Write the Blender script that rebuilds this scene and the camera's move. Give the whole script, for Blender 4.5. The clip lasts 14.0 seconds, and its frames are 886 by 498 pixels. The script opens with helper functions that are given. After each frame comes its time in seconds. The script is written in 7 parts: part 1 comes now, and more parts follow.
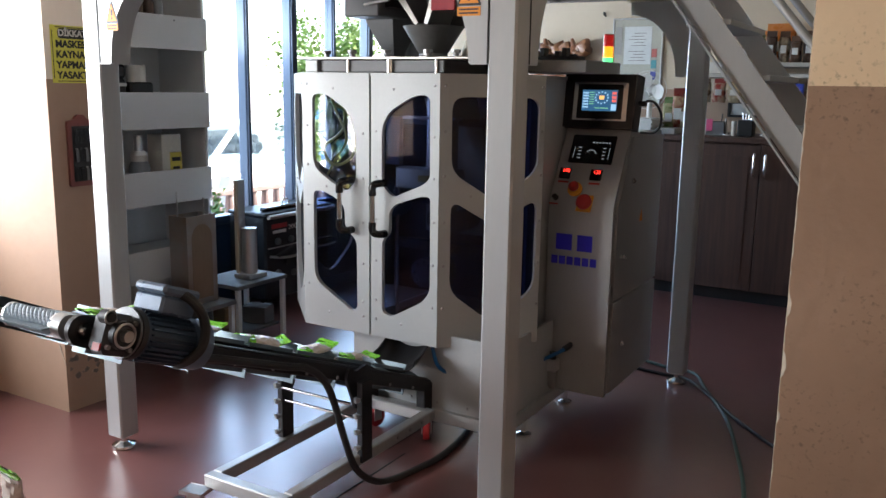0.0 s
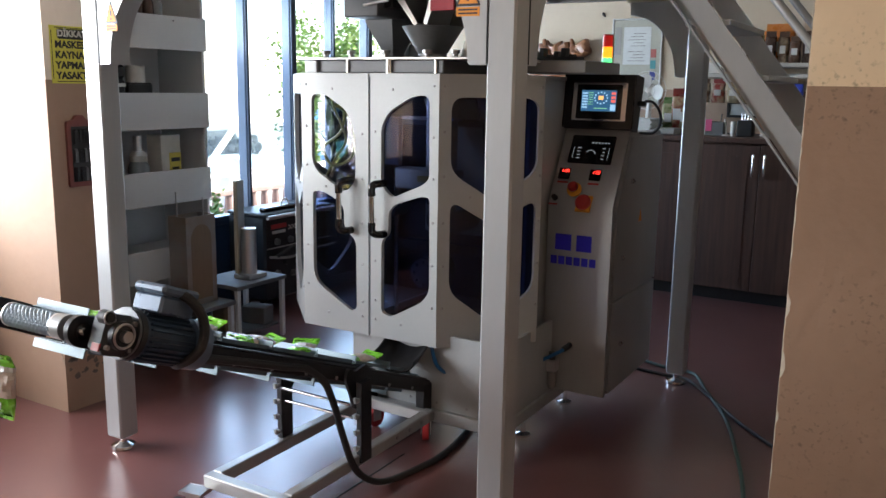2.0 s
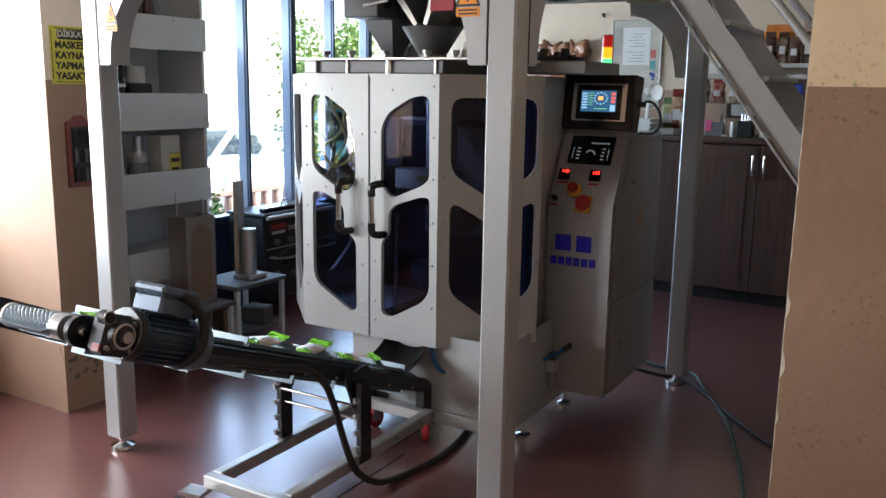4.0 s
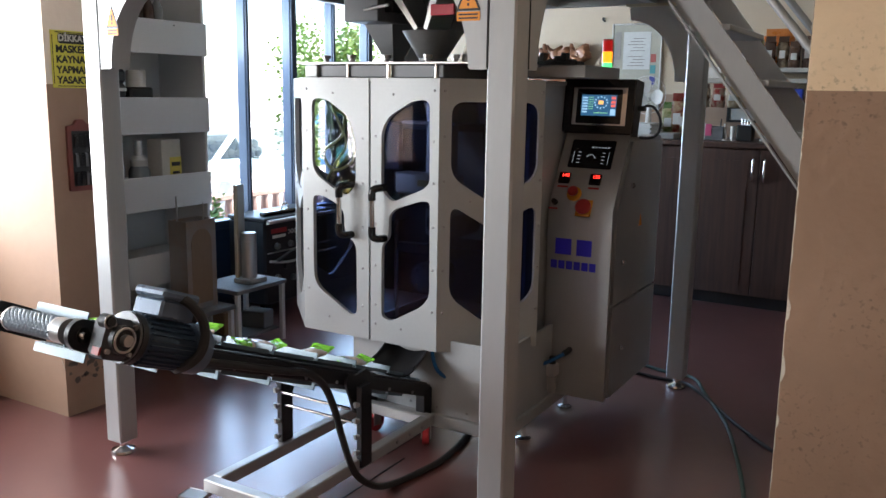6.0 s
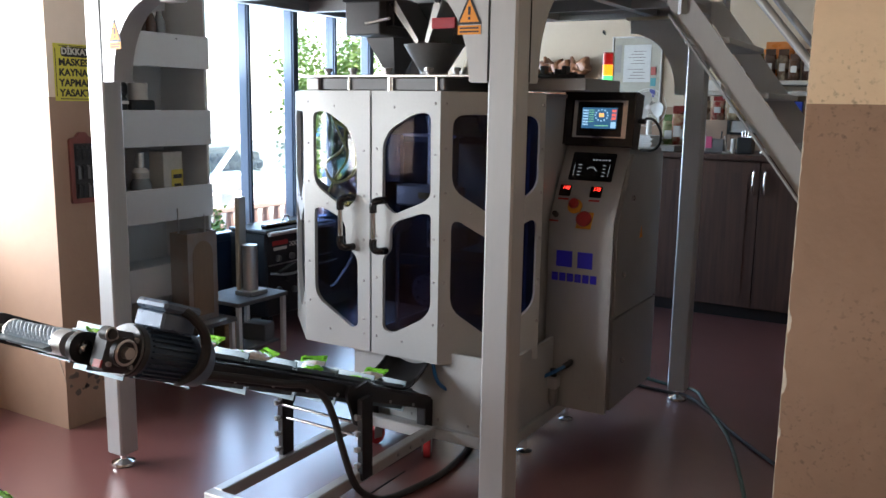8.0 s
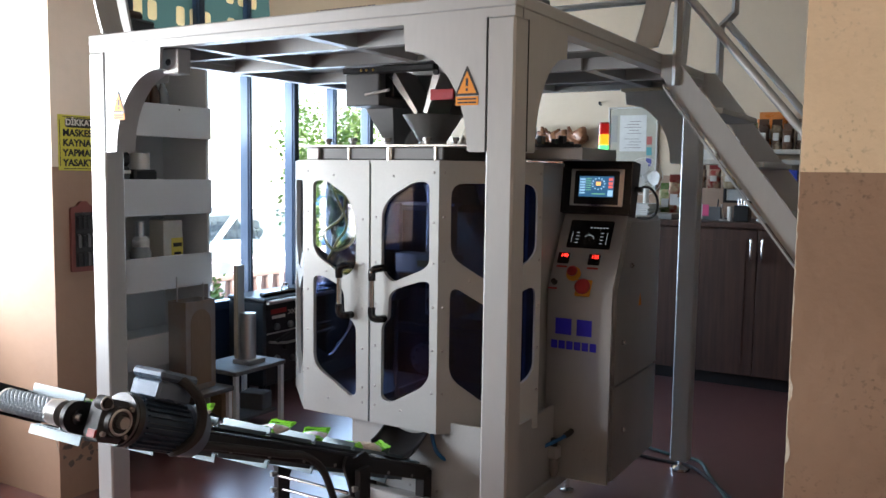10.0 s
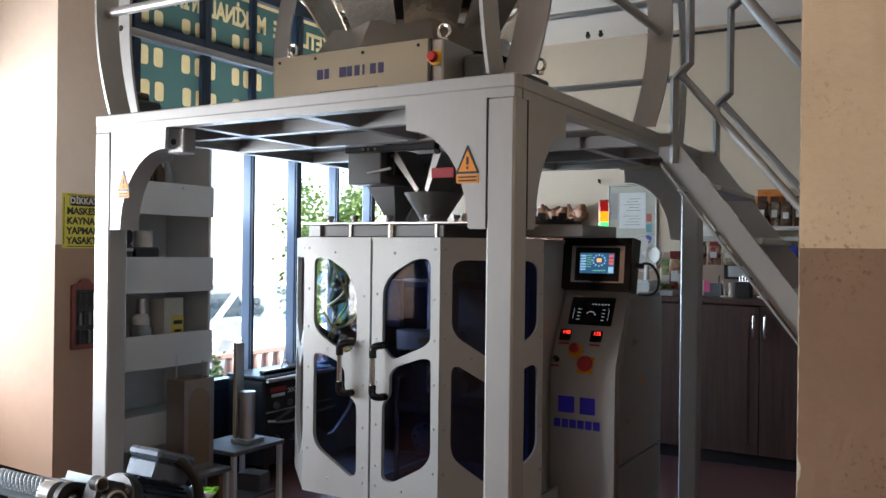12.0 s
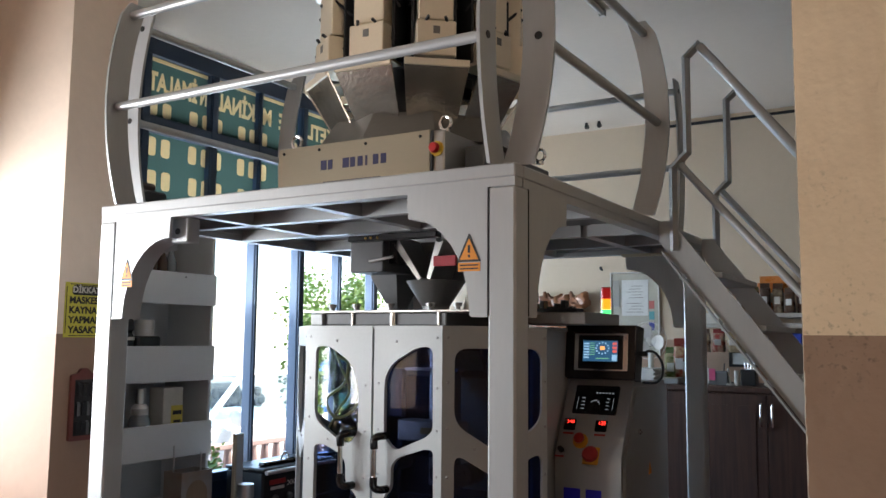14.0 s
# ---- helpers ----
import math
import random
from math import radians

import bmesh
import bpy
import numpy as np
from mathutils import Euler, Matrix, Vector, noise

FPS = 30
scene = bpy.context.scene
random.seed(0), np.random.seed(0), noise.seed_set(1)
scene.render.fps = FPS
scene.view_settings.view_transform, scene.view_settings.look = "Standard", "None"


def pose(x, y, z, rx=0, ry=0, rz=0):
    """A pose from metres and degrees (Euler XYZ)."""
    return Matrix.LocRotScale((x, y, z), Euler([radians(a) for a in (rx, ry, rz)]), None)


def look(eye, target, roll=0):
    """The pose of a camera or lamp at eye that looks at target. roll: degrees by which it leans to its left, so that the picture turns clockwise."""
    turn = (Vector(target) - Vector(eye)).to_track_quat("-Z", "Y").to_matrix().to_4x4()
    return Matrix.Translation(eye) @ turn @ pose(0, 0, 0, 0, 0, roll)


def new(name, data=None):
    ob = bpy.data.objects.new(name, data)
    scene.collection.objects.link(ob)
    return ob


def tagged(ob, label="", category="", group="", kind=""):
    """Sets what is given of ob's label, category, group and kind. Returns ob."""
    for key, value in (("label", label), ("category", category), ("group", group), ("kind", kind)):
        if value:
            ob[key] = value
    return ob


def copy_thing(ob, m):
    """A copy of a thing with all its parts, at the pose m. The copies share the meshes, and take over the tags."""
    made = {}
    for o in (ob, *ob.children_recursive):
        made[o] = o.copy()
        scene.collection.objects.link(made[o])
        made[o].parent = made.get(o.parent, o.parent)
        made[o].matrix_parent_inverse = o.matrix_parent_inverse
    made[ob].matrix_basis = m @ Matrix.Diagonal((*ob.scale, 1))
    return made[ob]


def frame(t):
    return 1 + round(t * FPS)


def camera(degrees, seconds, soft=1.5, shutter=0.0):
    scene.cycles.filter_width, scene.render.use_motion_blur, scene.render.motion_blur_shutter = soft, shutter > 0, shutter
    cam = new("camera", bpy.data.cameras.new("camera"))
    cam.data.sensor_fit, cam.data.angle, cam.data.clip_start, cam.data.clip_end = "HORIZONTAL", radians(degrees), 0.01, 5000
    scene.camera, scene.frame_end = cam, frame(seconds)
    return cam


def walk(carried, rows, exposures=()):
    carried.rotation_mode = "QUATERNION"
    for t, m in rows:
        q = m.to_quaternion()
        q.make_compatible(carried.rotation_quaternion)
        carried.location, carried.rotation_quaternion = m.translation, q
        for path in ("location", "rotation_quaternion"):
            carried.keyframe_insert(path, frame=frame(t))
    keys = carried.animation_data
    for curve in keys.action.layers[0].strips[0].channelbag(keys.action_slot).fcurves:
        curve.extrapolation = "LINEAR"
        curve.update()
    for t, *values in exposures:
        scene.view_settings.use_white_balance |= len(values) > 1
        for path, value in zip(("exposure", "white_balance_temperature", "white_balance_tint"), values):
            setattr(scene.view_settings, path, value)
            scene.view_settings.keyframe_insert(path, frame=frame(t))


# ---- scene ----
# camera: held by hand on one spot, tilting up
cam = camera(54.95, 14.0)


def aim(yaw, pitch, roll, eye):
    a, b = radians(yaw), radians(pitch)
    return look(eye, Vector(eye) + Vector((-math.sin(a) * math.cos(b), math.cos(a) * math.cos(b), math.sin(b))), roll)


PATH = [
    (0.0, aim(30.510, -10.837, 0.911, (0.001, -0.000, 1.350))),
    (0.5, aim(30.511, -10.837, 0.911, (0.001, -0.001, 1.350))),
    (1.0, aim(30.506, -10.859, 0.907, (0.002, -0.001, 1.350))),
    (1.5, aim(30.492, -10.818, 0.898, (0.002, -0.001, 1.350))),
    (2.0, aim(30.479, -10.814, 0.899, (0.002, -0.000, 1.350))),
    (2.5, aim(30.470, -10.781, 0.903, (0.002, -0.001, 1.350))),
    (3.0, aim(30.464, -10.791, 0.899, (0.002, -0.001, 1.350))),
    (5.5, aim(30.444, -10.632, 0.942, (0.001, -0.000, 1.349))),
    (6.0, aim(30.478, -10.500, 0.913, (0.002, -0.002, 1.349))),
    (6.5, aim(30.495, -10.388, 0.917, (0.002, -0.002, 1.350))),
    (7.0, aim(30.517, -10.273, 0.917, (0.003, -0.002, 1.350))),
    (7.5, aim(30.535, -10.171, 0.913, (0.003, -0.004, 1.351))),
    (10.0, aim(30.573, -5.120, 0.804, (0.007, -0.007, 1.350))),
    (10.5, aim(30.592, -3.886, 0.790, (0.007, -0.009, 1.350))),
    (11.0, aim(30.639, -2.708, 0.771, (0.007, -0.007, 1.349))),
    (11.5, aim(30.684, -1.417, 0.739, (0.008, -0.007, 1.348))),
    (12.0, aim(30.722, 0.059, 0.690, (0.008, -0.008, 1.349))),
    (12.5, aim(30.774, 1.659, 0.644, (0.008, -0.009, 1.349))),
    (13.0, aim(30.839, 3.092, 0.603, (0.009, -0.009, 1.350))),
    (13.5, aim(30.907, 4.531, 0.564, (0.011, -0.009, 1.350))),
    (14.0, aim(30.957, 5.948, 0.523, (0.011, -0.009, 1.350))),
]
walk(cam, PATH, exposures=[(0, 2.40), (7.5, 2.42), (10, 2.48), (11, 2.36), (11.5, 2.24), (12.5, 2.12), (14, 2.1)])

# ---- light ----
world = bpy.data.worlds.new("sky")
scene.world = world
world.use_nodes = True
wn, wl = world.node_tree.nodes, world.node_tree.links
sky = wn.new("ShaderNodeTexSky")
sky.sky_type = "NISHITA"
sky.sun_disc = False
sky.dust_density = 0.4
sky.ozone_density = 2.5
sky.sun_elevation = radians(55)
sky.sun_rotation = radians(35)
wl.new(sky.outputs[0], wn["Background"].inputs[0])
wn["Background"].inputs[1].default_value = 0.15

sun = new("sun", bpy.data.lights.new("sun", "SUN"))
sun.data.energy = 5.0
sun.data.angle = radians(0.5)
sun.data.color = (1.0, 0.95, 0.86)
sun.matrix_world = look((8, 11.5, 20), (0, 0, 0))


def window_light(name, place, target, w, h, watts, colour=(0.93, 0.97, 1.0)):
    lamp = new(name, bpy.data.lights.new(name, "AREA"))
    lamp.data.shape, lamp.data.size, lamp.data.size_y = "RECTANGLE", w, h
    lamp.data.energy, lamp.data.color = watts, colour
    lamp.matrix_world = look(place, target)
    return lamp


# daylight in two window openings; between them a lamp added to light the banner
window_light("daylight_window", (-3.95, 4.60, 1.27), (0, 4.40, 1.05), 3.0, 1.36, 15, (0.50, 0.72, 1.0))
window_light("daylight_upper", (-4.35, 4.3, 1.75), (-3.7, 4.3, 2.6), 2.8, 0.7, 24, (0.80, 0.90, 1.0))
window_light("daylight_front", (-4.05, 0.75, 1.30), (0, 0.75, 1.15), 2.4, 0.95, 37, (0.96, 0.97, 1.0))


# ---- helpers of the scene ----
WORLD = {}


def thing(name, place, label, category, group="", kind=""):
    ob = new(name)
    ob.empty_display_size = 0.05
    ob.location = place
    WORLD[ob] = Vector(place)
    return tagged(ob, label, category, group, kind)


def finish(name, bm, material, smooth=30):
    me = bpy.data.meshes.new(name)
    bmesh.ops.recalc_face_normals(bm, faces=bm.faces)
    bm.to_mesh(me)
    bm.free()
    me.materials.append(material)
    if smooth:
        me.polygons.foreach_set("use_smooth", [True] * len(me.polygons))
        me.set_sharp_from_angle(angle=radians(smooth))
    return me


def part(name, bm, material, parent=None, label="", smooth=30):
    """A mesh in world coordinates, laid under its parent."""
    base = WORLD[parent] if parent else Vector((0, 0, 0))
    bm.transform(Matrix.Translation(-base))
    ob = new(name, finish(name, bm, material, smooth))
    if parent:
        ob.parent = parent
    WORLD[ob] = base
    return tagged(ob, label) if label else ob


def single(name, bm, material, label, category, group="", kind="", smooth=30):
    """A thing of one mesh, with its origin at its base."""
    vs = [v.co for v in bm.verts]
    base = Vector([(min(v[i] for v in vs) + max(v[i] for v in vs)) / 2 for i in (0, 1)] + [min(v.z for v in vs)])
    bm.transform(Matrix.Translation(-base))
    ob = new(name, finish(name, bm, material, smooth))
    ob.location = base
    WORLD[ob] = base
    return tagged(ob, label, category, group, kind)


def mesh():
    return bmesh.new()


def box(bm, x0, x1, y0, y1, z0, z1, bevel=0.0, m=None, seg=1):
    made = bmesh.ops.create_cube(bm, size=1.0)["verts"]
    for v in made:
        v.co = Vector((x0 + (v.co.x + 0.5) * (x1 - x0), y0 + (v.co.y + 0.5) * (y1 - y0), z0 + (v.co.z + 0.5) * (z1 - z0)))
    if m is not None:
        for v in made:
            v.co = m @ v.co
    if bevel:
        edges = list({e for v in made for e in v.link_edges})
        bmesh.ops.bevel(bm, geom=edges, offset=bevel, segments=seg, affect="EDGES", profile=0.5)
    return bm


def rod(bm, a, b, r0, r1=None, n=16, caps=True):
    a, b = Vector(a), Vector(b)
    turn = (b - a).to_track_quat("Z", "Y").to_matrix().to_4x4()
    bmesh.ops.create_cone(bm, cap_ends=caps, cap_tris=False, segments=n, radius1=r0, radius2=r0 if r1 is None else r1,
                          depth=(b - a).length, matrix=Matrix.Translation((a + b) / 2) @ turn)
    return bm


def ball(bm, c, r, squash=(1, 1, 1), n=12):
    bmesh.ops.create_uvsphere(bm, u_segments=n, v_segments=max(6, n // 2), radius=r,
                              matrix=Matrix.Translation(c) @ Matrix.Diagonal((*squash, 1)))
    return bm


def prism(bm, outline, a, b, axis="y", holes=()):
    """A plate: a closed outline of 2D points, pushed from a to b along the axis."""
    def lift(p, d):
        return {"x": (d, p[0], p[1]), "y": (p[0], d, p[1]), "z": (p[0], p[1], d)}[axis]
    edges = []
    for ring in (outline, *holes):
        vs = [bm.verts.new(lift(p, a)) for p in ring]
        edges += [bm.edges.new((vs[i], vs[(i + 1) % len(vs)])) for i in range(len(vs))]
    faces = [g for g in bmesh.ops.triangle_fill(bm, use_beauty=True, use_dissolve=True, edges=edges)["geom"] if isinstance(g, bmesh.types.BMFace)]
    made = bmesh.ops.extrude_face_region(bm, geom=faces)["geom"]
    shift = Vector(lift((0, 0), b)) - Vector(lift((0, 0), a))
    bmesh.ops.translate(bm, vec=shift, verts=[g for g in made if isinstance(g, bmesh.types.BMVert)])
    return bm


def sweep(bm, pts, r, n=10, fine=6):
    """A round bar or cable through the points, smoothly."""
    pts = [Vector(p) for p in pts]
    path = []
    for i in range(len(pts) - 1):
        p0, p1, p2, p3 = pts[max(i - 1, 0)], pts[i], pts[i + 1], pts[min(i + 2, len(pts) - 1)]
        for k in range(fine):
            t = k / fine
            path.append(0.5 * ((2 * p1) + (p2 - p0) * t + (2 * p0 - 5 * p1 + 4 * p2 - p3) * t * t + (3 * p1 - p0 - 3 * p2 + p3) * t ** 3))
    path.append(pts[-1])
    rings, up = [], Vector((0, 0, 1))
    for i, p in enumerate(path):
        d = (path[min(i + 1, len(path) - 1)] - path[max(i - 1, 0)]).normalized()
        side = d.cross(up)
        if side.length < 1e-3:
            side = d.cross(Vector((0, 1, 0)))
        side.normalize()
        top = side.cross(d)
        up = top
        rings.append([bm.verts.new(p + r * (math.cos(2 * math.pi * k / n) * side + math.sin(2 * math.pi * k / n) * top)) for k in range(n)])
    for a, b in zip(rings, rings[1:]):
        for k in range(n):
            bm.faces.new((a[k], a[(k + 1) % n], b[(k + 1) % n], b[k]))
    bm.faces.new(rings[0][::-1])
    bm.faces.new(rings[-1])
    return bm


def lathe(bm, profile, centre, n=24, m=None):
    """Turn (radius, height) pairs about the vertical through centre."""
    rings = []
    for r, z in profile:
        ring = []
        for k in range(n):
            a = 2 * math.pi * k / n
            co = Vector((r * math.cos(a), r * math.sin(a), z))
            co = m @ co if m is not None else co + Vector(centre)
            ring.append(bm.verts.new(co))
        rings.append(ring)
    for a, b in zip(rings, rings[1:]):
        for k in range(n):
            bm.faces.new((a[k], a[(k + 1) % n], b[(k + 1) % n], b[k]))
    if profile[0][0] > 1e-4:
        bm.faces.new(rings[0][::-1])
    if profile[-1][0] > 1e-4:
        bm.faces.new(rings[-1])
    bmesh.ops.remove_doubles(bm, verts=bm.verts, dist=1e-5)
    return bm


def rounded(x0, x1, y0, y1, r, n=4):
    pts = []
    for cx, cy, a0 in ((x1 - r, y1 - r, 0), (x0 + r, y1 - r, 90), (x0 + r, y0 + r, 180), (x1 - r, y0 + r, 270)):
        for k in range(n + 1):
            a = radians(a0 + 90 * k / n)
            pts.append((cx + r * math.cos(a), cy + r * math.sin(a)))
    return pts


def soft_polygon(pts, r, n=4):
    """An outline with its corners rounded."""
    out = []
    for i, p in enumerate(pts):
        p, a, b = Vector(p), Vector(pts[i - 1]), Vector(pts[(i + 1) % len(pts)])
        rr = min(r, (a - p).length * 0.45, (b - p).length * 0.45)
        s, e = p + (a - p).normalized() * rr, p + (b - p).normalized() * rr
        for k in range(n + 1):
            t = k / n
            out.append(tuple((1 - t) ** 2 * s + 2 * t * (1 - t) * p + t * t * e))
    return out


# ---- materials ----
def nodes_of(name):
    m = bpy.data.materials.new(name)
    m.use_nodes = True
    t = m.node_tree
    return m, t.nodes, t.links, t.nodes["Principled BSDF"]


def surface(name, colour, rough=0.5, metal=0.0, vary=0.12, scale=6.0, fine=60.0, bump=0.05, stretch=(1, 1, 1), second=None, amount=0.5,
            rough_vary=0.1, coat=0.0, random_vary=0.0):
    """A paint, plaster, plastic or metal: two scales of noise in tone, one in relief."""
    m, n, l, b = nodes_of(name)
    tc = n.new("ShaderNodeTexCoord")
    mp = n.new("ShaderNodeMapping")
    mp.inputs["Scale"].default_value = stretch
    l.new(tc.outputs["Object"], mp.inputs[0])
    big, small = n.new("ShaderNodeTexNoise"), n.new("ShaderNodeTexNoise")
    big.inputs["Scale"].default_value, big.inputs["Detail"].default_value = scale, 5
    small.inputs["Scale"].default_value, small.inputs["Detail"].default_value = fine, 4
    for t in (big, small):
        l.new(mp.outputs[0], t.inputs["Vector"])
    mix = n.new("ShaderNodeMix")
    mix.data_type = "RGBA"
    other = second or tuple(c * (1 - 2 * vary) for c in colour)
    mix.inputs["A"].default_value, mix.inputs["B"].default_value = (*colour, 1), (*other, 1)
    ramp = n.new("ShaderNodeMapRange")
    ramp.inputs["From Min"].default_value, ramp.inputs["From Max"].default_value = 0.38, 0.72
    ramp.inputs["To Max"].default_value = amount
    l.new(big.outputs["Fac"], ramp.inputs["Value"])
    l.new(ramp.outputs[0], mix.inputs["Factor"])
    grain = n.new("ShaderNodeMix")
    grain.data_type, grain.blend_type = "RGBA", "MULTIPLY"
    grain.inputs["Factor"].default_value = 1.0
    l.new(mix.outputs["Result"], grain.inputs["A"])
    g = n.new("ShaderNodeMapRange")
    g.inputs["To Min"].default_value, g.inputs["To Max"].default_value = 1 - vary, 1 + vary * 0.6
    l.new(small.outputs["Fac"], g.inputs["Value"])
    l.new(g.outputs[0], grain.inputs["B"])
    out = grain.outputs["Result"]
    if random_vary:
        info = n.new("ShaderNodeObjectInfo")
        rr = n.new("ShaderNodeMapRange")
        rr.inputs["To Min"].default_value, rr.inputs["To Max"].default_value = 1 - random_vary, 1 + random_vary
        l.new(info.outputs["Random"], rr.inputs["Value"])
        mul = n.new("ShaderNodeMix")
        mul.data_type, mul.blend_type = "RGBA", "MULTIPLY"
        mul.inputs["Factor"].default_value = 1.0
        l.new(out, mul.inputs["A"])
        l.new(rr.outputs[0], mul.inputs["B"])
        out = mul.outputs["Result"]
    l.new(out, b.inputs["Base Color"])
    r = n.new("ShaderNodeMapRange")
    r.inputs["To Min"].default_value, r.inputs["To Max"].default_value = max(0.02, rough - rough_vary), min(1, rough + rough_vary)
    l.new(big.outputs["Fac"], r.inputs["Value"])
    l.new(r.outputs[0], b.inputs["Roughness"])
    b.inputs["Metallic"].default_value = metal
    b.inputs["Coat Weight"].default_value = coat
    if bump:
        bp = n.new("ShaderNodeBump")
        bp.inputs["Strength"].default_value, bp.inputs["Distance"].default_value = bump, 0.01
        l.new(small.outputs["Fac"], bp.inputs["Height"])
        l.new(bp.outputs[0], b.inputs["Normal"])
    return m


def glow(name, colour, strength, base=(0.02, 0.02, 0.02)):
    m, n, l, b = nodes_of(name)
    b.inputs["Base Color"].default_value = (*base, 1)
    b.inputs["Emission Color"].default_value = (*colour, 1)
    b.inputs["Emission Strength"].default_value = strength
    b.inputs["Roughness"].default_value = 0.3
    return m


def glass(name, colour=(1, 1, 1), thin=0.0, rough=0.0):
    """A pane: clear with a mirror's share by its angle."""
    m, n, l, b = nodes_of(name)
    n.remove(b)
    tr, gl, fr, mx = n.new("ShaderNodeBsdfTransparent"), n.new("ShaderNodeBsdfGlossy"), n.new("ShaderNodeLayerWeight"), n.new("ShaderNodeMixShader")
    tr.inputs[0].default_value = (*colour, 1)
    gl.inputs["Roughness"].default_value = rough
    fr.inputs[0].default_value = 0.5
    up, sc = n.new("ShaderNodeMath"), n.new("ShaderNodeMath")
    up.operation, up.inputs[1].default_value = "POWER", 4.0
    sc.operation, sc.inputs[1].default_value, sc.inputs[2].default_value = "MULTIPLY_ADD", 0.6, 0.022 + thin
    l.new(fr.outputs["Facing"], up.inputs[0])
    l.new(up.outputs[0], sc.inputs[0])
    l.new(sc.outputs[0], mx.inputs[0])
    l.new(tr.outputs[0], mx.inputs[1])
    l.new(gl.outputs[0], mx.inputs[2])
    l.new(mx.outputs[0], n["Material Output"].inputs[0])
    return m


PAINT_GREY = surface("light_grey_machine_paint", (0.40, 0.415, 0.415), 0.40, 0.1, 0.05, 3, 90, 0.03)
PLATFORM_GREY = surface("grey_enamelled_steel", (0.42, 0.435, 0.44), 0.40, 0.40, 0.06, 2.5, 80, 0.03, stretch=(1, 1, 0.2))
DARK_GREY = surface("dark_grey_paint", (0.13, 0.135, 0.14), 0.45, 0.1, 0.08, 3, 70, 0.03)
STAINLESS = surface("brushed_stainless_steel", (0.52, 0.50, 0.47), 0.32, 1.0, 0.06, 2, 120, 0.04, stretch=(0.15, 1, 1))
CHROME = surface("polished_chrome", (0.75, 0.75, 0.74), 0.12, 1.0, 0.03, 4, 60, 0.0)
CAB_STEEL = surface("dull_grey_cabinet_steel", (0.34, 0.345, 0.34), 0.36, 0.45, 0.06, 2, 110, 0.03, stretch=(1, 1, 0.15))
BLACK = surface("black_plastic", (0.014, 0.014, 0.015), 0.42, 0.0, 0.15, 6, 90, 0.05)
BLACK_GLOSS = surface("glossy_black_plastic", (0.008, 0.008, 0.009), 0.15, 0.0, 0.1, 6, 60, 0.0)
BLACK_STEEL = surface("black_painted_steel", (0.02, 0.021, 0.024), 0.4, 0.3, 0.15, 5, 70, 0.05)
RUBBER = surface("black_rubber", (0.018, 0.018, 0.018), 0.62, 0.0, 0.15, 5, 90, 0.08)
MOTOR_BLUE = surface("dark_blue_grey_motor_paint", (0.034, 0.060, 0.098), 0.36, 0.1, 0.12, 8, 70, 0.06)
BELT_BLUE = surface("pale_blue_conveyor_plate", (0.13, 0.185, 0.215), 0.32, 0.2, 0.1, 7, 60, 0.04, random_vary=0.15)
ALUMINIUM = surface("worn_aluminium", (0.6, 0.6, 0.59), 0.35, 1.0, 0.08, 6, 80, 0.05)
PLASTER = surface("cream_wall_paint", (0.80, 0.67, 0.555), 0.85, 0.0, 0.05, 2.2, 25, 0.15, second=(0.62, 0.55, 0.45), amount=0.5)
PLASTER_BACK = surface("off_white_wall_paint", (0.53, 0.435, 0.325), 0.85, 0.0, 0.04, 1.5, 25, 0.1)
DADO = surface("brown_wall_paint", (0.335, 0.222, 0.155), 0.7, 0.0, 0.06, 2.4, 25, 0.15, second=(0.28, 0.185, 0.13), amount=0.6)
CEILING = surface("white_ceiling_paint", (0.62, 0.55, 0.47), 0.9, 0.0, 0.04, 1.2, 20, 0.05)
WINDOW_BLUE = surface("dark_blue_aluminium", (0.018, 0.038, 0.075), 0.35, 0.2, 0.08, 3, 70, 0.02)
WOOD_DARK = surface("dark_brown_laminate", (0.078, 0.037, 0.026), 0.45, 0.0, 0.2, 3, 30, 0.05, stretch=(14, 14, 0.7), second=(0.036, 0.017, 0.012), amount=0.9)
SHELF_WHITE = surface("white_melamine", (0.62, 0.63, 0.63), 0.45, 0.0, 0.03, 2, 50, 0.02)
PANE = glass("clear_window_glass")
NAVY = glass("dark_navy_acrylic", (0.24, 0.29, 0.47), 0.0)
SMOKED = glass("smoked_blue_acrylic", (0.40, 0.45, 0.60), 0.010)
WRAP = glass("olive_packing_film", (0.22, 0.25, 0.09), 0.20, 0.05)


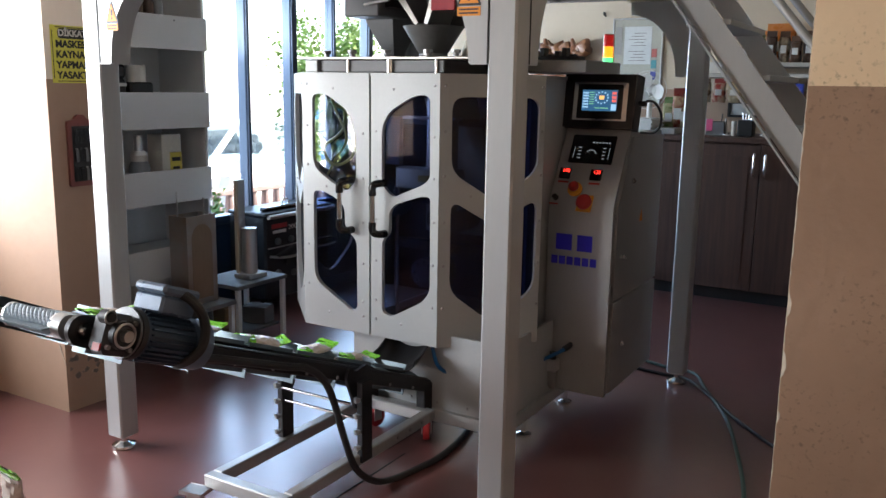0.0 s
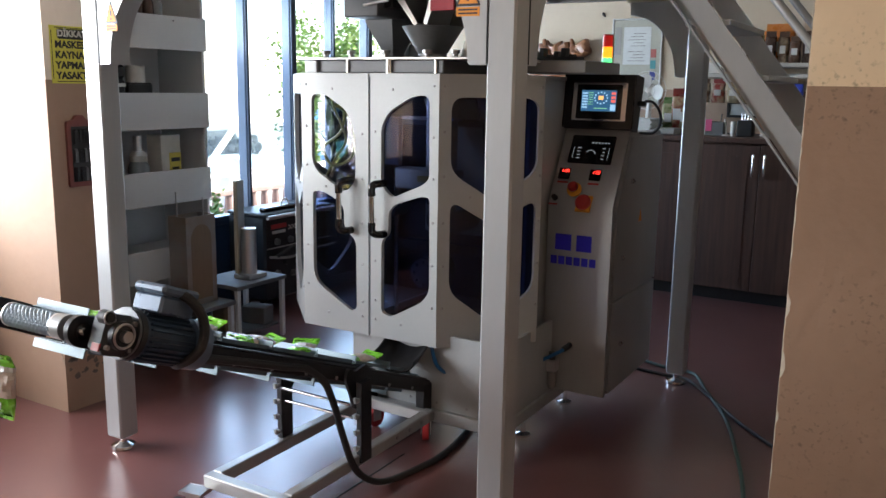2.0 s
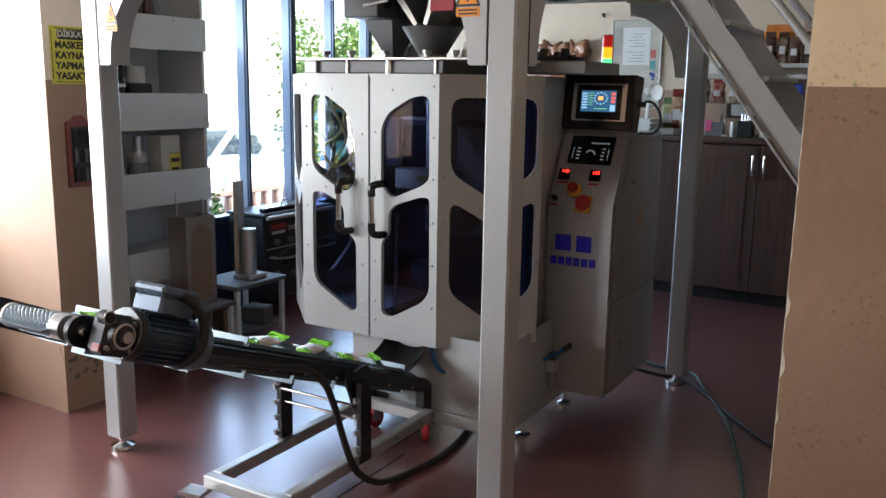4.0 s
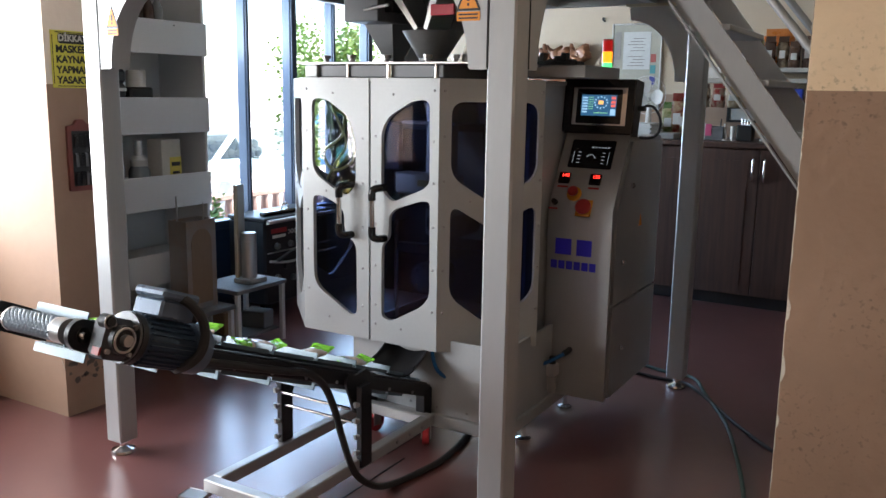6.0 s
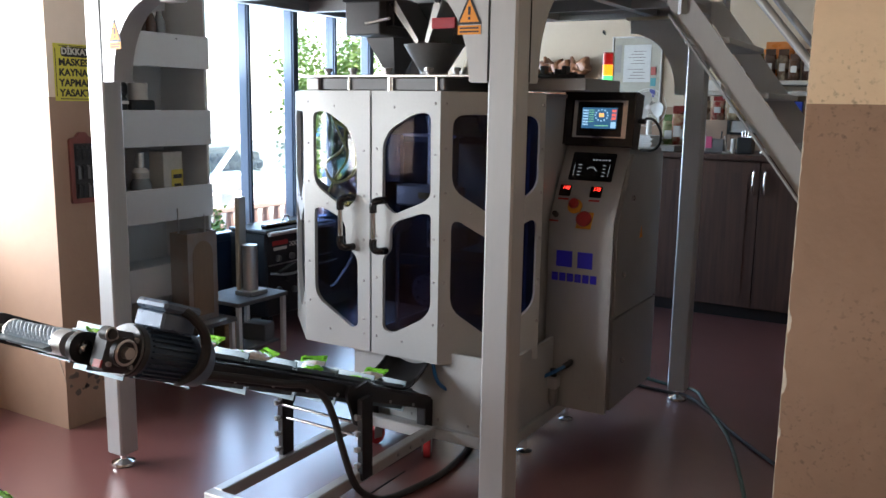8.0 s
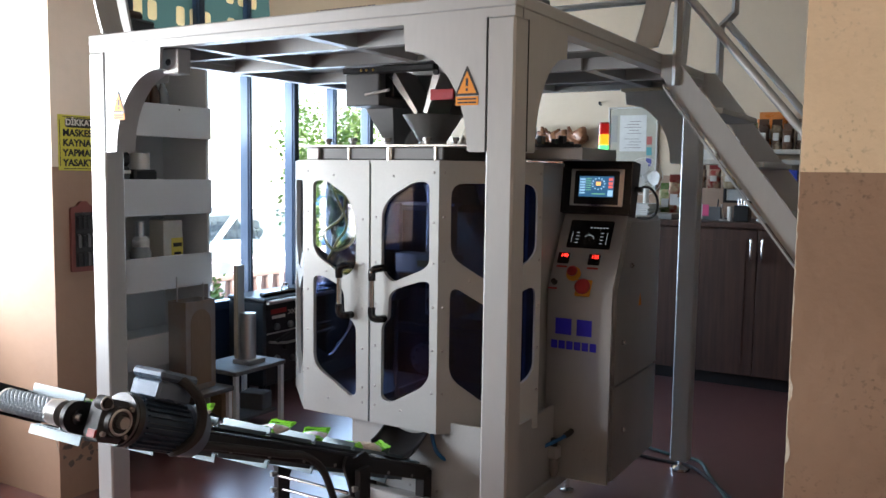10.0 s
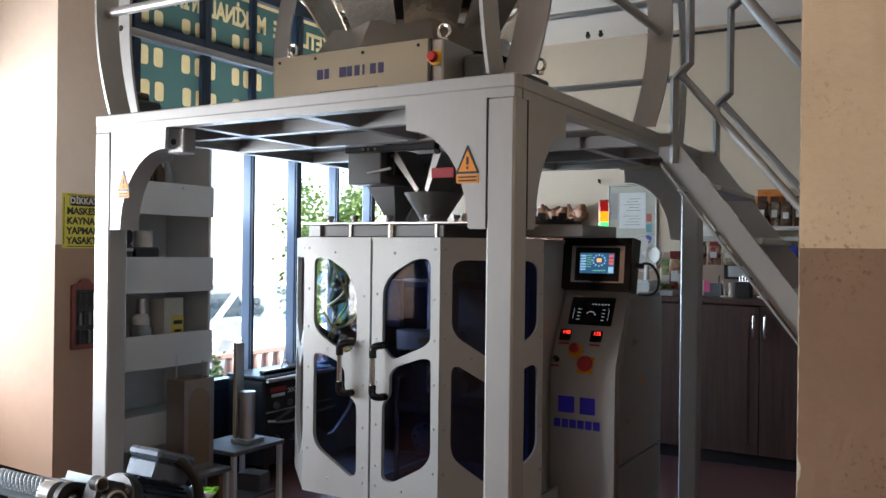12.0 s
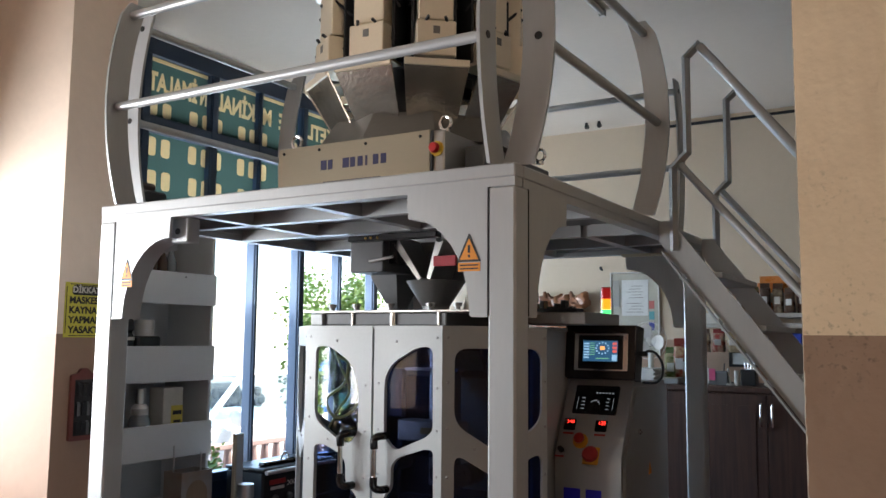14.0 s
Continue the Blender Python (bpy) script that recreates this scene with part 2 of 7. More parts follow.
def floor_material():
    """Red-brown painted concrete, worn and glossy in patches."""
    m, n, l, b = nodes_of("red_brown_floor_paint")
    tc = n.new("ShaderNodeTexCoord")
    a, c, d = n.new("ShaderNodeTexNoise"), n.new("ShaderNodeTexNoise"), n.new("ShaderNodeTexNoise")
    for t, s, k in ((a, 1.4, 2), (c, 9, 3), (d, 70, 3)):
        t.inputs["Scale"].default_value, t.inputs["Detail"].default_value = s, k
        l.new(tc.outputs["Object"], t.inputs["Vector"])
    ramp = n.new("ShaderNodeValToRGB")
    ramp.color_ramp.elements[0].position, ramp.color_ramp.elements[0].color = 0.3, (0.112, 0.042, 0.039, 1)
    ramp.color_ramp.elements[1].position, ramp.color_ramp.elements[1].color = 0.75, (0.150, 0.060, 0.056, 1)
    l.new(a.outputs["Fac"], ramp.inputs[0])
    mx = n.new("ShaderNodeMix")
    mx.data_type = "RGBA"
    mx.inputs["B"].default_value = (0.19, 0.10, 0.095, 1)
    wear = n.new("ShaderNodeMapRange")
    wear.inputs["From Min"].default_value, wear.inputs["From Max"].default_value, wear.inputs["To Max"].default_value = 0.54, 0.86, 0.28
    l.new(c.outputs["Fac"], wear.inputs["Value"])
    l.new(wear.outputs[0], mx.inputs["Factor"])
    l.new(ramp.outputs[0], mx.inputs["A"])
    l.new(mx.outputs["Result"], b.inputs["Base Color"])
    rr = n.new("ShaderNodeMapRange")
    rr.inputs["To Min"].default_value, rr.inputs["To Max"].default_value = 0.30, 0.37
    l.new(c.outputs["Fac"], rr.inputs["Value"])
    l.new(rr.outputs[0], b.inputs["Roughness"])
    b.inputs["Coat Weight"].default_value, b.inputs["Coat Roughness"].default_value = 1.0, 0.26
    bp = n.new("ShaderNodeBump")
    bp.inputs["Strength"].default_value, bp.inputs["Distance"].default_value = 0.02, 0.006
    l.new(d.outputs["Fac"], bp.inputs["Height"])
    l.new(bp.outputs[0], b.inputs["Normal"])
    return m


FLOOR = floor_material()

# ---- the room ----
XL, YB, ZC = -3.70, 6.30, 3.00     # window wall, back wall, ceiling
XR, YF = 2.6, -2.6                 # walls behind and beside the camera

single("floor", box(mesh(), XL - 0.3, XR + 0.2, YF - 0.2, YB + 0.2, -0.1, 0.0), FLOOR,
       "red-brown painted concrete floor, worn and glossy", "floor", kind="structure")
single("ceiling", box(mesh(), XL - 0.2, XR + 0.2, YF - 0.2, YB + 0.2, ZC, ZC + 0.15), CEILING, "plain white painted ceiling", "ceiling", kind="structure")


def two_tone(name, x0, x1, y0, y1, upper, label, line=1.352, z1=ZC, z0=0.0):
    """A wall or pillar painted brown to shoulder height and light above."""
    w = thing(name, ((x0 + x1) / 2, (y0 + y1) / 2, z0), label, "wall", kind="structure")
    part("upper_wall", box(mesh(), x0, x1, y0, y1, line, z1), upper, w)
    part("painted_dado", box(mesh(), x0, x1, y0, y1, z0, line), DADO, w)
    return w


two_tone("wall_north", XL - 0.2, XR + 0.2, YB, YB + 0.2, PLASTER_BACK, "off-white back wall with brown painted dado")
two_tone("wall_east", XR, XR + 0.2, YF, YB, PLASTER, "cream side wall with brown painted dado")
two_tone("wall_south", XL - 0.2, XR + 0.2, YF - 0.2, YF, PLASTER, "cream rear wall with brown painted dado")
west = two_tone("pillar_west", -3.58, -3.012, 2.09, 2.40, PLASTER, "cream pillar with brown dado beside the windows")


def stained(name, colour, second, spot=(0.07, 0.058, 0.04), amount=0.75):
    """Old wall paint with mould specks, knocks and blisters of its own shape."""
    m = surface(name, colour, 0.85, 0.0, 0.07, 2.5, 30, 0.25, second=second, amount=0.7)
    n, l, b = m.node_tree.nodes, m.node_tree.links, m.node_tree.nodes["Principled BSDF"]
    tc = n.new("ShaderNodeTexCoord")
    patch, speck = n.new("ShaderNodeTexNoise"), n.new("ShaderNodeTexNoise")
    patch.inputs["Scale"].default_value, speck.inputs["Scale"].default_value = 4.2, 75
    patch.inputs["Detail"].default_value, speck.inputs["Detail"].default_value = 3, 6
    for t in (patch, speck):
        l.new(tc.outputs["Object"], t.inputs["Vector"])
    r1, r2 = n.new("ShaderNodeMapRange"), n.new("ShaderNodeMapRange")
    for r, lo, hi in ((r1, 0.52, 0.72), (r2, 0.56, 0.72)):
        r.inputs["From Min"].default_value, r.inputs["From Max"].default_value = lo, hi
    l.new(patch.outputs["Fac"], r1.inputs["Value"])
    l.new(speck.outputs["Fac"], r2.inputs["Value"])
    mul = n.new("ShaderNodeMath")
    mul.operation = "MULTIPLY"
    l.new(r1.outputs[0], mul.inputs[0])
    l.new(r2.outputs[0], mul.inputs[1])
    fac = n.new("ShaderNodeMath")
    fac.operation = "MULTIPLY"
    fac.inputs[1].default_value = amount
    l.new(mul.outputs[0], fac.inputs[0])
    mix = n.new("ShaderNodeMix")
    mix.data_type = "RGBA"
    mix.inputs["B"].default_value = (*spot, 1)
    l.new(fac.outputs[0], mix.inputs["Factor"])
    l.new(b.inputs["Base Color"].links[0].from_socket, mix.inputs["A"])
    l.new(mix.outputs["Result"], b.inputs["Base Color"])
    return m


PIER_UP = stained("old_cream_paint", (0.78, 0.61, 0.40), (0.66, 0.50, 0.32))
PIER_LOW = stained("old_brown_paint", (0.335, 0.215, 0.14), (0.265, 0.168, 0.108), (0.07, 0.05, 0.035))
BARE = surface("bare_plaster", (0.34, 0.28, 0.215), 0.9, 0, 0.1, 20, 60, 0.3)
pier = thing("pier_east", (0.25, 2.1, 0), "cream pier with brown dado and chipped plaster edge, lengthened unseen to block light", "wall", kind="structure")
rng = random.Random(3)
KNOCKS = [(0.90, 0.026, 0.014), (0.77, 0.030, 0.016), (0.65, 0.013, 0.012), (1.02, 0.020, 0.006), (1.08, 0.030, 0.005), (1.15, 0.012, 0.006), (0.52, 0.02, 0.005)]
KNOCKS += [(rng.uniform(0.3, 1.3), rng.uniform(0.004, 0.014), rng.uniform(0.002, 0.0055)) for _ in range(40)]
KNOCKS += [(rng.uniform(1.3, 2.9), rng.uniform(0.004, 0.014), rng.uniform(0.0015, 0.004)) for _ in range(36)]


def knocked_pier(x0, x1, y0, y1, z0, z1, seed):
    """A piece of the pier whose arris is worn and knocked; the bare plaster shows on the cut."""
    g = random.Random(seed)
    count = max(2, int((z1 - z0) / 0.008))
    rings = []
    for i in range(count + 1):
        z = z0 + (z1 - z0) * i / count
        c = 0.0008 + g.uniform(0, 0.0010)
        for zc, h, w in KNOCKS:
            d = abs(z - zc) / h
            if d < 1:
                c = max(c, 0.62 * w * math.sqrt(1 - d * d) * g.uniform(0.85, 1.1))
        rings.append([(x0, y1, z), (x0, y0 + c * 0.7, z), (x0 + c * 0.45, y0 + c * 0.3, z), (x0 + c, y0, z), (x1, y0, z), (x1, y1, z)])
    body, cut = mesh(), mesh()
    for bm, sides in ((body, ((0, 1), (3, 4), (4, 5), (5, 0))), (cut, ((1, 2), (2, 3)))):
        vs = [[bm.verts.new(p) for p in r] for r in rings]
        for a, b in zip(vs, vs[1:]):
            for j, k in sides:
                bm.faces.new((a[j], a[k], b[k], b[j]))
        if bm is body:
            bm.faces.new(vs[0][::-1]), bm.faces.new(vs[-1])
        for v in [v for v in bm.verts if not v.link_faces]:
            bm.verts.remove(v)
    return body, cut


for name, z0, z1, mat, seed in (("upper_wall", 1.362, ZC, PIER_UP, 5), ("painted_dado", 0.0, 1.362, PIER_LOW, 6)):
    # the unseen run out to XR is added to keep daylight_front off the rear
    body, cut = knocked_pier(-0.262, XR, 1.90, 2.35, z0, z1, seed)
    wall_part = part(name, body, mat, pier, smooth=0)
    part("bare_arris", cut, BARE, wall_part, "bare plaster along the knocked edge", smooth=0)
rng = random.Random(21)
for k in range(9):
    x, z = -3.055 + 0.0045 * k + rng.uniform(-0.002, 0.002), 0.30 - 0.011 * k
    part("plaster_chip", prism(mesh(), [(x + rng.uniform(-0.002, 0.002), z + dz) for dz in (0, 0.010)] + [(x + 0.005, z + 0.011), (x + 0.007 + rng.uniform(0, 0.003), z - 0.008)], 2.088, 2.0915, "y"), BARE, west)
SCUFF = surface("grey_scuffed_plaster", (0.16, 0.13, 0.11), 0.9, 0, 0.2, 15, 60, 0.3)
for k in range(26):
    y, z, r = rng.uniform(2.11, 2.30), 0.14 + rng.uniform(0, 0.13), rng.uniform(0.004, 0.018)
    part("scuff", prism(mesh(), [(y + r * rng.uniform(0.5, 1.3) * math.cos(a), z + r * rng.uniform(0.4, 1.1) * math.sin(a)) for a in [2 * math.pi * j / 9 for j in range(9)]], -3.0135, -3.0105, "x"), SCUFF, west)
# window wall: pieces of masonry round the near opening
two_tone("wall_west", XL - 0.2, XL, 2.02, 3.0, PLASTER, "cream wall piece between the windows")
two_tone("wall_west_near", XL - 0.2, XL, YF, -0.5, PLASTER, "cream wall piece at the near end")
single("window_head", box(mesh(), XL - 0.2, XL, -0.5, 2.02, 1.82, ZC), PLASTER, "cream wall above the near opening", "wall", kind="structure")
single("parapet", box(mesh(), XL - 0.2, XL, -0.5, 2.02, 0, 0.80), DADO, "low brown wall below the near opening", "wall", kind="structure")

# ground outdoors
single("ground", box(mesh(), -300, 300, -300, 300, -0.7, -0.53), surface("pale_paving", (0.34, 0.325, 0.30), 0.9, 0, 0.1, 1.5, 20, 0.1),
       "pale sunlit paving outdoors", "ground", kind="structure")

# extent of the platform
PX0, PX1, PY0, PY1, PZ = -2.585, -0.945, 1.945, 3.89, 1.805

# ---- work platform ----
platform = thing("work_platform", (-1.77, 2.9, 0), "grey painted steel work platform on four posts over the packing machine", "platform")
EDGE = 0.08
for px, py in ((PX0, PY0), (PX1 - EDGE, PY0), (PX1 - EDGE, PY1 - EDGE), (PX0, PY1 - EDGE)):
    post = part("post", box(mesh(), px, px + EDGE, py, py + EDGE, 0.05, 1.7455, 0.006), PLATFORM_GREY, platform)
    bm = lathe(mesh(), [(0.0, 0.0), (0.042, 0.0), (0.045, 0.004), (0.043, 0.012), (0.018, 0.02), (0.012, 0.024), (0.012, 0.052)], (px + 0.04, py + 0.04, 0.001))
    part("levelling_foot", bm, CHROME, post, "chrome levelling foot")
# edge channels with a lip
for name, b in (("front_beam", (PX0, PX1, PY0, PY0 + 0.05)), ("rear_beam", (PX0, PX1, PY1 - 0.05, PY1)),
                ("side_beam", (PX0, PX0 + 0.05, PY0 + 0.05, PY1 - 0.05)), ("side_beam", (PX1 - 0.05, PX1, PY0 + 0.05, PY1 - 0.05))):
    bm = box(mesh(), *b, 1.768, PZ, 0.004)
    d = 0.003
    box(bm, b[0] + d, b[1] - d, b[2] + d, b[3] - d, 1.745, 1.768)
    part(name, bm, PLATFORM_GREY, platform)
for y in (2.26, 2.62, 3.10, 3.50):
    for x0, x1 in ((PX0 + 0.05, -2.17), (-2.13, -1.69), (-1.65, -1.22), (-1.18, PX1 - 0.05)):
        if not (2.5 < y < 3.2 and -2.14 < x0 < -1.3 and y != 2.62 and y != 3.10):
            part("cross_beam", box(mesh(), x0, x1, y - 0.02, y + 0.02, 1.745, 1.79), PLATFORM_GREY, platform)
for x in (-2.15, -1.67, -1.20):
    for y0, y1 in ((PY0 + 0.05, 2.62), (3.10, PY1 - 0.05)):
        part("long_beam", box(mesh(), x - 0.02, x + 0.02, y0, y1, 1.745, 1.79), PLATFORM_GREY, platform)
bm = prism(mesh(), [(PX0 + 0.01, PY0 + 0.01), (PX1 - 0.01, PY0 + 0.01), (PX1 - 0.01, PY1 - 0.01), (PX0 + 0.01, PY1 - 0.01)], 1.79, 1.799, "z",
           holes=[[(-2.05, 2.64), (-1.5, 2.64), (-1.5, 3.08), (-2.05, 3.08)]])
part("deck_plate", bm, DARK_GREY, platform, "dark checker plate deck")


def arch(x_post, x_in, z_top=1.745, z_tip=1.405, tip=0.055, n=10):
    """The outline of a corner gusset: straight along the post, hollowed by an arc."""
    s = 1 if x_in > x_post else -1
    pts = [(x_post, z_top), (x_in, z_top), (x_in - s * 0.005, z_top - 0.07)]
    x0, z0, x1, z1 = x_in - s * 0.005, z_top - 0.07, x_post + s * tip, z_tip
    for k in range(1, n):
        a = radians(90 * k / n)
        pts.append((x0 + (x1 - x0) * math.sin(a), z0 + (z1 - z0) * (1 - math.cos(a))))
    return pts + [(x1, z1 + 0.004), (x1 - s * 0.006, z1), (x_post, z1)]


G = 0.004
for outline, a, b, axis in ((arch(PX0 + EDGE, -2.227), PY0 + 0.002, PY0 + 0.014, "y"), (arch(PX1 - EDGE, -1.28), PY0 + 0.002, PY0 + 0.014, "y"),
                            (arch(PY0 + EDGE, 2.29), PX1 - 0.014, PX1 - 0.002, "x"), (arch(PX1 - EDGE, -1.30), PY1 - 0.054, PY1 - 0.042, "y"),
                            (arch(PX0 + EDGE, -2.227), PY1 - 0.014, PY1 - 0.002, "y"), (arch(PY0 + EDGE, 2.29), PX0 + 0.002, PX0 + 0.014, "x"),
                            (arch(PY1 - EDGE, 3.55), PX0 + 0.002, PX0 + 0.014, "x")):
    part("gusset", prism(mesh(), outline, a, b, axis), PLATFORM_GREY, platform)
for x in (PX0 + EDGE, PX1 - EDGE):
    part("seam", box(mesh(), x - 0.0015, x + 0.0015, PY0 - 0.0006, PY0 + 0.0018, 1.407, 1.744), BLACK, platform)
part("seam", box(mesh(), PX1 - 0.0018, PX1 + 0.0006, PY0 + EDGE - 0.0015, PY0 + EDGE + 0.0015, 1.407, 1.744), BLACK, platform)
# web behind the hollow of the front gussets
for sx, x0, x1 in ((1, PX0 + EDGE + 0.055, -2.232), (-1, PX1 - EDGE - 0.055, -1.275)):
    bm = mesh()
    ring = []
    for k in range(11):
        a = radians(90 * k / 10)
        x, z = x1 + (x0 - x1) * math.sin(a), 1.675 + (1.405 - 1.675) * (1 - math.cos(a))
        ring.append([bm.verts.new((x + dx, y, z)) for dx, y in ((0, PY0 + 0.014), (0, PY0 + 0.08), (-sx * 0.006, PY0 + 0.08), (-sx * 0.006, PY0 + 0.014))])
    for p, q in zip(ring, ring[1:]):
        for k in range(4):
            bm.faces.new((p[k], p[(k + 1) % 4], q[(k + 1) % 4], q[k]))
    bm.faces.new(ring[0]), bm.faces.new(ring[-1][::-1])
    part("gusset_web", bm, PLATFORM_GREY, platform)


sb = part("switch_box", box(mesh(), -2.262, -2.185, 1.985, 2.04, 1.662, 1.7445, 0.004), PLATFORM_GREY, platform, "small grey switch box")
part("switch_hole", rod(mesh(), (-2.232, 1.985, 1.70), (-2.232, 1.982, 1.70), 0.011, n=16), BLACK, sb)
# pale yellow puts the light on the gusset's top flange into its colour
part("gusset_flange", box(mesh(), -1.31, -0.99, PY1 - 0.085, PY1 - 0.055, 1.732, 1.7445), surface("lit_flange_yellow", (0.55, 0.52, 0.38), 0.35, 0.4), platform, "flange over the rear gusset, coloured as brightly lit")


def guard(axis, plane, out, ends, label):
    """A bowed guard: two curved flat posts and two round rails between them."""
    g = thing("guard_rail", ((ends[0] + ends[1]) / 2, plane, PZ) if axis == "x" else (plane, (ends[0] + ends[1]) / 2, PZ), label, "railing", "guard rails of the platform")

    def centre(z):
        t = (z - PZ) / 0.74
        return plane + out * (-0.018 + 0.30 * t * (1 - t) * 0.82)
    for e in ends:
        pts = [(centre(z) - 0.045 * out, z) for z in [PZ + 0.002 + 0.74 * k / 14 for k in range(15)]]
        back = [(centre(z) + 0.045 * out, z) for z in [PZ + 0.002 + 0.74 * k / 14 for k in range(15)]][::-1]
        back[0] = (back[0][0] - 0.02 * out, back[0][1])
        pole = part("curved_post", prism(mesh(), pts + back, e - 0.005, e + 0.005, axis), PLATFORM_GREY, g)
        for z in (2.15, 2.50):
            c = Vector((e, centre(z), z) if axis == "x" else (centre(z), e, z))
            d = Vector((0.007, 0, 0) if axis == "x" else (0, 0.007, 0))
            part("rail_boss", rod(mesh(), c - d, c + d, 0.011), BLACK, pole, "dark rail socket")
    for z in (2.15, 2.50):
        a, b = [Vector((e, centre(z), z) if axis == "x" else (centre(z), e, z)) for e in ends]
        d = (b - a).normalized() * 0.008
        part("rail", rod(mesh(), a + d, b - d, 0.0155), PLATFORM_GREY, g)
    return g


guard("x", 1.965, -1, (-2.50, -1.02), "bowed grey steel guard rail along the platform's open edge")
guard("y", -0.945, 1, (2.00, 3.05), "bowed grey steel guard rail beside the stair")
guard("y", -2.575, -1, (2.08, 2.95), "bowed grey steel guard rail toward the windows")
guard("x", 3.87, 1, (-2.45, -1.05), "bowed grey steel guard rail at the platform's rear")

# ---- stair ----
stair = thing("stair", (-0.3, 3.52, 0), "steep grey steel stair with checker plate treads up to the platform", "stair")
SL = 1.315


def low(x):
    return 1.625 - SL * (x + 0.893)


foot = -0.893 + 1.625 / SL
for y in (3.19, 3.84):
    outline = [(PX1, low(-0.945) + 0.03), (PX1, 1.80), (-0.90, 1.80), (foot + 0.13, 0.0), (foot, 0.0)]
    part("stringer", prism(mesh(), outline, y, y + 0.012, "y"), PLATFORM_GREY, stair)
    lip = [(-0.93, low(-0.93)), (-0.93, low(-0.93) + 0.012), (foot, 0.012), (foot, 0.0)]
    part("stringer_flange", prism(mesh(), lip, y - 0.022, y, "y"), PLATFORM_GREY, stair)
for k in range(8):
    z = 1.60 - 0.195 * k
    xm = -0.893 + (1.625 - z) / SL + 0.075
    bm = box(mesh(), xm - 0.075, xm + 0.085, 3.203, 3.839, z - 0.022, z, 0.003)
    for i in range(5):
        box(bm, xm - 0.065 + i * 0.03, xm - 0.053 + i * 0.03, 3.22, 3.82, z, z + 0.003)
    part("tread", bm, PLATFORM_GREY, stair)
for y in (3.182, 3.858):
    pts = [(-0.885, 1.69), (-0.885, 2.0), (-0.828, 2.055), (-0.828, 2.425), (-0.775, 2.47)]
    bm = mesh()
    for (xa, za), (xb, zb) in zip(pts, pts[1:]):
        d = Vector((xb - xa, 0, zb - za)).normalized() * 0.006
        rod(bm, Vector((xa, y, za)) - d, Vector((xb, y, zb)) + d, 0.016, n=4)
    rail = part("railing", bm, PLATFORM_GREY, stair)
    part("handrail", rod(mesh(), (-0.775, y, 2.462), (0.55, y, 2.462 - 1.325 * SL), 0.017), PLATFORM_GREY, rail)
    part("knee_rail", rod(mesh(), (-0.858, y, 2.012), (0.5, y, 2.012 - 1.358 * 1.2), 0.015), PLATFORM_GREY, rail)
    for xa in (-0.1, 0.42):
        part("baluster", rod(mesh(), (xa, y, low(xa) + 0.05), (xa, y, 2.462 - (xa + 0.775) * SL), 0.014, n=4), PLATFORM_GREY, rail)

# ---- weigher on the platform ----
WC = Vector((-1.80, 2.82, 0))
weigher = thing("multihead_weigher", (WC.x, WC.y, PZ), "stainless steel multihead weigher with a ring of hoppers on the platform", "weigher")
GOLD_STEEL = surface("warm_brushed_steel", (0.50, 0.45, 0.34), 0.30, 0.9, 0.05, 2, 120, 0.03, stretch=(0.2, 1, 1))
body = part("base_body", box(mesh(), -2.165, -1.44, 2.412, 3.2, PZ + 0.002, 2.052, 0.005), STAINLESS, weigher)
part("front_panel", box(mesh(), -2.168, -1.492, 2.402, 2.412, 1.812, 2.055, 0.002), GOLD_STEEL, body, "brushed front panel with lettering bars")
INK_NAVY = surface("navy_panel_ink", (0.02, 0.02, 0.09), 0.5)
for i, w in enumerate((0.034, 0.026, 0.0, 0.036, 0.028, 0.028, 0.012, 0.03, 0.03)):
    x = -1.962 + i * 0.0335
    if w:
        part("name_bar", box(mesh(), x, x + w * 0.8, 2.4012, 2.4022, 1.957, 1.993), INK_NAVY, body)
for i in range(14):
    part("small_print_bar", box(mesh(), -1.95 + i * 0.0185, -1.936 + i * 0.0185, 2.4012, 2.4022, 1.893, 1.913), INK_NAVY, body)
part("panel_gap", box(mesh(), -1.491, -1.482, 2.404, 2.412, 1.812, 2.053), BLACK, body)
part("side_duct", box(mesh(), -1.44, -1.36, 2.55, 3.1, 1.81, 2.02, 0.006), DARK_GREY, body)
bm = mesh()
for x, z in ((-2.14, 2.035), (-1.97, 2.035), (-1.76, 2.035), (-1.53, 2.035)):
    ball(bm, (x, 2.401, z), 0.006, n=8)
part("screw", bm, BLACK, body)
es = part("stop_button", rod(mesh(), (-1.462, 2.403, 1.985), (-1.462, 2.398, 1.985), 0.026), surface("yellow_plastic", (0.75, 0.45, 0.03), 0.4), body, "yellow collar of the stop button")
part("button", lathe(mesh(), [(0.0, 0.03), (0.014, 0.029), (0.019, 0.02), (0.019, 0.012), (0.01, 0.0)], None, 16, Matrix.Translation((-1.462, 2.398, 1.985)) @ pose(0, 0, 0, 90)),
     surface("red_plastic", (0.55, 0.02, 0.02), 0.35), es, "red mushroom button")
for x, y in ((-2.12, 2.45), (-1.47, 2.47), (-1.40, 3.1), (-2.12, 3.14)):
    m = Matrix.Translation((x, y, 2.052))
    bm = mesh()
    rod(bm, (x, y, 2.052), (x, y, 2.064), 0.016)
    ringpts = [(x + 0.022 * math.cos(a), y, 2.088 + 0.024 * math.sin(a)) for a in [2 * math.pi * k / 16 for k in range(17)]]
    sweep(bm, ringpts, 0.0065, 8, 1)
    part("lifting_eye", bm, CHROME, weigher)
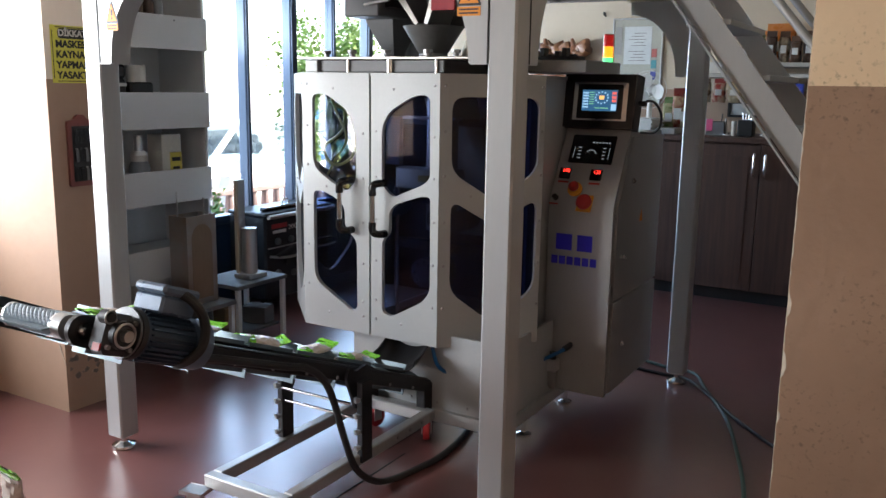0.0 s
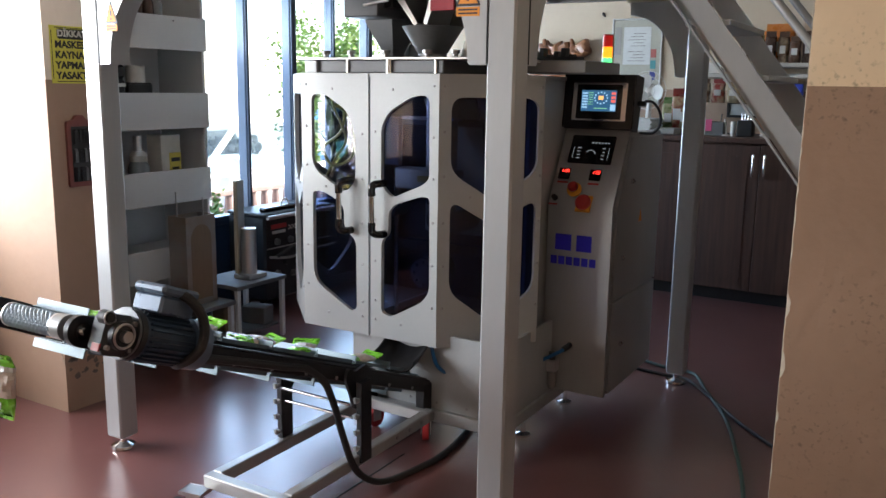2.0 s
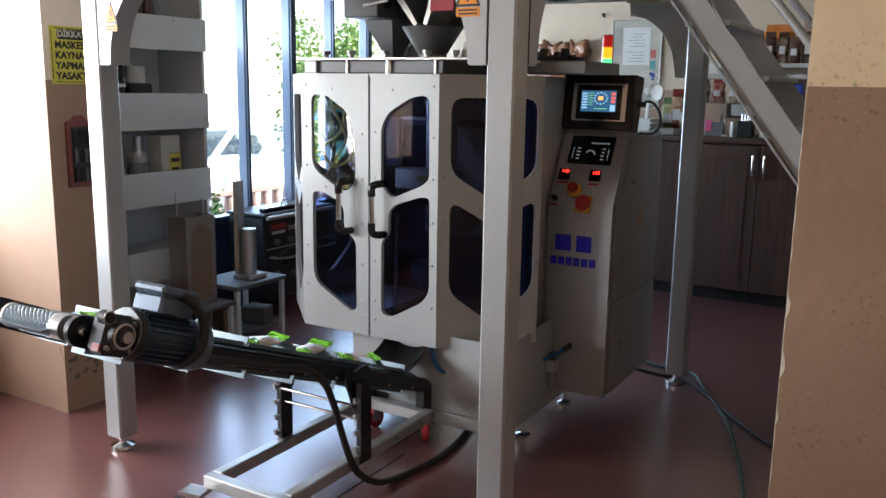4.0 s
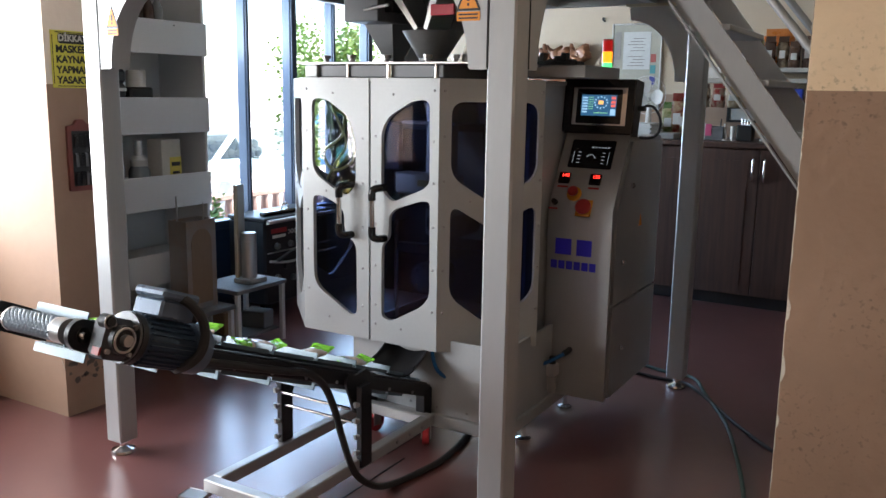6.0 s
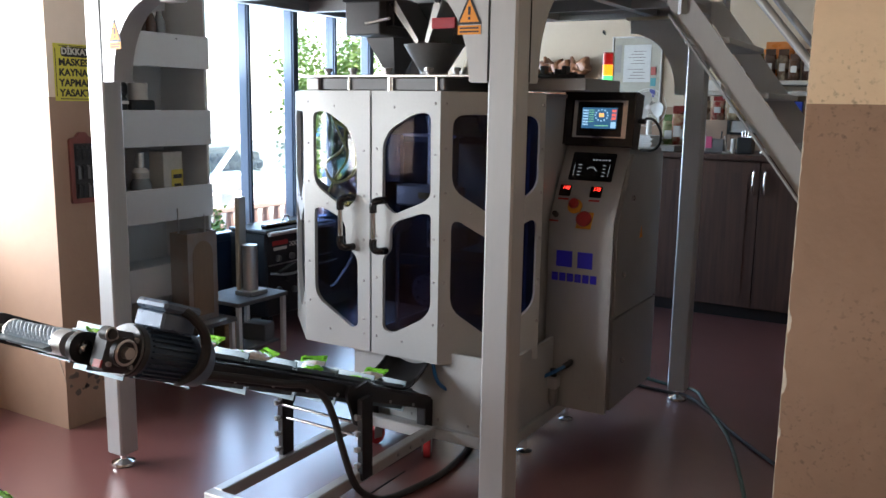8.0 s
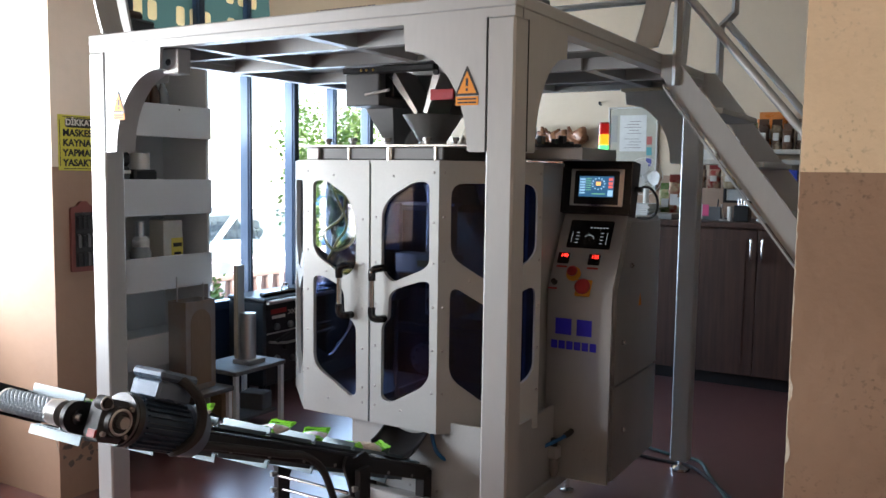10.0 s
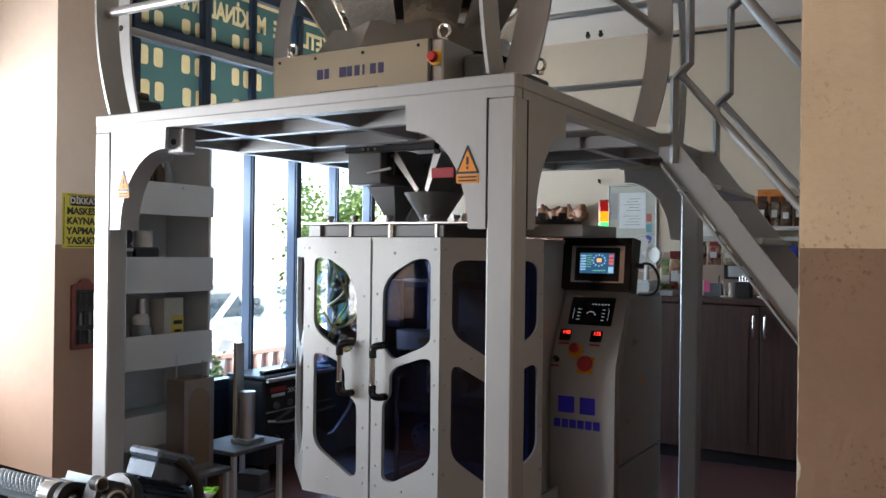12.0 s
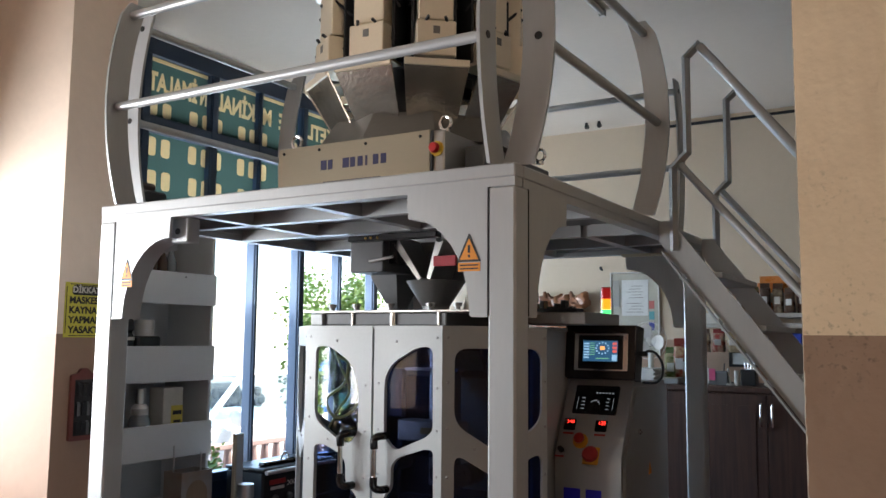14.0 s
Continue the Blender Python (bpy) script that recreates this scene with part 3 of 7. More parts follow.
part("skirt", lathe(mesh(), [(0.43, 2.0535), (0.425, 2.056), (0.352, 2.165), (0.347, 2.165), (0.42, 2.0535)], None, 10, Matrix.Translation((WC.x, WC.y, 0)) @ Matrix.Rotation(radians(22), 4, "Z")), surface("dull_skirt_steel", (0.20, 0.19, 0.175), 0.42, 0.7, 0.08, 4, 90, 0.03), weigher, "dull sheet steel skirt", smooth=0)
part("core", lathe(mesh(), [(0.34, 2.06), (0.12, 2.20), (0.12, 2.92), (0.16, 2.93), (0.16, 2.95), (0.0, 2.95)], (WC.x, WC.y, 0), 20), BLACK_STEEL, weigher, "dark inner column of the weigher")


def petal(k, n=10):
    a = 2 * math.pi * (k + 0.12) / n
    return Matrix.Translation((WC.x, WC.y, 0)) @ Matrix.Rotation(a, 4, "Z")


# the cream tone stands for the warm wall mirrored in satin steel
WALL_TINT_STEEL = surface("wall_tinted_satin_steel", (0.80, 0.70, 0.54), 0.36, 0.55, 0.05, 3, 90, 0.03)
MIRROR_STEEL = surface("mottled_mirror_steel", (0.58, 0.54, 0.48), 0.2, 1.0, 0.12, 14, 70, 0.12, second=(0.40, 0.36, 0.31), amount=0.7)
LABEL_INK = surface("grey_label_ink", (0.18, 0.17, 0.15), 0.6)
for k in range(10):
    m = petal(k)
    # outward direction is -y in the petal's own space
    def quad(w0, w1, r0, r1, z0, z1, th):
        b = mesh()
        vs = []
        for rr in (0, th):
            vs += [b.verts.new(m @ Vector(p)) for p in ((-w0, -(r0 - rr), z0), (w0, -(r0 - rr), z0), (w1, -(r1 - rr), z1), (-w1, -(r1 - rr), z1))]
        for f in ((0, 1, 2, 3), (7, 6, 5, 4), (0, 4, 5, 1), (1, 5, 6, 2), (2, 6, 7, 3), (3, 7, 4, 0)):
            b.faces.new([vs[i] for i in f])
        return b
    part("discharge_chute", quad(0.085, 0.118, 0.30, 0.44, 2.09, 2.315, 0.006), MIRROR_STEEL, weigher)
    rim = quad(0.116, 0.117, 0.444, 0.446, 2.306, 2.33, 0.014)
    part("chute_rim", rim, WALL_TINT_STEEL, weigher)
    bm = mesh()
    box(bm, -0.072, 0.072, -0.42, -0.28, 2.35, 2.48, 0.004, m)
    bucket = part("weigh_bucket", bm, WALL_TINT_STEEL, weigher)
    part("bucket_label", box(mesh(), -0.012, 0.012, -0.4215, -0.42, 2.43, 2.458, 0, m), LABEL_INK, bucket, "small printed number plate")
    bm = mesh()
    box(bm, -0.064, 0.064, -0.405, -0.27, 2.487, 2.72, 0.004, m)
    part("feed_bucket", bm, WALL_TINT_STEEL, weigher)
    bm = mesh()
    box(bm, -0.05, 0.05, -0.27, -0.12, 2.40, 2.62, 0.003, m)
    for s in (-1, 1):
        box(bm, s * 0.078 - 0.006, s * 0.078 + 0.006, -0.36, -0.2, 2.36, 2.66, 0.002, m)
        rod(bm, m @ Vector((s * 0.078, -0.34, 2.42)), m @ Vector((s * 0.03, -0.43, 2.49)), 0.006, n=8)
        rod(bm, m @ Vector((s * 0.09, -0.33, 2.56)), m @ Vector((s * 0.05, -0.41, 2.64)), 0.006, n=8)
    part("actuator", bm, BLACK_STEEL, weigher, "black bucket actuator")
    part("feeder_pan", quad(0.05, 0.075, 0.18, 0.46, 2.80, 2.76, 0.02), STAINLESS, weigher)

# ---- packing machine ----
YD = 2.62                                    # plane of the doors
ZB, ZT = 0.39, 1.392
machine = thing("packing_machine", (-1.87, 3.0, 0), "light grey vertical packing machine with smoked windows and two doors", "packing machine")
RIVET = surface("zinc_rivet", (0.35, 0.35, 0.35), 0.35, 0.9)


def panel_with_windows(name, place, turn, w, z0, z1, windows, rivets, parent, thick=0.018, glazing=None):
    """An upright panel in its own x, z plane, glazed with smoked acrylic behind."""
    m = Matrix.Translation(place) @ Matrix.Rotation(radians(turn), 4, "Z")
    bm = prism(mesh(), [(0, z0), (w, z0), (w, z1), (0, z1)], 0.0, thick, "y", holes=[soft_polygon(p, 0.05, 5) for p in windows])
    bm.transform(m)
    panel = part(name, bm, PAINT_GREY, parent)
    for p in windows:
        xs, zs = [q[0] for q in p], [q[1] for q in p]
        bm = box(mesh(), max(min(xs) - 0.02, 0.003), min(max(xs) + 0.02, w - 0.003), thick + 0.001, thick + 0.005, min(zs) - 0.015, max(zs) + 0.015)
        bm.transform(m)
        pane = part("window_pane", bm, glazing or SMOKED, panel, "clear acrylic pane" if glazing is PANE else "smoked blue acrylic pane")
    bm = mesh()
    for x, z in rivets:
        ball(bm, (x, -0.001, z), 0.0055, (1, 0.6, 1), 8)
    bm.transform(m)
    tagged(part("rivets", bm, RIVET, panel, "small zinc rivets"), kind="stuff")
    return panel


L0, L1, R0, R1 = -2.19, -1.872, -1.862, -1.565
wl_up = [(-2.142, 1.03), (-2.142, 1.314), (-2.075, 1.314), (-1.965, 1.25), (-1.932, 1.16), (-1.932, 0.985), (-1.985, 0.94)]
wl_lo = [(-2.14, 0.58), (-2.14, 0.938), (-2.09, 0.94), (-1.987, 0.897), (-1.987, 0.80), (-1.93, 0.762), (-1.928, 0.49), (-1.955, 0.475)]
wr_up = [(-1.814, 0.985), (-1.814, 1.20), (-1.78, 1.255), (-1.67, 1.316), (-1.605, 1.316), (-1.602, 1.02), (-1.63, 0.995), (-1.76, 0.94), (-1.785, 0.955)]
wr_lo = [(-1.812, 0.49), (-1.812, 0.77), (-1.78, 0.80), (-1.78, 0.885), (-1.75, 0.915), (-1.64, 0.952), (-1.6, 0.952), (-1.597, 0.60), (-1.63, 0.555), (-1.77, 0.478)]


def local(p, x0):
    return [(x - x0, z) for x, z in p]


rl = [(0.022, z) for z in (1.35, 1.19, 1.04, 0.88, 0.72, 0.56)] + [(0.29, z) for z in (1.17, 1.0, 0.83, 0.67, 0.52, 0.46)] + [(0.15, 1.335), (0.115, 0.96), (0.125, 0.455)]
rr = [(0.022, z) for z in (1.18, 1.01, 0.85, 0.69, 0.535, 0.46)] + [(0.276, z) for z in (1.35, 1.17, 1.02, 0.86, 0.70, 0.54)] + [(0.10, 1.335), (0.14, 0.925), (0.14, 0.455)]
doors = []
for x0, x1, wins, riv in ((L0, L1, (wl_up, wl_lo), rl), (R0, R1, (wr_up, wr_lo), rr)):
    doors.append(panel_with_windows("door", (x0, YD, 0), 0, x1 - x0, ZB, ZT, [local(p, x0) for p in wins], riv, machine))
clear = [c for c in doors[0].children if c.name.startswith("window_pane")][0]
clear.data.materials[0] = PANE
tagged(clear, "clear acrylic pane")
for door, hx, s in ((doors[0], -1.978, 1), (doors[1], -1.824, 1)):
    zt, zb = 0.985, 0.805
    h = part("handle_bar", rod(mesh(), (hx, YD - 0.045, zb + 0.03), (hx, YD - 0.045, zt - 0.03), 0.0095), CHROME, door, "polished steel handle bar")
    for z, d in ((zt, 1), (zb, -1)):
        bm = mesh()
        sweep(bm, [(hx, YD - 0.045, z - d * 0.04), (hx, YD - 0.045, z - d * 0.008), (hx + s * 0.012, YD - 0.038, z + d * 0.004), (hx + s * 0.024, YD - 0.018, z + d * 0.006), (hx + s * 0.026, YD + 0.001, z + d * 0.006)], 0.0145, 12, 5)
        part("handle_end", bm, BLACK_GLOSS, h, "black plastic handle end")
up = [(0.045, 1.045), (0.045, 1.312), (0.376, 1.312), (0.376, 1.045), (0.21, 0.94)]
lo = [(0.045, 0.60), (0.045, 0.945), (0.21, 0.845), (0.376, 0.945), (0.376, 0.60), (0.21, 0.475)]
rc = [(0.02, z) for z in (1.35, 1.19, 1.03, 0.86, 0.70, 0.54)] + [(0.387, z) for z in (1.35, 1.19, 1.03, 0.86, 0.70, 0.54)] + [(0.12, 0.955), (0.28, 0.955)]
C = 0.396
panel_with_windows("corner_panel", (-1.5645, YD + 0.001, 0), 45, C, ZB, ZT, (up, lo), rc, machine, glazing=NAVY)
panel_with_windows("corner_panel", (-2.4705, YD + 0.281, 0), -45, C, ZB, ZT, (up, lo), rc, machine)
side_up = [(0.05, 1.05), (0.05, 1.312), (0.40, 1.312), (0.40, 1.05), (0.22, 0.95)]
side_lo = [(0.05, 0.60), (0.05, 0.945), (0.22, 0.85), (0.40, 0.945), (0.40, 0.60), (0.22, 0.475)]
panel_with_windows("side_panel", (-2.4715, YD + 0.735, 0), -90, 0.45, ZB, ZT, (side_up, side_lo), rc[:6], machine, glazing=PANE)
part("side_sheet", box(mesh(), -1.362, -1.35, YD + 0.30, 3.344, ZB, ZT - 0.013), PAINT_GREY, machine)
# roof, frame and lower body
part("top_frame", box(mesh(), -2.19, -1.57, 2.655, 3.36, ZT + 0.002, 1.442, 0.004), DARK_GREY, machine)
part("corner_block", box(mesh(), -2.19, -2.13, 2.64, 2.70, ZT + 0.002, 1.441, 0.003), PAINT_GREY, machine)
roof = prism(mesh(), [(-2.19, YD + 0.004), (-1.565, YD + 0.004), (-1.285, YD + 0.284), (-1.345, YD + 0.32), (-1.345, 3.36), (-2.468, 3.36), (-2.468, YD + 0.284)], ZT - 0.012, ZT + 0.0015, "z")
part("roof_plate", roof, PAINT_GREY, machine)
part("top_plate", box(mesh(), -2.225, -1.36, 2.64, 3.38, 1.443, 1.452, 0.002), STAINLESS, machine, "stainless top plate")
part("side_shelf", box(mesh(), -1.50, -1.18, 3.02, 3.40, 1.405, 1.452, 0.003), CAB_STEEL, machine)
part("base_panel", prism(mesh(), [(-1.975, 0.135), (-1.30, 0.135), (-1.30, 0.43), (-1.975, 0.43)], 2.66, 2.672, "y"), PAINT_GREY, machine)
part("base_side", box(mesh(), -1.975, -1.963, 2.673, 3.34, 0.135, 0.43), PAINT_GREY, machine)
part("base_side", box(mesh(), -1.312, -1.30, 2.673, 3.34, 0.135, 0.43), PAINT_GREY, machine)
bm = mesh()
for x, z in ((-1.95, 0.16), (-1.95, 0.40), (-1.70, 0.16), (-1.58, 0.16), (-1.45, 0.16), (-1.33, 0.16), (-1.33, 0.40)):
    ball(bm, (x, 2.659, z), 0.006, (1, 0.6, 1), 8)
tagged(part("rivets", bm, RIVET, machine), kind="stuff")
bm = mesh()
for b in ((-1.985, -1.29, 2.645, 2.695), (-1.985, -1.29, 3.30, 3.35)):
    box(bm, *b, 0.085, 0.133, 0.003)
for b in ((-1.985, -1.935, 2.6955, 3.2995), (-1.34, -1.29, 2.6955, 3.2995)):
    box(bm, *b, 0.085, 0.133, 0.003)
part("base_frame", bm, PAINT_GREY, machine)
for x, y in ((-1.95, 2.68), (-1.325, 2.90), (-1.95, 3.32), (-1.325, 3.32)):
    part("machine_foot", lathe(mesh(), [(0.0, 0), (0.03, 0.0), (0.03, 0.008), (0.01, 0.016), (0.009, 0.086)], (x, y, 0.001), 16), CHROME, machine)
part("floor_pan", prism(mesh(), [(-2.17, YD + 0.02), (-1.585, YD + 0.02), (-1.37, YD + 0.24), (-1.37, 3.34), (-2.45, 3.34), (-2.45, YD + 0.30)], 0.392, 0.40, "z"), DARK_GREY, machine)
# black sheet added in place of the shade inside, seen through the corner pane
part("side_liner", box(mesh(), -1.376, -1.3635, YD + 0.32, 3.34, 0.405, 1.375), BLACK_STEEL, machine)
part("rear_panel", box(mesh(), -2.31, -1.35, 3.345, 3.357, 0.40, 1.378), BLACK_STEEL, machine)
# works inside
works = part("forming_tube", lathe(mesh(), [(0.062, 0.78), (0.062, 1.3795), (0.058, 1.3795), (0.058, 0.78)], (-1.735, 2.93, 0), 24), STAINLESS, machine, "steel forming tube")
bm = mesh()
box(bm, -2.08, -1.40, 3.02, 3.06, 1.19, 1.22, 0.003)
box(bm, -2.05, -1.98, 2.99, 3.02, 1.02, 1.22, 0.003)
part("film_carriage", bm, DARK_GREY, machine)
part("sensor_bracket", box(mesh(), -1.72, -1.685, 2.80, 2.812, 1.04, 1.22, 0.002), ALUMINIUM, machine)
part("sensor_shelf", box(mesh(), -1.84, -1.60, 2.795, 2.85, 1.222, 1.234, 0.002), ALUMINIUM, machine)
part("jaw_housing", box(mesh(), -1.86, -1.59, 2.78, 2.86, 0.955, 1.035, 0.006), PAINT_GREY, machine)
part("warning_plate", box(mesh(), -1.755, -1.70, 2.7785, 2.7795, 0.985, 1.01), surface("dull_yellow_plate", (0.35, 0.28, 0.10), 0.5), machine)
for x, z in ((-1.72, 0.83), (-1.62, 0.83), (-1.95, 0.86), (-2.06, 0.72)):
    bm = rod(mesh(), (x, 2.86, z), (x, 2.97, z), 0.042, n=24)
    rod(bm, (x, 2.855, z), (x, 2.86, z), 0.02, n=16)
    part("film_roller", bm, DARK_GREY, machine)
bm = rod(mesh(), (-1.735, 2.80, 0.62), (-1.735, 2.95, 0.62), 0.06, n=28)
for k in range(8):
    a = 2 * math.pi * k / 8
    ball(bm, (-1.735 + 0.045 * math.cos(a), 2.797, 0.62 + 0.045 * math.sin(a)), 0.007, n=8)
part("drive_wheel", bm, DARK_GREY, machine)
part("jaw_bar", box(mesh(), -1.90, -1.42, 2.86, 2.90, 0.70, 0.74, 0.003), BLACK_STEEL, machine)
for x in (-1.93, -1.50):
    part("guide_rod", rod(mesh(), (x, 2.90, 0.40), (x, 2.90, 1.02), 0.011), CHROME, machine)
part("film_web", prism(mesh(), [(2.99, 1.30), (3.0, 1.30), (3.30, 0.70), (3.29, 0.70)], -1.86, -1.62, "x"), surface("white_green_film", (0.5, 0.6, 0.42), 0.35, 0, 0.2, 5, 20, 0.03), machine, "white and green packing film")
bm = mesh()
sweep(bm, [(-2.05, 2.95, 1.36), (-2.0, 2.88, 1.2), (-2.07, 2.84, 1.12), (-2.0, 2.82, 1.05), (-1.93, 2.86, 1.1), (-1.97, 2.9, 1.24), (-2.03, 2.86, 1.3)], 0.006, 8)
sweep(bm, [(-2.12, 2.95, 1.34), (-2.02, 2.86, 1.27), (-1.96, 2.85, 1.16), (-2.02, 2.86, 1.08), (-2.1, 2.9, 1.0)], 0.005, 8)
bm.transform(Matrix.Translation((-0.19, 0.0, -0.03)))
part("air_hose", bm, surface("clear_yellow_hose", (0.45, 0.42, 0.16), 0.25), machine, "yellowish pneumatic hoses")
bm = mesh()
grid = []
for i in range(31):
    row = []
    for k in range(41):
        u, v = i / 30, k / 40
        wave = 0.010 * math.sin(9 * u + 5 * math.sin(6 * v)) + 0.006 * math.sin(23 * v + 7 * u) + 0.004 * math.sin(40 * u - 11 * v)
        row.append(bm.verts.new((-2.325 + 0.23 * u + 0.015 * math.sin(5 * v), 2.95 + wave, 0.86 + 0.46 * v)))
    grid.append(row)
for a, b in zip(grid, grid[1:]):
    for k in range(40):
        bm.faces.new((a[k], b[k], b[k + 1], a[k + 1]))
part("crinkled_film", bm, WRAP, machine, "crinkled translucent packing film", smooth=60)
# chute for the finished bags
CH = surface("black_chute_sheet", (0.018, 0.018, 0.02), 0.3, 0.3, 0.15, 6, 50, 0.04)
bm = mesh()
prof = [(2.72, 0.42), (2.65, 0.355), (2.60, 0.322), (2.565, 0.306), (2.535, 0.298)]
rows = []
for y, z in prof:
    arc = [(math.pi + math.pi * k / 12) for k in range(13)]
    outer = [(-1.700 + 0.097 * math.cos(a), y, z + 0.055 + 0.060 * math.sin(a)) for a in arc]
    inner = [(-1.700 + 0.092 * math.cos(a), y, z + 0.055 + 0.055 * math.sin(a)) for a in arc[::-1]]
    rows.append([bm.verts.new(p) for p in outer + inner])
for a, b in zip(rows, rows[1:]):
    for k in range(26):
        bm.faces.new((a[k], a[(k + 1) % 26], b[(k + 1) % 26], b[k]))
for k in range(12):
    for r in (rows[0], rows[-1]):
        bm.faces.new((r[k], r[k + 1], r[24 - k], r[25 - k]))
part("bag_chute", bm, CH, machine, "black sheet metal chute")
# infeed above the roof
bm = lathe(mesh(), [(0.055, 1.455), (0.055, 1.47), (0.115, 1.565), (0.118, 1.57), (0.112, 1.567), (0.05, 1.47), (0.05, 1.455)], (-1.735, 2.85, 0), 28)
part("infeed_funnel", bm, surface("grey_funnel_steel", (0.24, 0.24, 0.24), 0.4, 0.6), machine, "dull steel infeed funnel")
bm = mesh()
lathe(bm, [(0.045, 1.453), (0.05, 1.48), (0.13, 1.60), (0.14, 1.66), (0.13, 1.66), (0.12, 1.60), (0.04, 1.48)], (-2.0, 2.98, 0), 6)
part("rear_funnel", bm, DARK_GREY, machine)
for x, y in ((-2.13, 2.70), (-2.0, 2.69), (-1.84, 2.69), (-1.66, 2.69), (-1.55, 2.70), (-1.47, 2.69), (-1.42, 2.72)):
    bm = lathe(mesh(), [(0.011, 1.4525), (0.011, 1.464), (0.017, 1.466), (0.018, 1.478), (0.0, 1.48)], (x, y, 0), 12)
    part("thumb_screw", bm, RIVET, machine)
for x in (-1.99, -1.80, -1.60):
    part("spacer", rod(mesh(), (x, 2.652, 1.3945), (x, 2.652, 1.4425), 0.006 if x != -1.80 else 0.013), CHROME, machine)
bm = mesh()
rod(bm, (-1.52, 2.74, 1.4525), (-1.52, 2.74, 1.51), 0.026, 0.014)
part("glue_cap", bm, surface("white_plastic", (0.6, 0.58, 0.5), 0.5), machine)
bm = mesh()
box(bm, -1.50, -1.40, 2.80, 2.92, 1.4525, 1.49, 0.004)
box(bm, -1.49, -1.36, 2.86, 3.0, 1.49, 1.53, 0.004, None)
part("valve_block", bm, DARK_GREY, machine)

# ---- timing hopper under the weigher ----
hopper = thing("timing_hopper", (-1.78, 2.85, 1.60), "dark steel timing hopper with open flaps under the platform", "hopper")
part("left_cheek", box(mesh(), -2.06, -1.90, 2.72, 2.98, 1.605, 1.743, 0.004), DARK_GREY, hopper)
part("mount_bar", box(mesh(), -2.03, -1.62, 2.66, 2.70, 1.722, 1.744, 0.003), BLACK_STEEL, hopper)
part("rear_plate", box(mesh(), -1.90, -1.55, 2.96, 2.975, 1.57, 1.743, 0.003), DARK_GREY, hopper)
part("motor_box", box(mesh(), -1.90, -1.86, 2.76, 2.9, 1.64, 1.743, 0.003), BLACK_STEEL, hopper)
for a, b, mt in (((-1.872, 1.73), (-1.755, 1.575), STAINLESS), ((-1.665, 1.725), (-1.715, 1.575), ALUMINIUM)):
    d = Vector((a[0] - b[0], 0, a[1] - b[1])).normalized()
    n = Vector((d.z, 0, -d.x)) * 0.016
    pts = [(a[0] + n.x, a[1] + n.z), (a[0] - n.x, a[1] - n.z), (b[0] - n.x * 0.5, b[1] - n.z * 0.5), (b[0] + n.x * 0.5, b[1] + n.z * 0.5)]
    flap = part("flap", prism(mesh(), pts, 2.76, 2.92, "y"), mt, hopper, "bright hinged flap")
    part("pivot", rod(mesh(), (a[0], 2.75, a[1]), (a[0], 2.76, a[1]), 0.012), BLACK_STEEL, flap)
part("linkage", rod(mesh(), (-1.95, 2.70, 1.645), (-1.84, 2.70, 1.66), 0.006), ALUMINIUM, hopper)
part("terminal_cover", box(mesh(), -1.685, -1.585, 2.745, 2.757, 1.62, 1.66, 0.003), surface("red_label_film", (0.5, 0.03, 0.05), 0.4), hopper, "red printed cover strip")
bm = mesh()
for x in (-1.94, -1.915, -1.885):
    ball(bm, (x, 2.658, 1.732), 0.005, n=8)
part("screw", bm, surface("brass_screw", (0.6, 0.4, 0.12), 0.3, 0.9), hopper)

# ---- control cabinet ----
KX0, KX1, KY, KB = -1.335, -1.075, 3.10, 0.148
cab = thing("control_cabinet", (-1.2, 3.38, 0), "grey steel control cabinet with slanted panel, printed in blue", "control cabinet")
outline = [(KY, KB), (KY, 0.905), (3.253, 1.182), (3.68, 1.176), (3.68, KB)]
body = part("cabinet_body", prism(mesh(), outline, KX0, KX1 - 0.004, "x"), CAB_STEEL, cab)
part("front_frame", prism(mesh(), [(KY - 0.006, KB - 0.004), (KY - 0.006, 0.907), (3.25, 1.19), (3.262, 1.186), (KY + 0.012, 0.90), (KY + 0.012, KB - 0.004)], KX0 - 0.003, KX1 + 0.002, "x"), CAB_STEEL, cab)
dtop = [(KY + 0.03, 0.535), (KY + 0.03, 0.90), (3.275, 1.165), (3.672, 1.160), (3.672, 0.535)]
d1 = part("side_door", prism(mesh(), dtop, KX1 - 0.004, KX1 + 0.008, "x"), CAB_STEEL, cab)
d2 = part("side_door", prism(mesh(), [(KY + 0.03, KB + 0.004), (KY + 0.03, 0.522), (3.672, 0.522), (3.672, KB + 0.004)], KX1 - 0.004, KX1 + 0.008, "x"), CAB_STEEL, cab)
for y, z, d in ((3.285, 0.992, d1), (3.212, 0.693, d1), (3.244, 0.333, d2)):
    bm = rod(mesh(), (KX1 + 0.008, y, z), (KX1 + 0.016, y, z), 0.011)
    box(bm, KX1 + 0.016, KX1 + 0.022, y - 0.011, y + 0.006, z - 0.003, z + 0.003)
    part("lock", bm, CHROME, d, "chrome quarter-turn lock")
ORANGE = surface("orange_sticker", (0.70, 0.25, 0.012), 0.6)
bm = prism(mesh(), [(3.40, 0.815), (3.44, 0.815), (3.42, 0.865)], KX1 + 0.008, KX1 + 0.009, "x")
part("hazard_sticker", bm, ORANGE, d1, "small orange hazard triangle")
# slanted panel: own frame along the slope
SLOPE = math.atan2(3.253 - KY, 1.182 - 0.905)
PM = Matrix.Translation((0, KY - 0.0065, 0.905)) @ Matrix.Rotation(-SLOPE, 4, "X")


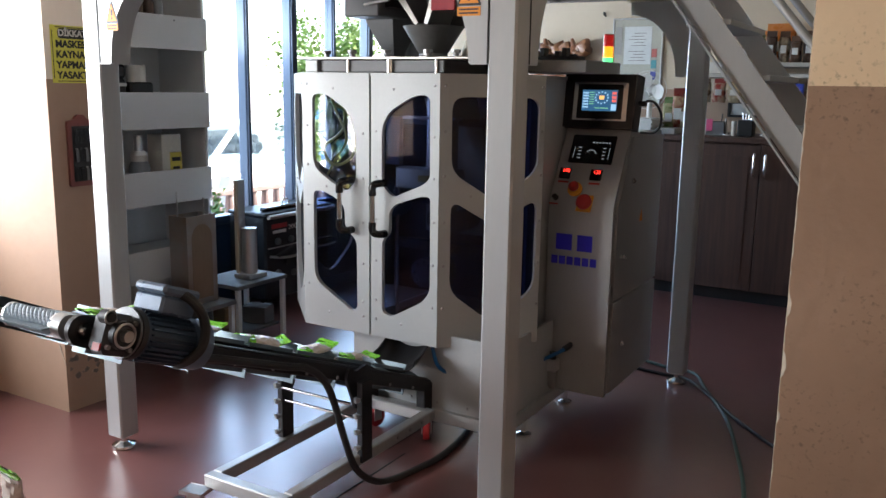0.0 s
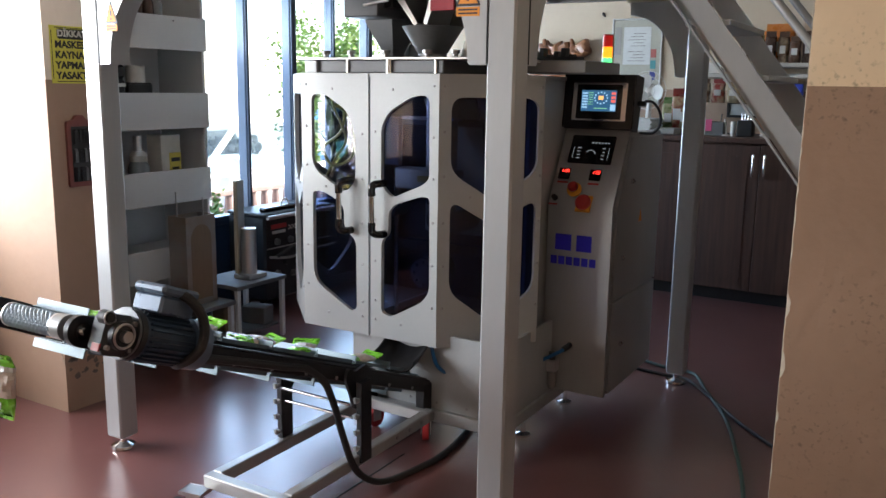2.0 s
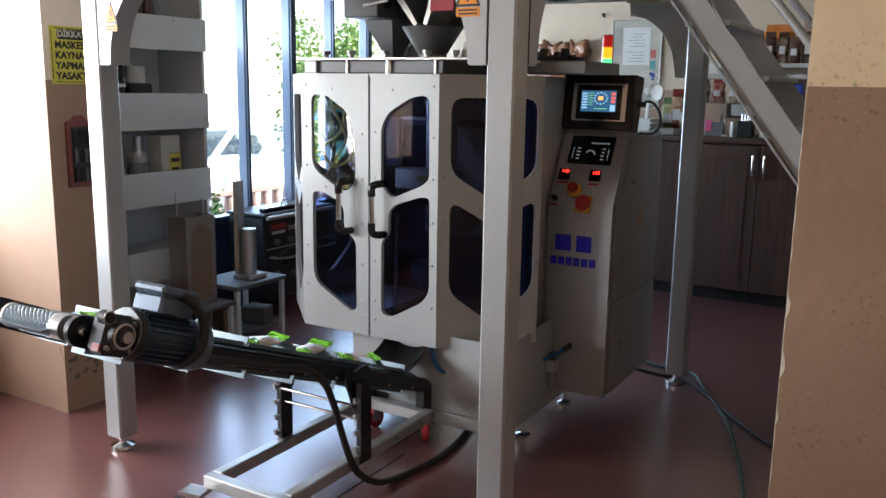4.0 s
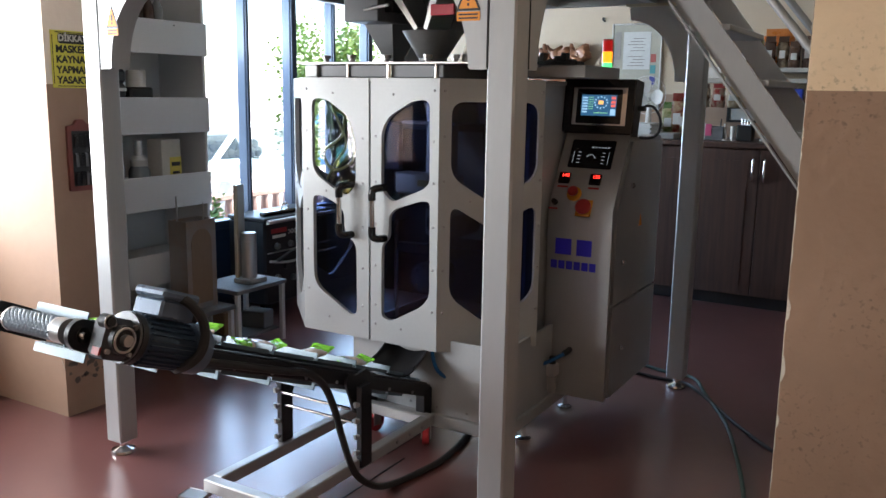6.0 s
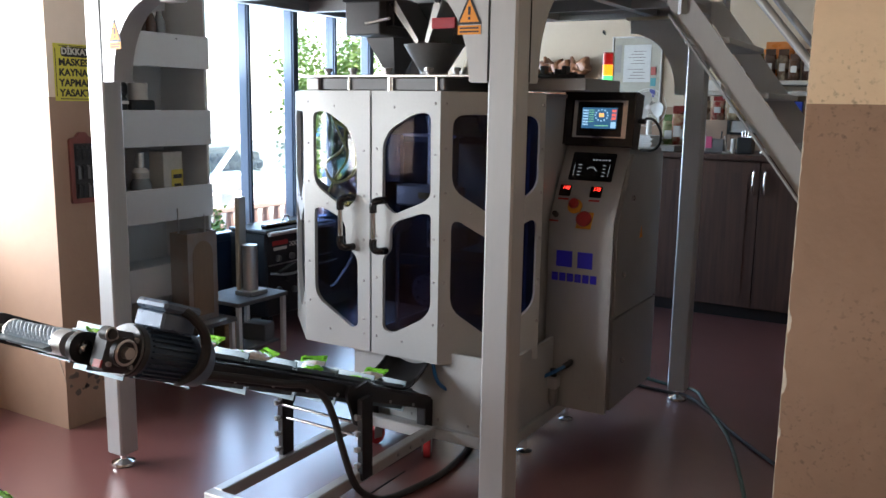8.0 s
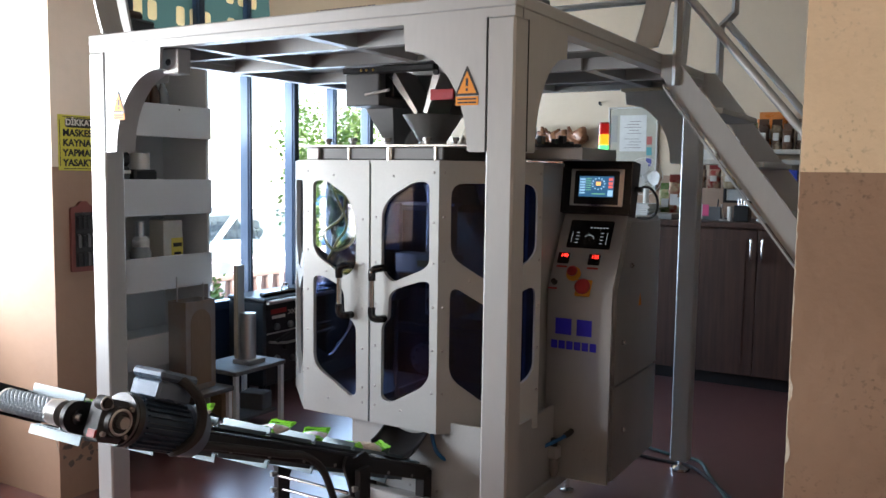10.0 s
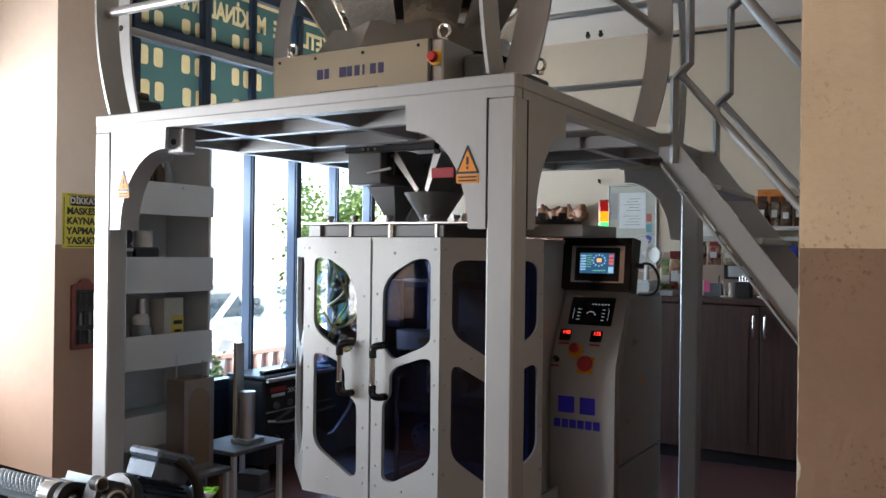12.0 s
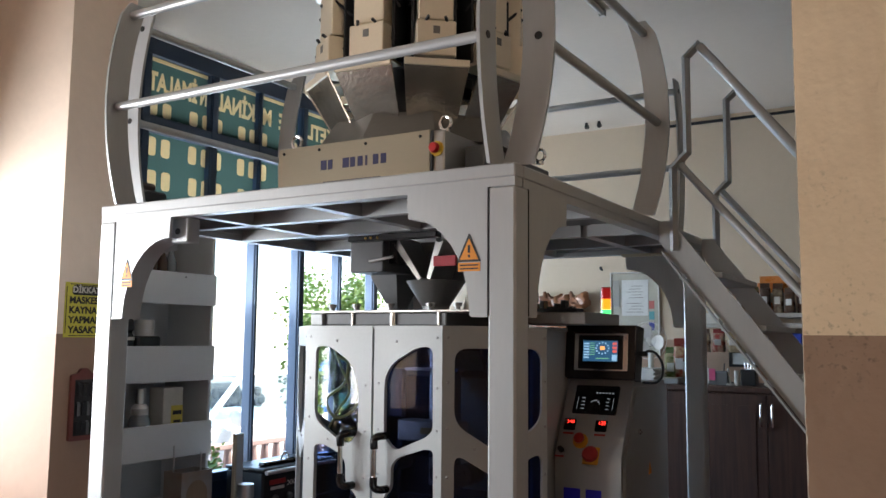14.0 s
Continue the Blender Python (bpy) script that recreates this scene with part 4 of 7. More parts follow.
def on_panel(bm):
    bm.transform(PM)
    return bm


DARK_RED = surface("dark_red_plastic", (0.36, 0.02, 0.02), 0.4)
YELLOW = surface("amber_plastic", (0.62, 0.27, 0.02), 0.45)
WHITE_INK = glow("lit_white_ink", (0.75, 0.85, 0.9), 0.06)
drv = part("drive_keypad", on_panel(prism(mesh(), rounded(-1.300, -1.120, 0.175, 0.297, 0.006), -0.004, 0.004, "y")), BLACK_GLOSS, cab, "black keypad with small lit marks")
bm = mesh()
for i in range(6):
    box(bm, -1.213 + i * 0.013, -1.2065 + i * 0.013, -0.0052, -0.004, 0.263, 0.268)
for i in range(4):
    box(bm, -1.268, -1.254, -0.0052, -0.004, 0.196 + i * 0.015, 0.1985 + i * 0.015)
    box(bm, -1.166, -1.154, -0.0052, -0.004, 0.196 + i * 0.015, 0.1985 + i * 0.015)
box(bm, -1.2845, -1.2832, -0.0052, -0.004, 0.195, 0.245)
box(bm, -1.1395, -1.1382, -0.0052, -0.004, 0.195, 0.245)
for k in range(7):
    a = radians(20 + 20 * k)
    box(bm, -1.212 + 0.02 * math.cos(a) - 0.002, -1.212 + 0.02 * math.cos(a) + 0.002, -0.0052, -0.004, 0.213 + 0.02 * math.sin(a) - 0.002, 0.213 + 0.02 * math.sin(a) + 0.002)
tagged(part("lit_marks", on_panel(bm), WHITE_INK, drv, "small lit white symbols"), kind="stuff")
RED_LED = glow("red_led_digits", (1.0, 0.03, 0.02), 0.9)


def digits(text, size, place, m, material, parent, name, extrude=0.0004, label="", mirror=False, align="CENTER", bold=0.0, width=0.0):
    """Writing as a mesh; width: the length that the word is fitted to."""
    cu = bpy.data.curves.new(name, "FONT")
    cu.body, cu.size, cu.align_x, cu.align_y, cu.extrude = text, size, align, "CENTER", extrude
    cu.offset = bold
    ob = bpy.data.objects.new(name, cu)
    me = bpy.data.meshes.new_from_object(ob)
    bpy.data.objects.remove(ob)
    bm = mesh()
    bm.from_mesh(me)
    if width:
        xs = [v.co.x for v in bm.verts]
        bm.transform(Matrix.Diagonal((width / (max(xs) - min(xs)), 1, 1, 1)))
    if mirror:
        bm.transform(Matrix.Diagonal((-1, 1, 1, 1)))
    bm.transform(m @ Matrix.Translation(place) @ Matrix.Rotation(radians(90), 4, "X"))
    return part(name, bm, material, parent, label, smooth=0)


for x, txt in ((-1.300, "140"), (-1.172, "135")):
    c = part("temperature_gauge", on_panel(box(mesh(), x - 0.024, x + 0.024, -0.006, 0.004, 0.105, 0.152, 0.003)), BLACK_GLOSS, cab, "black gauge with red lit digits")
    digits(txt, 0.021, (x + 0.004, -0.0066, 0.138), PM, RED_LED, c, "digit_display")
    part("red_caption", on_panel(box(mesh(), x - 0.022, x + 0.022, -0.0012, 0.002, 0.088, 0.096)), DARK_RED, cab)
st = part("stop_collar", on_panel(rod(mesh(), (-1.243, 0.002, 0.062), (-1.243, -0.006, 0.062), 0.030, n=20)), YELLOW, cab, "yellow collar of the stop button")
part("stop_knob", on_panel(lathe(mesh(), [(0.012, 0.0), (0.02, 0.012), (0.021, 0.022), (0.014, 0.03), (0.0, 0.031)], None, 18, Matrix.Translation((-1.243, -0.006, 0.066)) @ pose(0, 0, 0, 90))), DARK_RED, st, "red mushroom stop knob")
sw = part("switch_plate", on_panel(box(mesh(), -1.222, -1.160, -0.005, 0.003, -0.028, 0.042, 0.003)), YELLOW, cab, "yellow plate of the main switch")
part("rotary_switch", on_panel(lathe(mesh(), [(0.031, 0.0), (0.031, 0.01), (0.024, 0.016), (0.0, 0.017)], None, 20, Matrix.Translation((-1.193, -0.005, 0.010)) @ pose(0, 0, 0, 90))), DARK_RED, sw, "red rotary main switch")
part("selector_knob", on_panel(rod(mesh(), (-1.315, 0.0, 0.022), (-1.315, -0.018, 0.022), 0.012, 0.010)), BLACK, cab)
part("red_caption", on_panel(box(mesh(), -1.337, -1.300, -0.0012, 0.002, -0.006, 0.000)), DARK_RED, cab)
# the maker's mark as plain blue bars
INK_BLUE = surface("blue_printed_ink", (0.02, 0.015, 0.55), 0.45, 0, 0.05)
for x0, x1, z0, z1 in ((-1.305, -1.232, 0.722, 0.786), (-1.216, -1.148, 0.722, 0.786), (-1.322, -1.128, 0.664, 0.697)):
    n = 1 if x1 - x0 < 0.1 else 6
    w = (x1 - x0) / n
    for i in range(n):
        part("printed_mark", box(mesh(), x0 + i * w + 0.003, x0 + (i + 1) * w - 0.003, KY - 0.0075, KY - 0.0058, z0, z1), INK_BLUE, cab, "blue printed maker's mark")
bm = mesh()
for x, z in ((-1.17, 0.27), (-1.14, 0.27), (-1.17, 0.20), (-1.14, 0.20), (-1.16, 0.235)):
    ball(bm, (x, KY - 0.006, z), 0.004, (1, 0.5, 1), 8)
tagged(part("screws", bm, RIVET, cab), kind="stuff")
# operator screen on top
TM = Matrix.Translation((0, 3.235, 1.192)) @ Matrix.Rotation(radians(-7), 4, "X")
hmi = thing("operator_screen", (-1.2, 3.3, 1.19), "black boxed touch screen with steel bezel on the cabinet", "touch screen")


def on_hmi(bm):
    bm.transform(TM)
    return bm


bx = part("housing", on_hmi(prism(mesh(), [(-1.345, 0.0), (-1.068, 0.0), (-1.060, 0.215), (-1.353, 0.215)], 0.0, 0.09, "y")), BLACK, hmi)
part("lip", on_hmi(prism(mesh(), rounded(-1.353, -1.062, 0.004, 0.213, 0.004), -0.012, 0.0, "y", holes=[rounded(-1.318, -1.088, 0.03, 0.185, 0.004)])), BLACK_GLOSS, hmi)
part("bezel", on_hmi(prism(mesh(), rounded(-1.314, -1.092, 0.034, 0.181, 0.003), -0.006, -0.001, "y")), CHROME, hmi, "bright steel bezel")
part("screen_frame", on_hmi(prism(mesh(), rounded(-1.296, -1.112, 0.040, 0.174, 0.004), -0.010, -0.006, "y")), BLACK_GLOSS, hmi)
scr = part("display", on_hmi(box(mesh(), -1.276, -1.132, -0.0108, -0.010, 0.070, 0.152)), glow("lit_blue_display", (0.03, 0.11, 0.22), 0.22), hmi, "lit blue touch display")
bm, bm2, bm3, bm4 = mesh(), mesh(), mesh(), mesh()
for i in range(6):
    box(bm, -1.273, -1.250, -0.0114, -0.0108, 0.082 + i * 0.011, 0.088 + i * 0.011)
    box(bm2, -1.247, -1.226, -0.0114, -0.0108, 0.096 + i * 0.009, 0.0985 + i * 0.009)
for k in range(12):
    a = 2 * math.pi * k / 12
    box(bm, -1.195 + 0.026 * math.cos(a) - 0.003, -1.195 + 0.026 * math.cos(a) + 0.003, -0.0114, -0.0108, 0.122 + 0.022 * math.sin(a) - 0.003, 0.122 + 0.022 * math.sin(a) + 0.003)
box(bm3, -1.205, -1.185, -0.0116, -0.0108, 0.115, 0.130)
for z in (0.140, 0.124, 0.110):
    box(bm4, -1.153, -1.135, -0.0114, -0.0108, z - 0.005, z + 0.005)
box(bm, -1.155, -1.134, -0.0114, -0.0108, 0.073, 0.097)
box(bm2, -1.222, -1.165, -0.0114, -0.0108, 0.080, 0.083)
tagged(part("screen_tiles", on_hmi(bm), glow("lit_pale_tiles", (0.35, 0.6, 0.85), 0.22), scr), kind="stuff")
part("screen_text_bars", on_hmi(bm2), glow("lit_green_bars", (0.3, 0.75, 0.4), 0.18), scr)
part("screen_centre", on_hmi(bm3), glow("lit_orange_field", (1.0, 0.45, 0.15), 0.3), scr)
part("screen_keys", on_hmi(bm4), glow("lit_red_keys", (0.9, 0.15, 0.12), 0.22), scr)
plug = part("data_plug", on_hmi(box(mesh(), -1.062, -1.03, 0.03, 0.055, 0.098, 0.118, 0.004)), BLACK, hmi)
cable = single("screen_cable", sweep(mesh(), [(-1.032, 3.285, 1.305), (-1.0, 3.29, 1.30), (-0.975, 3.30, 1.26), (-0.978, 3.31, 1.21), (-1.01, 3.33, 1.182), (-1.07, 3.36, 1.179)], 0.0052), BLACK, "thin black cable looping from the touch screen", "cable")
# signal tower
tower = thing("signal_tower", (-1.305, 3.58, 1.18), "stacked red, amber and green signal lamp", "signal lamp")
part("pole", rod(mesh(), (-1.303, 3.58, 1.178), (-1.303, 3.58, 1.40), 0.009), ALUMINIUM, tower)
part("socket", rod(mesh(), (-1.303, 3.58, 1.385), (-1.303, 3.58, 1.434), 0.0205, n=20), BLACK, tower)
for z, c, base, s in ((1.435, (0.10, 1.0, 0.25), (0.02, 0.30, 0.06), 0.35), (1.481, (1.0, 0.24, 0.01), (0.5, 0.12, 0.01), 0.5), (1.527, (1.0, 0.02, 0.02), (0.35, 0.015, 0.01), 0.06)):
    part("lamp_segment", lathe(mesh(), [(0.0, z), (0.021, z), (0.0215, z + 0.004), (0.0215, z + 0.041), (0.021, z + 0.045), (0.0, z + 0.045)], (-1.303, 3.58, 0), 20), glow("signal_" + str(round(z * 1000)), c, s, base), tower)
part("cap", rod(mesh(), (-1.303, 3.58, 1.5725), (-1.303, 3.58, 1.578), 0.0205, n=20), DARK_RED, tower)
# air service on the cabinet front
HOSE_BLUE = surface("blue_air_hose", (0.01, 0.12, 0.33), 0.35)
single("air_hose", sweep(mesh(), [(-1.223, 3.085, 0.335), (-1.25, 3.04, 0.315), (-1.33, 3.0, 0.27), (-1.40, 2.86, 0.255), (-1.50, 2.72, 0.26), (-1.57, 2.645, 0.31), (-1.60, 2.64, 0.42)], 0.0075), HOSE_BLUE, "blue pneumatic hose from the cabinet to the machine", "hose")
reg = thing("air_regulator", (-1.285, 3.06, 0.15), "small steel air regulator with bowl on the cabinet", "regulator")
part("regulator_body", box(mesh(), -1.305, -1.262, 3.045, 3.093, 0.225, 0.275, 0.006), ALUMINIUM, reg)
part("bowl", lathe(mesh(), [(0.0, 0.15), (0.012, 0.152), (0.019, 0.17), (0.02, 0.224), (0.0, 0.2245)], (-1.284, 3.067, 0), 16), surface("grey_plastic_bowl", (0.25, 0.25, 0.24), 0.3), reg)
part("regulator_knob", rod(mesh(), (-1.284, 3.067, 0.2755), (-1.284, 3.067, 0.305), 0.014), BLACK, reg)
part("socket_elbow", sweep(mesh(), [(-1.223, 3.094, 0.338), (-1.223, 3.08, 0.336), (-1.236, 3.06, 0.325)], 0.012), BLACK, reg)

# ---- window wall ----
YW0, YW1 = 3.0, YB
window = thing("window_1", (XL, 4.6, 0), "tall dark blue aluminium window wall with clear panes", "window", kind="structure")
part("lower_panel", box(mesh(), XL - 0.05, XL - 0.01, YW0, YW1, 0.0, 0.515), WINDOW_BLUE, window, "dark blue panel below the panes")
mulls = [(3.03, 0.06), (3.53, 0.06), (3.92, 0.034), (4.345, 0.06), (4.765, 0.034), (5.19, 0.06), (5.61, 0.034), (6.03, 0.06)]
rails = [(0.515, 0.565), (1.94, 2.03), (2.455, 2.545), (2.885, 2.985)]
for y, w in mulls:
    bm = mesh()
    box(bm, XL - 0.07, XL, y - w / 2, y + w / 2, 0.565, 2.885, 0.004)
    box(bm, XL, XL + 0.012, y - w / 2 + 0.006, y + w / 2 - 0.006, 0.565, 2.885, 0.003)
    part("mullion", bm, WINDOW_BLUE, window)
for z0, z1 in rails:
    part("transom", box(mesh(), XL - 0.0695, XL + 0.006, YW0, YW1, z0, z1, 0.003), WINDOW_BLUE, window)
part("head_trim", box(mesh(), XL - 0.2, XL + 0.03, YW0, YW1, 2.985, ZC), CEILING, window)
for (y0, w0), (y1, w1) in zip(mulls, mulls[1:]):
    for (a, z0), (z1, b) in zip(rails, rails[1:]):
        p = part("pane", box(mesh(), XL - 0.042, XL - 0.036, y0 + w0 / 2, y1 - w1 / 2, z0, z1), PANE, window)
        p.visible_shadow = False


def film(name, colour):
    """Printed film on the glass, lit through by the sky and an added lamp."""
    m, n, l, b = nodes_of(name)
    n.remove(b)
    tr, df, mx = n.new("ShaderNodeBsdfTranslucent"), n.new("ShaderNodeBsdfDiffuse"), n.new("ShaderNodeMixShader")
    tex = n.new("ShaderNodeTexNoise")
    tex.inputs["Scale"].default_value = 3.0
    mr = n.new("ShaderNodeMapRange")
    mr.inputs["To Min"].default_value, mr.inputs["To Max"].default_value = 0.88, 1.1
    mul = n.new("ShaderNodeMix")
    mul.data_type, mul.blend_type = "RGBA", "MULTIPLY"
    mul.inputs["Factor"].default_value = 1
    mul.inputs["A"].default_value = (*colour, 1)
    l.new(tex.outputs["Fac"], mr.inputs["Value"])
    l.new(mr.outputs[0], mul.inputs["B"])
    for s in (tr, df):
        l.new(mul.outputs["Result"], s.inputs[0])
    mx.inputs[0].default_value = 0.35
    l.new(tr.outputs[0], mx.inputs[1])
    l.new(df.outputs[0], mx.inputs[2])
    l.new(mx.outputs[0], n["Material Output"].inputs[0])
    return m


TEAL, CREAM = film("teal_banner_film", (0.046, 0.078, 0.068)), film("cream_banner_ink", (0.78, 0.66, 0.46))
banner = thing("shop_banner", (XL - 0.03, 4.1, 2.05), "teal printed window film with cream lettering seen from behind", "banner")
for (y0, w0), (y1, w1) in zip(mulls[:6], mulls[1:6]):
    for z0, z1 in ((2.03, 2.455), (2.545, 2.885)):
        sheet = part("film_sheet", box(mesh(), XL - 0.0355, XL - 0.0335, y0 + w0 / 2 + 0.001, y1 - w1 / 2 - 0.001, z0, z1), TEAL, banner)
        sheet.visible_shadow = False
        if z0 > 2.5:
            part("film_border", box(mesh(), XL - 0.0333, XL - 0.0325, y0 + w0 / 2 + 0.001, y1 - w1 / 2 - 0.001, 2.862, 2.884), CREAM, sheet)
TURN = Matrix.Translation((XL - 0.031, 0, 0)) @ Matrix.Rotation(radians(-90), 4, "Z")
for word, y, w in (("İMALAT", 3.245, 0.35), ("N", 3.468, 0.05), ("MAKİNAL", 3.815, 0.48), ("ME", 4.20, 0.15), ("PAKETLE", 4.60, 0.50)):
    digits(word, 0.145, (-y, 0, 2.745), TURN, CREAM, banner, "banner_word", label="cream lettering seen from behind", bold=0.006, width=w)
# the rows of numbers below stay plain bars
for z, h, y0, count in ((2.60, 0.085, 3.075, 17), (2.385, 0.105, 3.075, 17), (2.20, 0.105, 3.085, 17)):
    for i in range(count):
        y = y0 + i * 0.098
        if i % 4 != 2:
            part("banner_bar", prism(mesh(), rounded(y, y + 0.062, z - h / 2, z + h / 2, 0.018, 3), XL - 0.0332, XL - 0.0322, "x"), CREAM, banner)

# ---- shelf unit by the pillar ----
shelf = thing("shelf_unit", (-3.5, 2.94, 0), "tall white shelf unit with deep front boards, half full", "shelf")
SX, SY0, SY1 = -3.335, 2.42, 3.245
part("side_panel", box(mesh(), -3.685, SX - 0.018, SY1 - 0.018, SY1, 0, 1.98, 0.002), SHELF_WHITE, shelf)
part("side_panel", box(mesh(), -3.685, SX - 0.018, SY0, SY0 + 0.018, 0, 1.98, 0.002), SHELF_WHITE, shelf)
part("back_panel", box(mesh(), -3.688, -3.68, SY0 + 0.0185, SY1 - 0.0185, 0.05, 1.975), SHELF_WHITE, shelf)
part("top_board", box(mesh(), -3.685, SX - 0.018, SY0, SY1, 1.981, 1.999, 0.002), SHELF_WHITE, shelf)
for z0, z1 in ((1.505, 1.667), (1.12, 1.297), (0.747, 0.915), (0.37, 0.53)):
    part("front_board", box(mesh(), SX - 0.0175, SX, SY0, SY1, z0, z1, 0.002), SHELF_WHITE, shelf)
    part("shelf_board", box(mesh(), -3.679, SX - 0.018, SY0 + 0.019, SY1 - 0.019, z1 - 0.055, z1 - 0.037), SHELF_WHITE, shelf)
bm = rod(mesh(), (SX, 3.03, 1.645), (SX + 0.002, 3.03, 1.645), 0.004, n=8)
part("screw_hole", bm, BLACK, shelf)


def bottle(name, x, y, z, r, h, mat, capmat, label, neck=0.45):
    b = thing(name, (x, y, z), label, "bottle", "bottles on the shelves")
    part("bottle_body", lathe(mesh(), [(0.0, 0.0), (r, 0.0), (r, h * 0.55), (r * neck, h * 0.78), (r * neck, h * 0.9), (0, h * 0.9)], (x, y, z), 18), mat, b)
    part("cap", lathe(mesh(), [(r * neck * 1.1, h * 0.901), (r * neck * 1.1, h), (0, h)], (x, y, z), 14), capmat, b)
    return b


BROWN_GLASS = surface("dark_brown_bottle", (0.06, 0.03, 0.02), 0.2)
CLEARISH = surface("grey_bottle", (0.22, 0.24, 0.25), 0.2)
GOLD_CAP = surface("yellow_cap", (0.65, 0.5, 0.12), 0.4)
WHITE_PL = surface("white_plastic_part", (0.62, 0.6, 0.56), 0.45)
for y, m in ((2.79, surface("red_label_bottle", (0.3, 0.05, 0.04), 0.3)), (2.90, BROWN_GLASS), (2.965, BROWN_GLASS), (3.02, CLEARISH)):
    bottle("bottle", -3.44, y, 1.6305, 0.03, 0.17, m, GOLD_CAP, "small dark bottle with yellow cap on a shelf")
tin = thing("paint_box", (-3.42, 3.0, 0.879), "white and yellow cardboard box on a shelf", "box")
part("carton", box(mesh(), -3.475, -3.37, 2.95, 3.075, 0.8785, 1.09, 0.003), surface("off_white_card", (0.52, 0.50, 0.44), 0.6), tin)
part("printed_band", box(mesh(), -3.3695, -3.3685, 2.999, 3.0745, 0.885, 1.0), surface("yellow_print", (0.62, 0.50, 0.08), 0.5), tin, "yellow printed face")
part("print_bar", box(mesh(), -3.3682, -3.3672, 3.01, 3.065, 0.955, 0.975), BLACK, tin)
part("print_bar", box(mesh(), -3.3682, -3.3672, 3.015, 3.06, 0.915, 0.928), BLACK, tin)
sp = thing("spray_bottle", (-3.42, 2.85, 0.879), "grey steel flask with pale collar on a shelf", "flask")
part("flask", lathe(mesh(), [(0.0, 0), (0.052, 0), (0.052, 0.06), (0.03, 0.10), (0.022, 0.12), (0, 0.12)], (-3.42, 2.85, 0.8785), 18), CLEARISH, sp)
part("collar", lathe(mesh(), [(0.04, 0.085), (0.042, 0.115), (0.03, 0.135), (0, 0.135)], (-3.42, 2.85, 0.8785), 18), WHITE_PL, sp)
part("lid", lathe(mesh(), [(0.023, 0.136), (0.023, 0.21), (0, 0.212)], (-3.42, 2.85, 0.8785), 16), ALUMINIUM, sp, "steel lid")
cup = thing("paper_roll", (-3.43, 2.86, 1.26), "white roll on a black stand on a shelf", "roll")
part("stand", box(mesh(), -3.49, -3.38, 2.79, 2.93, 1.2605, 1.345, 0.01), BLACK, cup)
part("roll", rod(mesh(), (-3.43, 2.865, 1.3455), (-3.43, 2.865, 1.425), 0.045, n=20), WHITE_PL, cup)
bag = thing("power_tool", (-3.42, 2.73, 1.26), "black hand tool lying on a shelf", "tool")
bm = box(mesh(), -3.47, -3.38, 2.67, 2.77, 1.2605, 1.36, 0.012)
box(bm, -3.45, -3.40, 2.70, 2.79, 1.36, 1.43, 0.015)
part("tool_body", bm, BLACK, bag)
part("label_strip", box(mesh(), -3.379, -3.378, 2.70, 2.765, 1.325, 1.34), WHITE_PL, bag)
hat = thing("tool_case", (-3.5, 2.95, 2.0), "dark case on top of the shelf unit", "case")
bm = box(mesh(), -3.62, -3.40, 2.68, 2.95, 2.0, 2.07, 0.012)
part("case_body", bm, BLACK, hat)
bm = box(mesh(), -3.58, -3.42, 2.75, 2.90, 2.0705, 2.11, 0.015)
part("case_lid", bm, surface("dark_brown_leather", (0.06, 0.035, 0.025), 0.55), hat)

# ---- warning sign and tool rack on the pillar ----
SIGN_Y = surface("yellow_sign_sheet", (0.62, 0.56, 0.08), 0.45, 0, 0.05)
sign = thing("warning_sign", (-3.005, 2.235, 1.34), "yellow warning sign with black lettering on the pillar", "sign")
part("sign_sheet", box(mesh(), -3.0105, -3.0085, 2.118, 2.345, 1.338, 1.558, 0.001), SIGN_Y, sign)
SM = Matrix.Translation((-3.0075, 0, 0)) @ Matrix.Rotation(radians(90), 4, "Z")
INK = surface("black_sign_ink", (0.015, 0.015, 0.015), 0.5)
part("title_plate", prism(mesh(), rounded(2.15, 2.30, 1.508, 1.547, 0.012), -3.0084, -3.0074, "x"), INK, sign)
digits("DİKKAT !", 0.034, (2.224, -0.0012, 1.528), SM, WHITE_PL, sign, "title_lettering", bold=0.0012)
for i, row in enumerate(("MASKESİZ", "KAYNAK", "YAPMAK", "YASAKTIR")):
    digits(row, 0.038, (2.138, 0, 1.486 - i * 0.0395), SM, INK, sign, "lettering", align="LEFT", extrude=0.0005, bold=0.0014)
bm = mesh()
for y0, y1, z0, z1 in ((2.124, 2.127, 1.355, 1.54), (2.336, 2.339, 1.355, 1.54), (2.14, 2.325, 1.549, 1.552), (2.14, 2.325, 1.344, 1.347)):
    box(bm, -3.0084, -3.0078, y0, y1, z0, z1)
part("border", bm, INK, sign)
rack = thing("tool_rack", (-3.0, 2.22, 0.93), "reddish wooden key rack with hanging dark keys on the pillar", "key rack")
WOOD_RED = surface("reddish_wood", (0.19, 0.055, 0.045), 0.5, 0, 0.2, 4, 40, 0.05, stretch=(1, 1, 0.3))
bm = prism(mesh(), soft_polygon([(2.16, 0.93), (2.28, 0.93), (2.28, 1.195), (2.25, 1.195), (2.235, 1.215), (2.205, 1.215), (2.19, 1.195), (2.16, 1.19)], 0.008, 3), -3.0115, -2.998, "x")
part("backboard", bm, WOOD_RED, rack)
part("dark_inlay", box(mesh(), -2.9979, -2.9965, 2.177, 2.272, 0.95, 1.17), BLACK, rack)
rng = random.Random(5)
